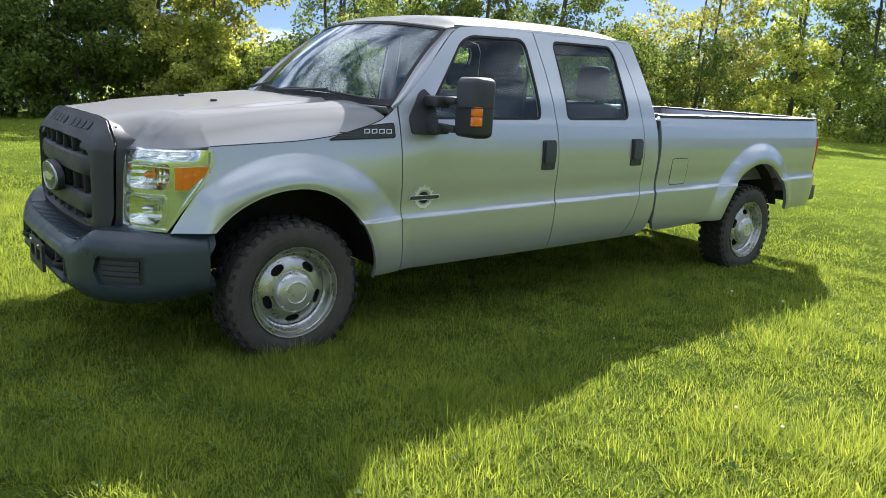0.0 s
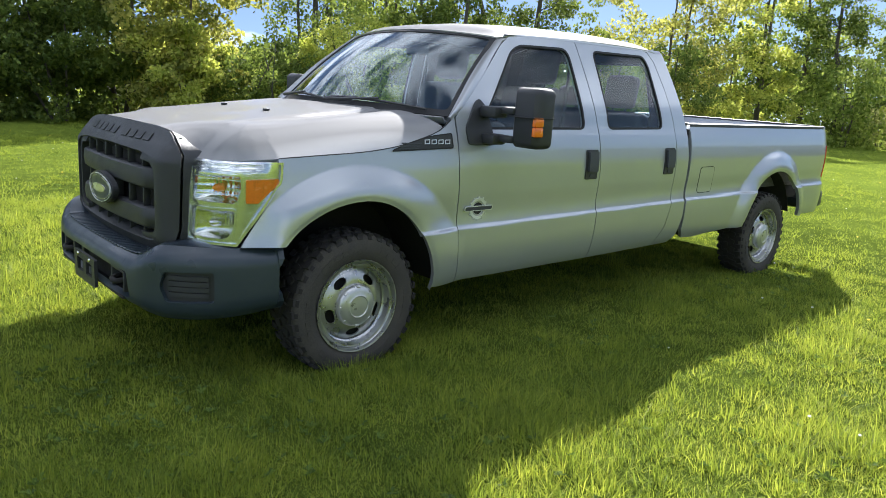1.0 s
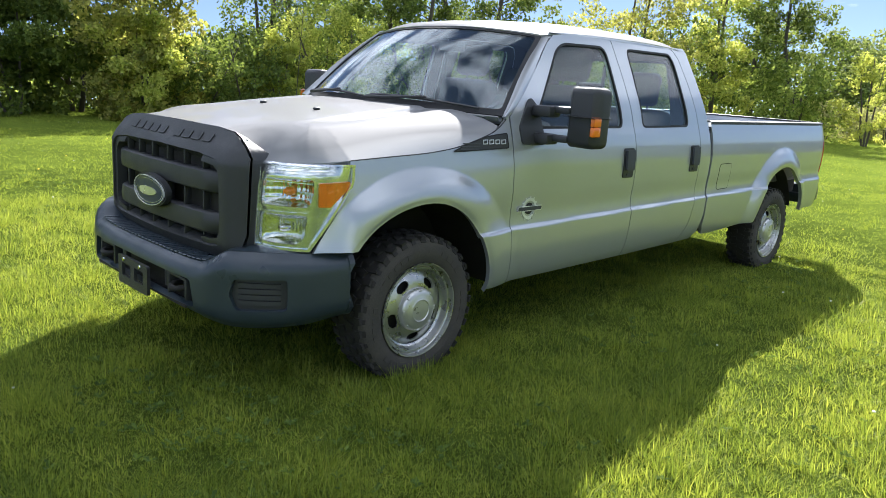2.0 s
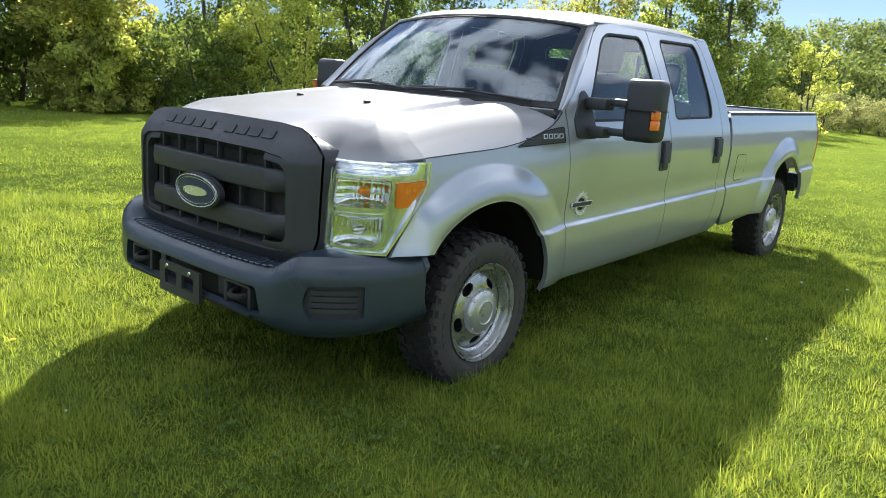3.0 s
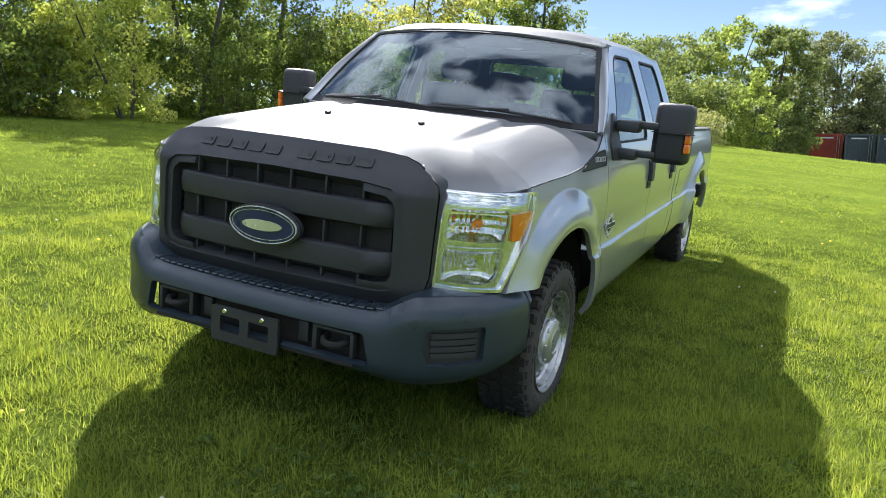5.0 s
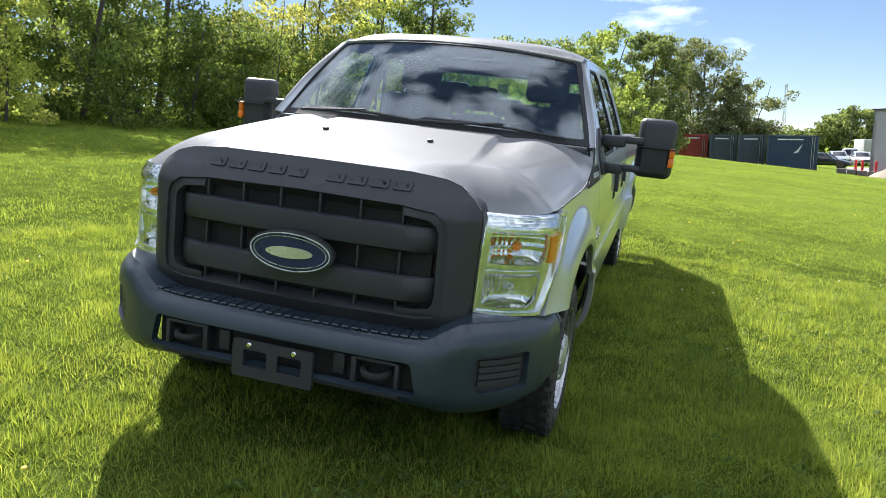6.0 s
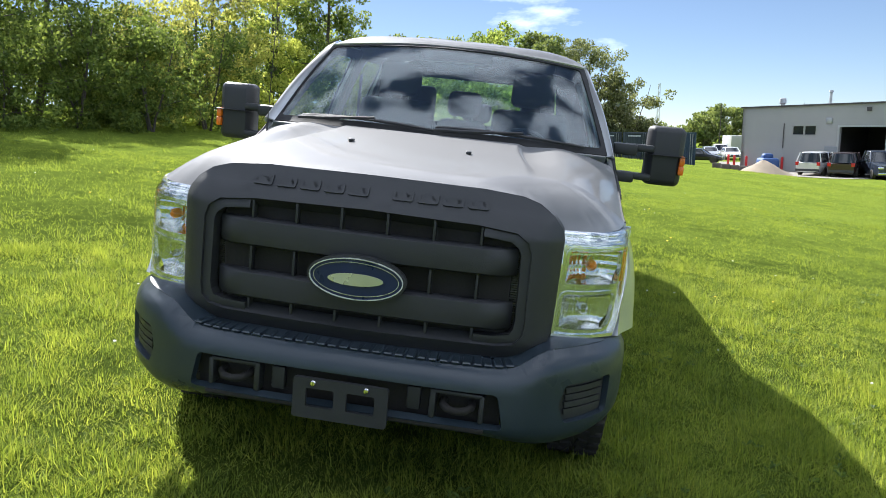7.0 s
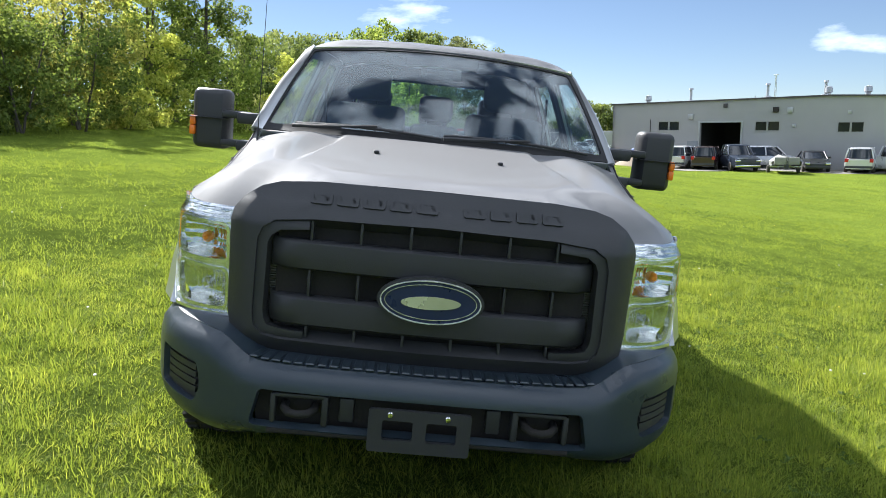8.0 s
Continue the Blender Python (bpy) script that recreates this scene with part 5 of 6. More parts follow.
tufts(17000, 42, 0.13, 1.2, 7.5, -50, 112, 0.9, 0.034, 0.075, 0.0036, 0.0066, 1, 0.0, None, 0.6)
tufts(10500, 9, 0.06, 1.2, 7.5, -50, 112, 0.8, 0.045, 0.095, 0.0032, 0.0056, 2)
tufts(18000, 12, 0.11, 7.0, 16.0, -48, 110, 1.5, 0.030, 0.055, 0.0045, 0.0070, 1, 0.04, BLADE_FAR_LIT)
tufts(11000, 11, 0.16, 14.0, 30.0, -46, 108, 1.5, 0.030, 0.050, 0.006, 0.009, 1, 0.04, BLADE_FAR_LIT)
tufts(8000, 9, 0.25, 26.0, 62.0, -44, 52, 1.3, 0.030, 0.05, 0.009, 0.014, 1, 0.03, BLADE_FAR_LIT)


def rosettes(n, seed):
    """Broad-leaved lawn weeds: flat rosettes of dark leaves in loose patches."""
    g = np.random.default_rng(seed)
    m = 60
    r, a = 1.2 + 16 * g.uniform(0, 1, m) ** 0.9, np.radians(g.uniform(-50, 112, m))
    px, py = -2.2 + r * np.cos(a), -2.6 + r * np.sin(a)
    k = g.integers(0, m, n)
    x, y = px[k] + g.normal(0, 0.30, n), py[k] + g.normal(0, 0.30, n)
    verts, faces = [], []
    for cx, cy in zip(x, y):
        if -0.7 < cx < 5.4 and abs(cy) < 1.0:
            continue
        z0 = float(ground_z(cx, cy)) + g.uniform(0.01, 0.04)
        for q in range(g.integers(5, 9)):
            t, ln, w = g.uniform(0, 2 * math.pi), g.uniform(0.018, 0.038), g.uniform(0.005, 0.009)
            dx, dy, up = math.cos(t), math.sin(t), g.uniform(0.2, 0.9) * ln
            b0 = len(verts)
            verts += [(cx, cy, z0), (cx + dx * ln * 0.55 - dy * w, cy + dy * ln * 0.55 + dx * w, z0 + up * 0.8), (cx + dx * ln, cy + dy * ln, z0 + up * 0.75),
                      (cx + dx * ln * 0.55 + dy * w, cy + dy * ln * 0.55 - dx * w, z0 + up * 0.8)]
            faces += [(b0, b0 + 1, b0 + 2), (b0, b0 + 2, b0 + 3)]
    me = bpy.data.meshes.new("lawn_weeds")
    me.from_pydata(verts, [], faces)
    me.materials.append(leafy("broad_leaf", (0.065, 0.11, 0.022), (0.12, 0.19, 0.035), (0.20, 0.28, 0.05), 0.4, 0.5, 0.5, 0.3))
    return tagged(new("lawn_weeds", me), "dark broad-leaved weeds in loose patches on the lawn", "weeds", kind="stuff")


rosettes(1900, 31)


def flowers(n, size, h0, h1, mat, label, seed):
    """Small flower heads scattered over the lawn."""
    g = np.random.default_rng(seed)
    r, a = 1.5 + 16 * g.uniform(0, 1, n) ** 0.8, np.radians(g.uniform(-50, 112, n))
    bm = bmesh.new()
    for x, y, h in zip(-2.2 + r * np.cos(a), -2.6 + r * np.sin(a), g.uniform(h0, h1, n)):
        if -0.9 < x < 5.6 and abs(y) < 1.05:
            continue
        bmesh.ops.create_icosphere(bm, subdivisions=1, radius=size * g.uniform(0.7, 1.2), matrix=pose(x, y, float(ground_z(x, y)) + h) @ Matrix.Diagonal((1, 1, 0.6, 1)))
    return tagged(part("flowers", bm, mat, None, label), category="flowers", kind="stuff")


flowers(110, 0.009, 0.05, 0.09, surface("white_petals", (0.62, 0.62, 0.55), (0.75, 0.75, 0.68), 0.8, 0.0, 30.0, 200.0, 0.0), "tiny white clover heads in the lawn", 21)
flowers(60, 0.014, 0.05, 0.09, surface("yellow_petals", (0.70, 0.50, 0.02), (0.85, 0.65, 0.05), 0.7, 0.0, 30.0, 200.0, 0.0), "small yellow dandelion heads in the lawn", 22)

# ---- trees and bushes ----
BARK = surface("bark", (0.05, 0.042, 0.035), (0.11, 0.095, 0.08), 0.9, 0.0, 3.0, 40.0, 0.8)
LEAF = {
    "yellow": leafy("leaf_yellow_green", (0.220, 0.280, 0.062), (0.430, 0.485, 0.130), (0.600, 0.610, 0.215), 0.60, 0.65, 0.5, 0.08),
    "mid": leafy("leaf_mid_green", (0.110, 0.170, 0.038), (0.225, 0.300, 0.080), (0.390, 0.450, 0.150), 0.60, 0.65, 0.5, 0.08),
    "dark": leafy("leaf_dark_green", (0.066, 0.102, 0.029), (0.132, 0.186, 0.050), (0.235, 0.298, 0.084), 0.50, 0.65, 0.5, 0.08),
    "olive": leafy("leaf_olive", (0.160, 0.190, 0.055), (0.300, 0.325, 0.100), (0.470, 0.460, 0.160), 0.60, 0.65, 0.5, 0.08),
    "far": leafy("leaf_grey_green", (0.085, 0.120, 0.045), (0.165, 0.215, 0.075), (0.280, 0.330, 0.120), 0.5, 0.6, 0.3, 0.2),
    "grey": leafy("leaf_dull_grey_green", (0.095, 0.118, 0.060), (0.165, 0.192, 0.098), (0.260, 0.288, 0.142), 0.5, 0.7, 0.4, 0.08),
    "weed": leafy("weed_stem", (0.190, 0.220, 0.090), (0.310, 0.335, 0.150), (0.450, 0.460, 0.230), 0.45, 0.6, 0.6, 0.2),
}


def leaves(name, centres, sizes, count, leaf, mat, parent, seed):
    """A crown: many small folded leaves in uneven clumps."""
    count, leaf = int(count * 0.74), leaf * 1.13
    g = np.random.default_rng(seed)
    k = g.choice(len(centres), count, p=sizes**2 / (sizes**2).sum())
    d = g.normal(size=(count, 3))
    d /= np.linalg.norm(d, axis=1)[:, None]
    rad = sizes[k] * g.uniform(0.25, 1.0, count) ** 0.55
    p = centres[k] + d * rad[:, None] * (1, 1, 0.75)
    a = g.normal(size=(count, 3)) + (0, 0, -0.5)
    a /= np.linalg.norm(a, axis=1)[:, None]
    b = np.cross(a, g.normal(size=(count, 3)))
    b /= np.linalg.norm(b, axis=1)[:, None]
    s = leaf * g.uniform(0.6, 1.3, count)[:, None]
    v = np.stack([p - a * s * 0.5, p + b * s * 0.33 + np.cross(a, b) * s * 0.1, p + a * s * 0.6, p - b * s * 0.33 + np.cross(a, b) * s * 0.1], 1)
    f = np.arange(count * 4, dtype=np.int32)
    me = bpy.data.meshes.new(name)
    me.vertices.add(count * 4)
    me.vertices.foreach_set("co", v.reshape(-1).astype(np.float32))
    me.loops.add(count * 4)
    me.loops.foreach_set("vertex_index", f)
    me.polygons.add(count)
    me.polygons.foreach_set("loop_start", np.arange(0, count * 4, 4, dtype=np.int32))
    me.update()
    me.materials.append(mat)
    return link(name, me, parent)


def tree(x, y, h, r, kind, count, seed, low=0.25, leaf=0.13, clumps=90, trunks=1, airy=0.0, label=None, name="tree"):
    """A tree or bush: tapered trunks, limbs, and a crown of uneven clumps. low: where the crown begins, as a share of the height."""
    g = np.random.default_rng(seed)
    ob = tagged(new(name), label or "leafy deciduous tree at the edge of the lawn", "tree" if name == "tree" else "bush")
    ob.location = (x, y, float(ground_z(x, y)) - 0.05)
    width = lambda t: r * max(0.12, 1 - abs((t - 0.42) / 0.62) ** 2.4) ** 0.5
    bm = bmesh.new()
    cs, ss = [], []
    for k in range(trunks):
        sp = 0.22 * r * (trunks > 1)
        ax, ay = g.normal(0, sp), g.normal(0, sp)
        top = Vector((ax * 2.0 + g.normal(0, 0.12 * r), ay * 2.0 + g.normal(0, 0.12 * r), h * g.uniform(0.85, 0.96)))
        n = 7
        line = [Vector((ax * 0.3 * (1 - t) + top.x * t + g.normal(0, 0.006) * h, ay * 0.3 * (1 - t) + top.y * t + g.normal(0, 0.006) * h, top.z * t)) for t in np.linspace(0, 1, n)]
        r0 = 0.014 * h / trunks**0.4
        add_tube(bm, line, [r0 * (1 - 0.85 * t) + 0.01 for t in np.linspace(0, 1, n)], 7)
        for i in range(max(6, 22 // trunks)):
            t = g.uniform(max(low, 0.12), 0.97)
            p = line[int(t * (n - 1))].lerp(line[min(int(t * (n - 1)) + 1, n - 1)], t * (n - 1) % 1)
            ang, ln = g.uniform(0, 2 * math.pi), width(t) * g.uniform(0.55, 1.0)
            e = p + Vector((math.cos(ang) * ln, math.sin(ang) * ln, ln * g.uniform(0.1, 0.6)))
            add_tube(bm, [p, p.lerp(e, 0.5) + Vector((0, 0, 0.1 * ln)), e], [r0 * 0.35 * (1.1 - t), r0 * 0.22 * (1.1 - t), 0.008], 5)
            for q in (0.55, 1.0):
                cs.append(p.lerp(e, q) + Vector(g.normal(0, 0.08 * r, 3)))
                ss.append(r * g.uniform(0.15, 0.27))
    for i in range(int(clumps * (1 - 0.55 * airy))):
        t = low + (1 - low) * g.uniform(0, 1) ** 1.15
        ang, q = g.uniform(0, 2 * math.pi), width(t) * g.uniform(0, 1) ** 0.38
        cs.append(Vector((math.cos(ang) * q, math.sin(ang) * q, t * h * 0.97)))
        ss.append(r * g.uniform(0.13, 0.26))
    part("trunk", bm, BARK, ob, "grey-brown trunk and limbs", 60)
    c = np.array([tuple(v) for v in cs])
    c[:, 2] = np.clip(c[:, 2], 0.15, None)
    leaves("crown", c, np.array(ss), count, leaf, LEAF[kind], ob, seed + 1)
    return ob


def polar(az, d):
    return -2.6 + d * math.cos(radians(az)), -2.6 + d * math.sin(radians(az))


def nearer(az):
    """The edge of the wood bulges towards the truck between the ends of the tree line: its share of the distance."""
    return float(np.interp(az, [24, 26, 29.5, 34, 43, 51, 58, 62, 65, 69], [1.0, 0.95, 0.80, 0.745, 0.77, 0.77, 0.78, 0.80, 0.87, 1.0]))


# azimuth, distance, height, radius, leaf, leaves, low, leaf size, trunks, airy
TREES = [
    (99, 20.5, 6.2, 3.0, "dark", 6000, 0.0, 0.12, 2, 0), (90, 20.5, 6.4, 2.8, "dark", 11000, 0.0, 0.11, 2, 0), (82.5, 21, 6.3, 2.7, "dark", 22000, 0.0, 0.14, 2, 0),
    (75.5, 21.5, 6.2, 2.4, "dark", 22000, 0.0, 0.14, 2, 0), (69.6, 22, 6.0, 2.2, "dark", 17000, 0.0, 0.14, 2, 0), (64.6, 22.5, 5.7, 1.9, "olive", 19000, 0.0, 0.125, 2, 0),
    (56.9, 37, 10.6, 2.6, "dark", 9000, 0.12, 0.13, 3, 0.8), (54.6, 38, 10.8, 3.3, "dark", 13000, 0.12, 0.13, 3, 0.6), (49.8, 31, 7.6, 2.4, "mid", 15000, 0.0, 0.13, 2, 0.1),
    (46.0, 29, 8.6, 2.4, "dark", 20000, 0.0, 0.13, 2, 0.0), (36.6, 33, 4.8, 2.3, "dark", 17000, 0.0, 0.12, 2, 0.1), (40.6, 35, 12.6, 2.7, "dark", 26000, 0.0, 0.12, 2, 0.1),
    (33.0, 34, 4.4, 2.1, "olive", 12000, 0.0, 0.12, 2, 0.1), (29.8, 36, 8.0, 2.7, "olive", 19000, 0.0, 0.13, 2, 0.2), (24.3, 34, 8.4, 1.9, "yellow", 19000, 0.0, 0.12, 2, 0.1),
    (21.6, 39, 9.6, 2.3, "mid", 17000, 0.0, 0.13, 1, 0.0), (19.3, 37, 9.2, 2.1, "dark", 18000, 0.0, 0.12, 1, 0.0),
    (12.6, 60, 6.6, 3.4, "far", 12000, 0.0, 0.19, 2, 0.0), (9.4, 62, 7.2, 3.2, "far", 11000, 0.0, 0.19, 2, 0.0), (6.6, 63, 8.4, 2.8, "mid", 16000, 0.02, 0.19, 2, 0.0),
    (2.6, 62, 9.6, 2.9, "far", 24000, 0.0, 0.20, 2, 0.0), (-1.0, 68, 10.8, 3.3, "grey", 26000, 0.0, 0.18, 6, 0.0), (-3.9, 69, 7.4, 2.9, "grey", 18000, 0.0, 0.18, 5, 0.0),
]
for i, (az, d, h, rr, kind, count, low, leaf, trunks, airy) in enumerate(TREES):
    k = nearer(az)
    x, y = polar(az, d * k)
    tree(x, y, h * k + 2.4 * (1 - k), rr * k, kind, count, 100 + i * 7, low, leaf * k, 90, trunks, airy)
# azimuth, distance, height, radius, leaf, leaves, leaf size
BUSHES = [
    (95, 19, 3.4, 1.8, "dark", 8550, 0.10), (87.5, 19.2, 3.2, 1.7, "dark", 8550, 0.10), (80, 19.5, 3.0, 1.6, "dark", 8550, 0.10), (73.0, 20, 3.2, 1.6, "dark", 9500, 0.10),
    (64.6, 21.5, 2.8, 1.3, "yellow", 8550, 0.10), (61.5, 24, 2.2, 1.9, "dark", 8550, 0.11), (57.5, 25, 2.4, 1.9, "dark", 8550, 0.11), (55.0, 25, 2.7, 1.0, "yellow", 11400, 0.10),
    (50.6, 26, 3.8, 1.8, "yellow", 9500, 0.10), (59.0, 33, 2.8, 2.6, "dark", 8550, 0.14), (53.0, 35, 6.0, 3.2, "dark", 8550, 0.14), (64.5, 30, 2.0, 2.4, "dark", 6650, 0.11),
    (43.4, 27, 2.4, 1.6, "dark", 5700, 0.10), (38.5, 30, 3.4, 2.2, "dark", 8550, 0.12), (34.0, 31, 3.4, 2.3, "dark", 8550, 0.12), (29.5, 33, 4.0, 2.2, "dark", 8550, 0.12),
    (26.0, 36, 5.0, 2.6, "dark", 7600, 0.14), (26.2, 31, 1.5, 1.0, "yellow", 6650, 0.10), (18.6, 34, 3.2, 2.0, "mid", 6650, 0.12), (14.8, 46, 4.6, 2.8, "far", 8550, 0.16), (17.0, 47, 5.2, 2.8, "far", 7600, 0.16), (43.6, 36, 4.4, 2.2, "dark", 8550, 0.14),
    (11.0, 50, 3.8, 3.0, "far", 7600, 0.16), (7.5, 52, 3.8, 3.0, "far", 7600, 0.16), (4.2, 51, 4.4, 2.4, "mid", 9500, 0.15), (2.4, 58, 4.2, 2.2, "far", 7600, 0.16), (-1.0, 70, 4.8, 2.6, "far", 5700, 0.18),
    (-4.4, 70, 4.0, 2.6, "grey", 7000, 0.18), (0.6, 69, 3.6, 2.6, "far", 7000, 0.17), (-2.6, 73, 3.6, 2.6, "far", 7000, 0.17), (-5.6, 72, 3.0, 2.2, "grey", 6000, 0.17), (14.2, 33.5, 3.6, 1.1, "yellow", 5700, 0.09),
]
for i, (az, d, h, rr, kind, count, leaf) in enumerate(BUSHES):
    k = nearer(az)
    x, y = polar(az, d * k)
    tree(x, y, h * k + 1.2 * (1 - k), rr * k, kind, count, 900 + i * 5, 0.0, leaf * k, 46, 3, 0.0, "dense leafy bush along the edge of the lawn", "bush")
# undergrowth behind the first row of trees
for i, az in enumerate((15.5, 19, 22.5, 26, 30, 34, 38, 42, 46.5, 51, 56, 61, 66, 71, 77, 83, 89, 96)):
    d = 44 + 3 * math.sin(i * 2.3) if az < 63 else 29 + 2 * math.sin(i * 1.9)
    x, y = polar(az, d * nearer(az))
    tree(x, y, (2.9 if az < 63 else 1.7) + 0.4 * math.sin(i * 1.3), 2.8 if az < 63 else 2.1, ("dark", "mid", "dark")[i % 3], 3000, 3000 + i * 3, 0.0, 0.18, 34, 3, 0.0, "dark undergrowth bush behind the tree line", "bush")
# pale weeds before the far trees
for i in range(9):
    x, y = polar(7.2 + i * 1.2, 38.5 + 1.5 * math.sin(i * 2.1))
    tree(x, y, 1.5 + 0.3 * math.sin(i * 1.7), 1.1, "weed", 4200, 1500 + i * 3, 0.0, 0.075, 24, 4, 0.0, "clump of tall pale weeds", "weeds")


# ---- the yard: workshop, containers, cars ----
WALLM = surface("painted_block_wall", (0.34, 0.34, 0.335), (0.41, 0.41, 0.405), 0.8, 0.0, 0.6, 20.0, 0.15)
ROOFM = surface("dark_roof_edge", (0.06, 0.055, 0.055), (0.10, 0.09, 0.09), 0.7, 0.0, 2.0, 30.0, 0.1)
GALV = surface("galvanised_metal", (0.42, 0.43, 0.44), (0.56, 0.57, 0.58), 0.45, 0.6, 3.0, 60.0, 0.1)
DOORM = surface("grey_door_paint", (0.20, 0.22, 0.23), (0.28, 0.30, 0.31), 0.5, 0.0, 3.0, 60.0, 0.05)
FRAME = surface("grey_window_frame", (0.30, 0.30, 0.29), (0.38, 0.38, 0.37), 0.5, 0.0, 3.0, 60.0, 0.05)
HALL = surface("dark_hall", (0.020, 0.018, 0.016), (0.05, 0.045, 0.04), 0.9, 0.0, 1.0, 20.0, 0.1)
DARKGLASS = surface("dark_window_glass", (0.015, 0.018, 0.022), (0.03, 0.035, 0.04), 0.08, 0.0, 0.5, 10.0, 0.0, 0.5, 0.03)
GRAVEL = surface("gravel_lot", (0.17, 0.155, 0.135), (0.28, 0.26, 0.23), 0.95, 0.0, 0.4, 12.0, 0.5)
SAND = surface("sand", (0.24, 0.19, 0.135), (0.34, 0.28, 0.205), 0.95, 0.0, 1.5, 40.0, 0.6)
REDP = surface("red_post_paint", (0.50, 0.02, 0.02), (0.62, 0.035, 0.03), 0.5, 0.0, 3.0, 60.0, 0.1)

EYE = Vector((-3.39, -0.07, 1.46))


def seen(az, d, eye=EYE):
    """A place at an azimuth and a distance from a point of the path."""
    return eye.x + d * math.cos(radians(az)), eye.y + d * math.sin(radians(az))


# gravel lot in front of the workshop
rows = []
for d in np.linspace(60, 88, 24):
    row = []
    for az in np.linspace(-12.6, -47, 36):
        x, y = seen(az, d + (1.2 * math.sin(az * 0.7) if d < 61 else 0))
        row.append((x, y, float(ground_z(x, y)) + 0.03))
    rows.append(row)
lot = sheet("pavement", rows, GRAVEL, None, 0.0)
tagged(lot, "pale gravel parking lot beside the lawn", "gravel lot", kind="structure")

WL, WR = Vector((64.8, -17.2, 0)), Vector((50.2, -33.3, 0))
WU = (WR - WL).normalized()
WN = Vector((-WU.y, WU.x, 0))
if WN.dot(EYE - WL) < 0:
    WN = -WN
YARD = -1.73
shop = tagged(new("workshop"), "long low white workshop with a low gable and open bay", "building")
shop.matrix_world = Matrix((( WU.x, -WN.x, 0, WL.x), (WU.y, -WN.y, 0, WL.y), (0, 0, 1, YARD), (0, 0, 0, 1)))


def along(az):
    """Metres along the workshop's front at an azimuth from the path's end."""
    d = Vector((math.cos(radians(az)), math.sin(radians(az))))
    q = Vector((WL.x - EYE.x, WL.y - EYE.y))
    # EYE + k d = WL + s WU
    det = d.x * -WU.y + d.y * WU.x
    return (d.x * q.y - d.y * q.x) / det if abs(det) > 1e-9 else 0


def span(a, b):
    p, q = sorted((along(a), along(b)))
    return p, q


PEAK, LEN = along(-28.6), 40.0
front = lambda a, b: np.stack([a, 0 * a, b], 1)
bay, w_a, w_b, w_c = span(-20.2, -22.9), span(-17.3, -18.8), span(-23.8, -25.4), span(-28.9, -30.5)
rect = lambda p, z0, z1: [(p[0], z0), (p[1], z0), (p[1], z1), (p[0], z1)]
outline = [(0, 0), (bay[0], 0), (bay[0], 3.6), (bay[1], 3.6), (bay[1], 0), (LEN, 0), (LEN, 4.8), (PEAK, 5.48), (0, 5.2)]
skin("wall", outline, [rect(w_a, 2.95, 3.75), rect(w_b, 2.9, 3.7), rect(w_c, 2.8, 3.6)], front, WALLM, shop, 3.0, 0.3)
box("side_wall", (0.15, 9, 2.59), (0.3, 18, 5.18), WALLM, shop, 0.0)
box("back_wall", (LEN / 2, 18, 2.6), (LEN, 0.3, 5.2), WALLM, shop, 0.0)
bm = bmesh.new()
add_prism(bm, [(-0.15, 5.19), (PEAK, 5.47), (LEN + 0.15, 4.79), (LEN + 0.15, 4.90), (PEAK, 5.59), (-0.15, 5.31)], lambda a, b: (a, -0.12, b), lambda a, b: (a, 18.2, b))
part("roof", bm, ROOFM, shop, "low dark roof with a metal edge", 20)
for p, z0, z1 in ((w_a, 2.95, 3.75), (w_b, 2.9, 3.7), (w_c, 2.8, 3.6)):
    wn_ = skin("window", rect(p, z0, z1), [inset(rect((p[0], (p[0] + p[1]) / 2), z0, z1), 0.09), inset(rect(((p[0] + p[1]) / 2, p[1]), z0, z1), 0.09)],
               lambda a, b: np.stack([a, 0 * a - 0.03, b], 1), FRAME, shop, 9.0, 0.1)
    for c in (0, 1):
        m = (p[0] + p[1]) / 2
        q = (p[0], m) if c == 0 else (m, p[1])
        skin("pane", inset(rect(q, z0, z1), 0.06), [], lambda a, b: np.stack([a, 0 * a + 0.06, b], 1), DARKGLASS, wn_, 9.0, 0.02)
bayr = new("bay")
bayr.parent = shop
bw, bc = bay[1] - bay[0], (bay[0] + bay[1]) / 2
box("bay_back", (bc, 6.0, 1.8), (bw + 0.6, 0.1, 3.8), HALL, bayr, 0.0)
box("bay_side", (bay[0] - 0.25, 3.1, 1.8), (0.1, 5.8, 3.8), HALL, bayr, 0.0)
box("bay_side", (bay[1] + 0.25, 3.1, 1.8), (0.1, 5.8, 3.8), HALL, bayr, 0.0)
box("bay_ceiling", (bc, 3.1, 3.75), (bw + 0.6, 5.8, 0.1), HALL, bayr, 0.0)
box("bay_shelf", (bay[0] + 1.1, 5.2, 1.35), (1.5, 0.5, 0.12), FRAME, bayr, 0.02)
bm = bmesh.new()
add_box(bm, (bay[0] - 0.08, -0.03, 1.8), (0.14, 0.06, 3.6))
add_box(bm, (bay[1] + 0.08, -0.03, 1.8), (0.14, 0.06, 3.6))
add_box(bm, (bc, -0.03, 3.67), (bw + 0.3, 0.06, 0.14))
part("bay_frame", bm, GALV, shop, smooth=0)
sd = along(-19.75)
door_ = box("door", (sd, -0.03, 1.05), (0.95, 0.08, 2.1), DOORM, shop, 0.01, None, "grey steel door")
box("handle", (sd + 0.36, -0.09, 1.0), (0.12, 0.05, 0.04), GALV, door_, 0.01)
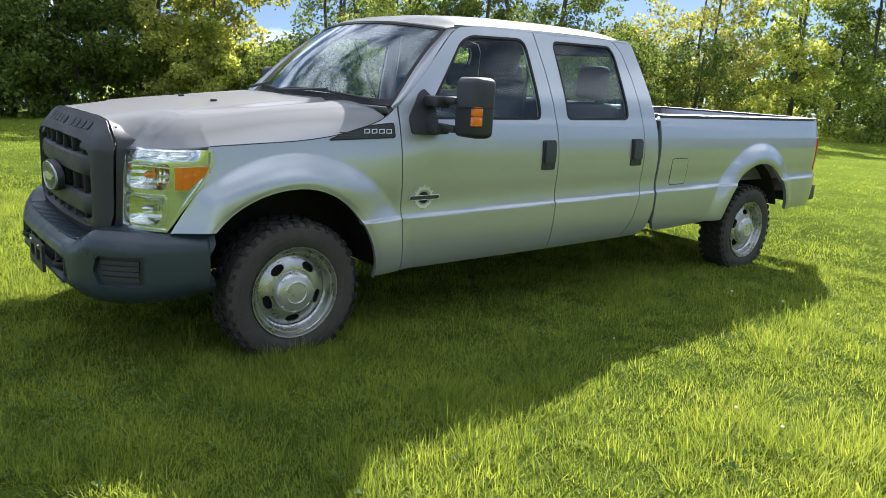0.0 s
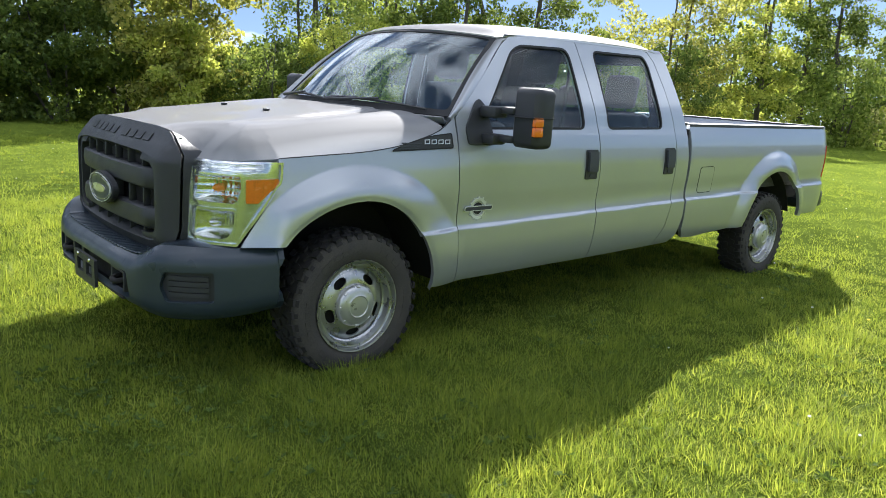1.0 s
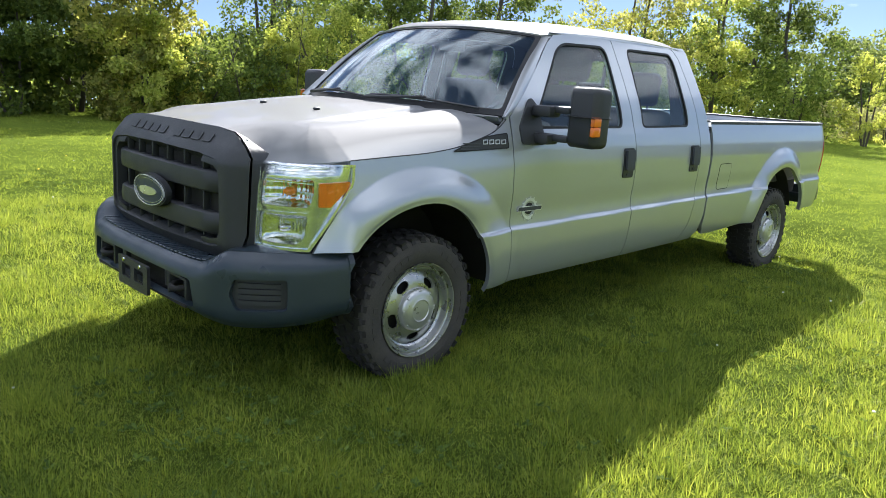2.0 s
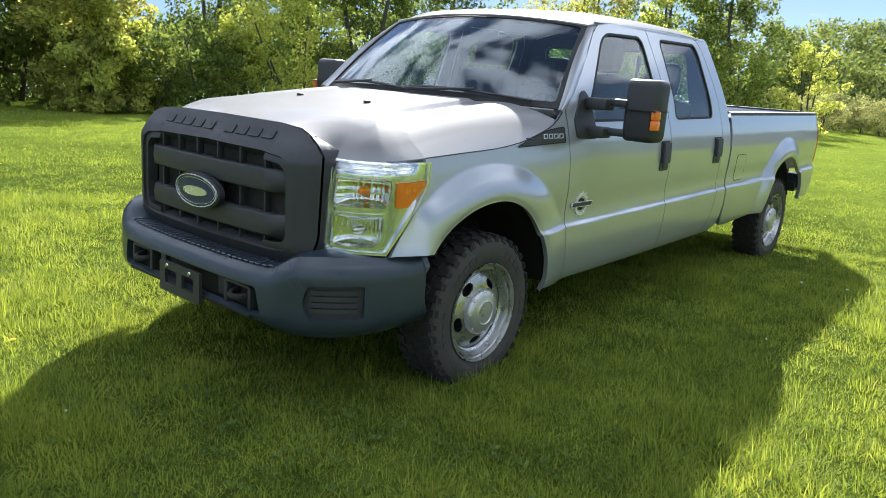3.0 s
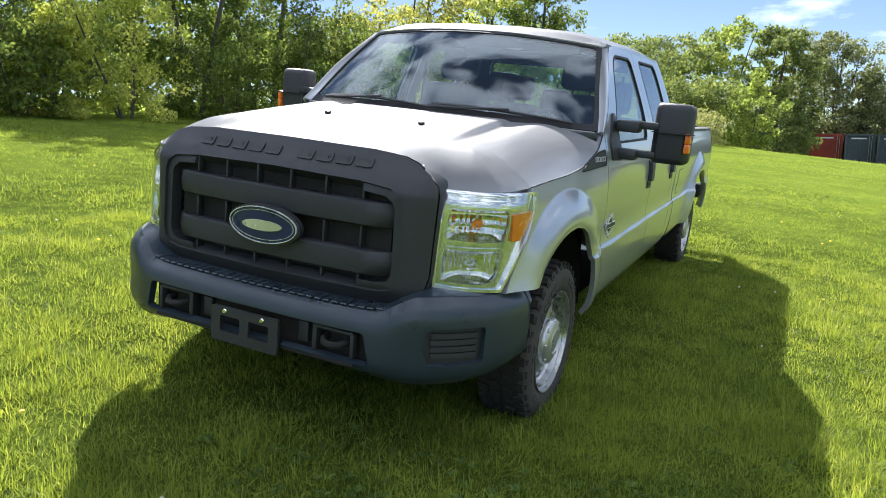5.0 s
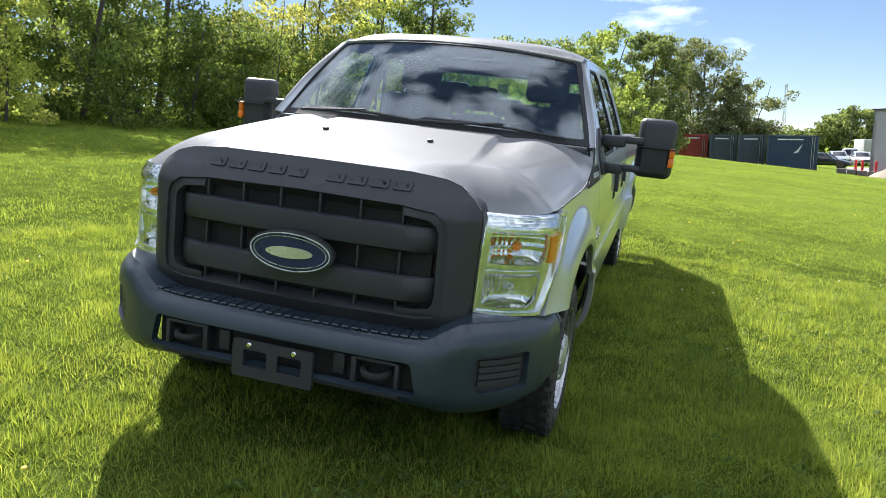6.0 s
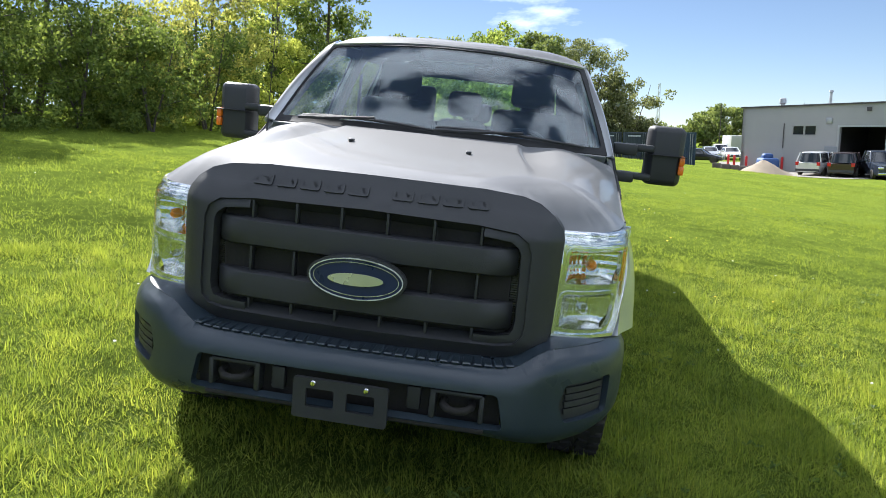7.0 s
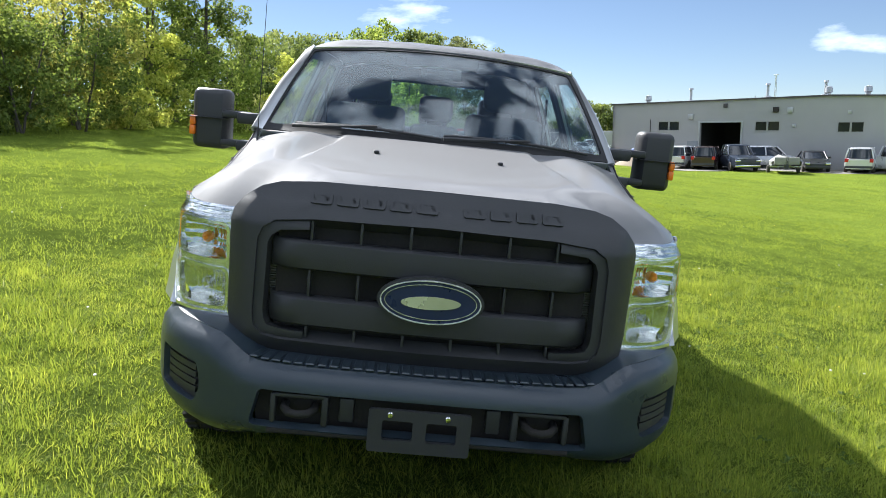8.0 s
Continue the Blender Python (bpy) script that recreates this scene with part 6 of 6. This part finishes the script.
for az, z, s_, m in ((-25.1, 4.55, 0.42, HALL), (-26.0, 4.5, 0.4, GALV), (-29.6, 4.3, 0.25, GALV), (-21.85, 4.95, 0.32, ROOFM), (-19.55, 4.1, 0.45, GALV), (-26.3, 3.3, 0.25, GALV)):
    box("wall_vent", (along(az), -0.08, z), (s_, 0.16, s_), m, shop, 0.02)
tube("downpipe", [(along(-16.8), -0.08, 3.9), (along(-16.8), -0.08, 1.9)], 0.04, ROOFM, shop, 8)
for az, z0, kind in ((-15.5, 5.3, 1), (-18.5, 5.35, 0), (-23.7, 5.5, 0), (-27.4, 5.55, 0), (-27.6, 5.55, 1), (-30.0, 5.5, 1), (-16.9, 5.3, 2), (-22.9, 5.45, 2)):
    x0 = along(az)
    bm = bmesh.new()
    if kind == 1:
        add_tube(bm, [(x0, 3, z0 - 0.3), (x0, 3, z0 + 0.3), (x0, 3, z0 + 0.35), (x0, 3, z0 + 0.75), (x0, 3, z0 + 0.8)], [0.18, 0.18, 0.29, 0.26, 0.1], 12)
    elif kind == 0:
        add_tube(bm, [(x0, 3, z0 - 0.3), (x0, 3, z0 + 0.2), (x0, 3, z0 + 0.22), (x0, 3, z0 + 1.15)], [0.34, 0.30, 0.12, 0.10], 10)
        add_tube(bm, [(x0, 3, z0 + 1.1), (x0, 3, z0 + 1.25)], [0.20, 0.16], 10)
    else:
        add_tube(bm, [(x0, 3, z0 - 0.3), (x0, 3, z0 + 0.3)], 0.05, 6)
    part("roof_vent", bm, GALV, shop)
for i in range(4):
    x, y = seen((-13.3, -13.7, -14.5, -16.8)[i], 71 - 0.8 * i)
    bl = lathe("bollard", [(0.10, 0.0), (0.10, 1.05), (0.085, 1.12), (0.04, 1.17), (0.002, 1.18)], 12, Matrix.Translation((0, 0, 0)), REDP, None)
    bl.location = (x, y, float(ground_z(x, y)) + 0.03)
    tagged(bl, "red painted steel bollard beside the workshop", "bollard", "bollards beside the workshop")

# sand heap
bm = bmesh.new()
g = np.random.default_rng(3)
n = 28
rings = [(0.002, 1.0), (0.25, 0.93), (0.6, 0.68), (1.0, 0.40), (1.35, 0.14), (1.6, -0.05)]
vs = [[bm.verts.new(((r + 0.05 * math.sin(3 * a + r * 5)) * 1.1 * math.cos(a), (r + 0.06 * math.sin(2 * a + 1 + r * 3)) * math.sin(a), h + 0.04 * math.sin(5 * a + r * 7) * r)) for a in np.linspace(0, 2 * math.pi, n, False)]
      for r, h in rings]
for p, q in zip(vs, vs[1:]):
    for k in range(n):
        bm.faces.new((p[k], q[k], q[(k + 1) % n], p[(k + 1) % n]))
heap = part("sand_heap", bm, SAND, None, "pale heap of sand on the lot", 60)
tagged(heap, category="sand heap")
x, y = seen(-15.7, 61)
heap.matrix_world = pose(x, y, float(ground_z(x, y))) @ Matrix.Diagonal((1.25, 1.25, 1.1, 1))

# covered machine and a low kerb of concrete blocks
TARP = surface("blue_tarp", (0.02, 0.06, 0.18), (0.035, 0.09, 0.25), 0.6, 0.0, 3.0, 30.0, 0.4)
bm = bmesh.new()
add_box(bm, (0, 0, 0.55), (1.9, 1.4, 1.1), 0.25, None, 3)
add_box(bm, (0.2, 0, 1.2), (0.9, 0.8, 0.5), 0.2, None, 3)
tarp = part("covered_machine", bm, TARP, None, "machine under a crumpled blue tarp beside the workshop", 60)
tagged(tarp, category="machine")
x, y = seen(-15.9, 67)
tarp.location = (x, y, float(ground_z(x, y)) + 0.02)
CONC = surface("concrete_block", (0.10, 0.088, 0.075), (0.17, 0.15, 0.13), 0.9, 0.0, 2.0, 30.0, 0.3)
for i in range(5):
    x, y = seen(-12.6 - 0.6 * i, 64)
    kb = box("concrete_block", (0, 0, 0.22), (0.5, 0.62 if i % 2 else 0.66, 0.44), CONC, None, 0.04)
    kb.matrix_world = pose(x, y, float(ground_z(x, y)) + 0.02, 0, 0, -12 + 3 * (i % 3))
    tagged(kb, "low grey concrete block along the lot", "block", "concrete blocks along the lot")

# containers
RUSTRED = surface("red_container_paint", (0.24, 0.03, 0.022), (0.34, 0.05, 0.034), 0.6, 0.0, 1.0, 30.0, 0.1)
SLATE = surface("slate_container_paint", (0.045, 0.06, 0.075), (0.075, 0.095, 0.11), 0.55, 0.0, 1.0, 30.0, 0.1)
NAVY = surface("navy_container_paint", (0.022, 0.045, 0.085), (0.04, 0.07, 0.12), 0.5, 0.0, 1.0, 30.0, 0.1)
LOGO = surface("pale_logo_paint", (0.60, 0.62, 0.62), (0.70, 0.72, 0.72), 0.5, 0.0, 2.0, 30.0, 0.0)


MID = Vector((-3.47, -1.10, 1.35))


def container(az0, az1, d, h, mat, label, mark=False):
    p, q = Vector((*seen(az0, d, MID), 0)), Vector((*seen(az1, d, MID), 0))
    u = (q - p).normalized()
    nrm = Vector((-u.y, u.x, 0))
    if nrm.dot(EYE - p) > 0:
        nrm = -nrm
    L = (q - p).length
    ob = tagged(new("container"), label, "container", "containers behind the lawn")
    ob.matrix_world = Matrix(((u.x, nrm.x, 0, p.x), (u.y, nrm.y, 0, p.y), (0, 0, 1, float(ground_z((p.x + q.x) / 2, (p.y + q.y) / 2)) - 0.02), (0, 0, 0, 1)))
    bm = bmesh.new()
    n = int(L / 0.14)
    pts = []
    for i in range(n):
        x0 = 0.12 + (L - 0.24) * i / n
        w = (L - 0.24) / n
        pts += [(x0, 0.0), (x0 + w * 0.35, 0.0), (x0 + w * 0.5, 0.035), (x0 + w * 0.85, 0.035)]
    a = [bm.verts.new((x, y, 0.16)) for x, y in pts]
    b = [bm.verts.new((x, y, h - 0.14)) for x, y in pts]
    for i in range(len(a) - 1):
        bm.faces.new((a[i], a[i + 1], b[i + 1], b[i]))
    add_box(bm, (L / 2, 1.22, h / 2), (L - 0.04, 2.36, h - 0.1), 0.01)
    body = part("body", bm, mat, ob, smooth=0)
    bm = bmesh.new()
    for x0 in (0.06, L - 0.06):
        add_box(bm, (x0, 0.0, h / 2), (0.12, 0.12, h), 0.01)
    add_box(bm, (L / 2, 0.0, h - 0.07), (L, 0.12, 0.14), 0.01)
    add_box(bm, (L / 2, 0.0, 0.08), (L, 0.12, 0.16), 0.01)
    part("frame", bm, mat, ob)
    for x0 in (L - 0.42, L - 0.26):
        tube("lock_rod", [(x0, -0.08, 0.1), (x0, -0.08, h - 0.1)], 0.018, GALV, ob, 6)
    if mark:
        bm = bmesh.new()
        add_prism(bm, [(L * 0.52, h * 0.50), (L * 0.62, h * 0.52), (L * 0.70, h * 0.78), (L * 0.60, h * 0.60)], lambda a, b: (a, -0.012, b), lambda a, b: (a, -0.004, b))
        part("logo", bm, LOGO, ob, "pale plain logo shape", 0)
    bm = bmesh.new()
    add_box(bm, (L * 0.45, -0.008, h - 0.30), (L * 0.5, 0.012, 0.10))
    part("label_bar", bm, LOGO, ob, "", 0)
    return ob


container(-1.1, -3.1, 65.0, 2.6, RUSTRED, "rusty red steel shipping container")
container(-3.2, -5.0, 64.0, 2.6, SLATE, "slate grey steel shipping container")
container(-5.1, -6.9, 63.0, 2.6, SLATE, "slate blue steel shipping container")
container(-7.0, -10.2, 61.0, 2.6, NAVY, "dark navy steel shipping container with a pale mark", True)

# parked cars
CAR = {c: surface("car_paint_" + c, lo, hi, 0.3, 0.3, 2.0, 200.0, 0.0, 0.7, 0.05) for c, lo, hi in (
    ("white", (0.66, 0.66, 0.66), (0.72, 0.72, 0.72)), ("black", (0.014, 0.014, 0.016), (0.022, 0.022, 0.024)), ("maroon", (0.035, 0.018, 0.018), (0.05, 0.026, 0.025)),
    ("navy", (0.02, 0.03, 0.05), (0.03, 0.042, 0.068)), ("silver", (0.36, 0.37, 0.38), (0.42, 0.43, 0.44)))}


def make_car(kind, colour, label):
    """A parked car, its nose towards -y, standing on its origin. kind: suv, sedan or pickup."""
    L, wd, H, belt = {"suv": (4.7, 1.9, 1.75, 1.02), "sedan": (4.7, 1.82, 1.45, 0.92), "pickup": (5.6, 2.0, 1.92, 1.15)}[kind]
    ob = tagged(new("car"), label, "car", "cars parked before the workshop")
    paint = CAR[colour]
    ys = np.linspace(-L / 2, L / 2, 17)
    nose = 0.72 if kind == "sedan" else 0.86
    rows = []
    for y in ys:
        t = (y + L / 2) / L
        end = 1 - 0.10 * (abs(2 * t - 1) ** 6)
        top = belt * (nose + (1 - nose) * float(smooth(0.0, 0.3, t))) * (0.97 if t > 0.97 else 1)
        if t in (0.0, 1.0):
            end, top = 0.86, top * 0.93
        w = wd / 2 * end
        rows.append([(-w * 0.9, y, 0.28), (-w, y, 0.45), (-w, y, top * 0.72), (-w * 0.95, y, top * 0.95), (-w * 0.8, y, top), (0, y, top * 1.015), (w * 0.8, y, top), (w * 0.95, y, top * 0.95), (w, y, top * 0.72),
                     (w, y, 0.45), (w * 0.9, y, 0.28)])
    bm = bmesh.new()
    vs = [[bm.verts.new(p) for p in r] for r in rows]
    for a, b in zip(vs, vs[1:]):
        for j in range(len(a)):
            bm.faces.new((a[j], a[(j + 1) % len(a)], b[(j + 1) % len(a)], b[j]))
    bm.faces.new(vs[0][::-1])
    bm.faces.new(vs[-1])
    part("body", bm, paint, ob)
    c0, c1 = {"suv": (-0.20, 0.47), "sedan": (-0.20, 0.40), "pickup": (-0.20, 0.17)}[kind]
    r0, r1 = {"suv": (-0.05, 0.43), "sedan": (-0.04, 0.24), "pickup": (-0.08, 0.13)}[kind]
    w0, w1 = wd * 0.46, wd * 0.37
    base, top = belt * 0.99, H - 0.05
    cab = [(-w0, c0 * L, base), (w0, c0 * L, base), (w0, c1 * L, base), (-w0, c1 * L, base)]
    tp = [(-w1, r0 * L, top), (w1, r0 * L, top), (w1, r1 * L, top), (-w1, r1 * L, top)]
    def plan(t, grow=0.0):
        """The cabin's rounded outline at a share t of its height."""
        y0, y1, w = (c0 + (r0 - c0) * t) * L - grow, (c1 + (r1 - c1) * t) * L + grow, w0 + (w1 - w0) * t**1.4 + grow
        z = base + (top - base) * t
        return [((w * math.copysign(abs(math.cos(q)) ** 0.42, math.cos(q))), (y0 + y1) / 2 + (y1 - y0) / 2 * math.copysign(abs(math.sin(q)) ** 0.42, math.sin(q)), z)
                for q in np.linspace(0, 2 * math.pi, 28, False)]

    sheet("cabin_glass", [plan(t) for t in (0, 0.35, 0.7, 1.0)], DARKGLASS, ob, 0.0, "dark car windows", True)
    cap = [plan(0.93, 0.02), plan(1.0, 0.015)]
    for q, up in ((0.93, 0.03), (0.7, 0.055), (0.35, 0.07), (0.02, 0.075)):
        m_ = (r0 + r1) / 2 * L
        cap.append([(x * q, m_ + (y - m_) * q, top + up) for x, y, z in plan(1.0, 0.015)])
    sheet("roof", cap, paint, ob, 0.0, "", True)
    for i in range(4):
        tube("pillar", [Vector(cab[i]) + Vector((0, 0, -0.02)), tp[i]], 0.045, paint, ob, 6)
    if kind == "suv":
        for s in (-1, 1):
            tube("pillar", [(s * w0, 0.12 * L, base), (s * w1, 0.13 * L, top)], 0.05, paint, ob, 6)
    if kind == "pickup":
        box("bed", (0, 0.335 * L, belt * 0.93), (wd * 0.94, 0.31 * L, 0.25), paint, ob, 0.03)
    for s in (-1, 1):
        for y in (-0.31 * L, 0.30 * L):
            bm = bmesh.new()
            m = Matrix.Translation((s * (wd / 2 - 0.10), y, 0.34)) @ Matrix.Rotation(math.pi / 2, 4, "Y")
            add_lathe(bm, [(0.001, -0.1), (0.30, -0.11), (0.34, -0.08), (0.34, 0.08), (0.30, 0.11), (0.22, 0.10), (0.001, 0.07)], 18, m)
            part("wheel", bm, RUBBER, ob)
        box("headlight", (s * wd * 0.37, -L / 2 * 0.985, belt * 0.68), (wd * 0.19, 0.10, 0.15), CHROME, ob, 0.03)
        box("tail_light", (s * wd * 0.40, L / 2 * 0.985, belt * 0.86), (wd * 0.13, 0.08, 0.26), RED, ob, 0.02)
        box("mirror", (s * (wd / 2 + 0.08), c0 * L + 0.35, belt + 0.08), (0.2, 0.1, 0.13), paint, ob, 0.03)
    box("grille", (0, -L / 2 * 0.995, belt * 0.60), (wd * 0.5, 0.06, 0.28 if kind == "pickup" else 0.16), TRIM, ob, 0.02)
    bm = bmesh.new()
    add_box(bm, (0, -L / 2 * 0.985, 0.40), (wd * 0.9, 0.12, 0.16), 0.04)
    part("front_bumper", bm, CHROME if kind == "pickup" else TRIM, ob)
    box("rear_bumper", (0, L / 2 * 0.985, 0.42), (wd * 0.9, 0.12, 0.18), TRIM, ob, 0.04)
    return ob


def park(ob, az, d, turn):
    x, y = seen(az, d)
    face = math.degrees(math.atan2(EYE.y - y, EYE.x - x)) + 90
    ob.matrix_world = pose(x, y, float(ground_z(x, y)) + 0.02, 0, 0, face + turn)


for kind, colour, az, d, turn, label in (
        ("suv", "white", -19.2, 64, 160, "white van parked on the gravel lot"), ("suv", "maroon", -20.8, 63, 172, "dark maroon car parked on the gravel lot"),
        ("pickup", "navy", -22.7, 62, 18, "dark navy pickup parked before the open bay"), ("suv", "white", -25.0, 65, 100, "white estate car parked beside the workshop wall"),
        ("sedan", "black", -27.6, 62, 8, "black car parked facing the lawn"), ("suv", "white", -30.5, 62, 176, "white car parked tail to the lawn"),
        ("pickup", "white", -32.6, 62, 60, "white pickup parked at the end of the row"),
        ("sedan", "black", -11.3, 82, 80, "dark car parked beyond the containers"), ("sedan", "silver", -11.9, 98, 10, "silver car in the far parking row"),
        ("suv", "white", -12.6, 100, 5, "white car in the far parking row"), ("sedan", "white", -13.3, 96, 12, "white car in the far parking row")):
    park(make_car(kind, colour, label), az, d, turn)

# boat under a cover on a trailer
boat = tagged(new("boat_trailer"), "small boat under a pale cover on a trailer", "boat")
COVER = surface("pale_cover", (0.20, 0.20, 0.19), (0.32, 0.32, 0.30), 0.8, 0.0, 2.0, 20.0, 0.3)
rows = []
for t in np.linspace(0, 1, 9):
    w, z = 0.95 * (1 - 0.75 * t**3), 1.25 + 0.12 * t
    rows.append([(-w, -2.0 + 4.0 * t, 0.55), (-w * 1.03, -2.0 + 4.0 * t, 0.85), (-w * 0.6, -2.0 + 4 * t, z - 0.25), (0, -2.0 + 4 * t, z - 0.15), (w * 0.6, -2 + 4 * t, z - 0.25), (w * 1.03, -2 + 4 * t, 0.85), (w, -2 + 4 * t, 0.55)])
sheet("cover", rows, COVER, boat, 0.03)
bm = bmesh.new()
for s in (-0.5, 0.5):
    add_box(bm, (s, 0.3, 0.48), (0.08, 4.4, 0.08), 0.01)
add_box(bm, (0, -1.6, 0.5), (2.0, 0.1, 0.1), 0.01)
part("trailer_frame", bm, GALV, boat)
for s in (-1, 1):
    bm = bmesh.new()
    add_lathe(bm, [(0.001, -0.08), (0.26, -0.09), (0.28, 0.0), (0.26, 0.09), (0.001, 0.08)], 16, Matrix.Translation((s * 0.98, -0.6, 0.29)) @ Matrix.Rotation(math.pi / 2, 4, "Y"))
    part("wheel", bm, RUBBER, boat)
    box("motor_leg" if s > 0 else "transom", (0.0, -2.1, 0.75 if s > 0 else 0.9), (0.25 if s > 0 else 1.6, 0.2, 0.8 if s > 0 else 0.5), TRIM if s > 0 else COVER, boat, 0.03)
park(boat, -25.7, 59, 8)

# far masts, poles, low hall, far woods
for name, az, d, h, w in (("radio_mast", -7.3, 190, 14.5, 0.5), ("radio_mast", -24.4, 200, 15.5, 0.35)):
    x, y = polar(az, d)
    ob = tagged(new(name), "tall thin lattice radio mast beyond the yard", "mast")
    ob.location = (x, y, -1.5)
    bm = bmesh.new()
    for i in range(3):
        a = 2 * math.pi * i / 3
        add_tube(bm, [(w * math.cos(a), w * math.sin(a), 0), (w * 0.5 * math.cos(a), w * 0.5 * math.sin(a), h)], 0.05, 5)
        for k in range(10):
            b = 2 * math.pi * (i + 1) / 3
            z0, z1 = h * k / 10, h * (k + 1) / 10
            f0, f1 = w * (1 - 0.5 * k / 10), w * (1 - 0.5 * (k + 1) / 10)
            add_tube(bm, [(f0 * math.cos(a), f0 * math.sin(a), z0), (f1 * math.cos(b), f1 * math.sin(b), z1)], 0.04, 4)
    add_tube(bm, [(-1.0, 0, h), (1.0, 0, h)], 0.12, 5)
    part("lattice", bm, GALV, ob, "", 0)
for az, d, h in ((-11.3, 118, 7.4), (0.5, 61, 4.4)):
    x, y = polar(az, d)
    ob = tagged(new("utility_pole"), "thin grey utility pole beyond the lawn", "pole", "utility poles")
    ob.location = (x, y, float(ground_z(x, y)) - 0.1)
    tube("shaft", [(0, 0, 0), (0, 0, h)], [0.07, 0.05], BARK, ob, 8)
    box("crossarm", (0, 0, h - 0.4), (0.07, 0.7, 0.06), BARK, ob, 0.01)
ob = tagged(box("far_hall", (0, 0, 1.3), (6, 7, 2.6), WALLM, None, 0.05), "low white hall beyond the parking rows", "building")
x, y = polar(-13.4, 125)
ob.location = (x, y, -1.6)
for i, (az, d, h, r) in enumerate(((-6.2, 150, 3.4, 4.5), (-8.4, 155, 3.6, 4.5), (-10.4, 150, 6.4, 4.2), (-11.8, 154, 7.6, 4.8), (-13.2, 156, 7.6, 5.0), (-14.6, 150, 6.2, 4.4))):
    x, y = polar(az, d)
    tree(x, y, h, r, "far", 6000, 2000 + i, 0.0, 0.42, 40, 1, 0.0, "distant round tree beyond the yard")
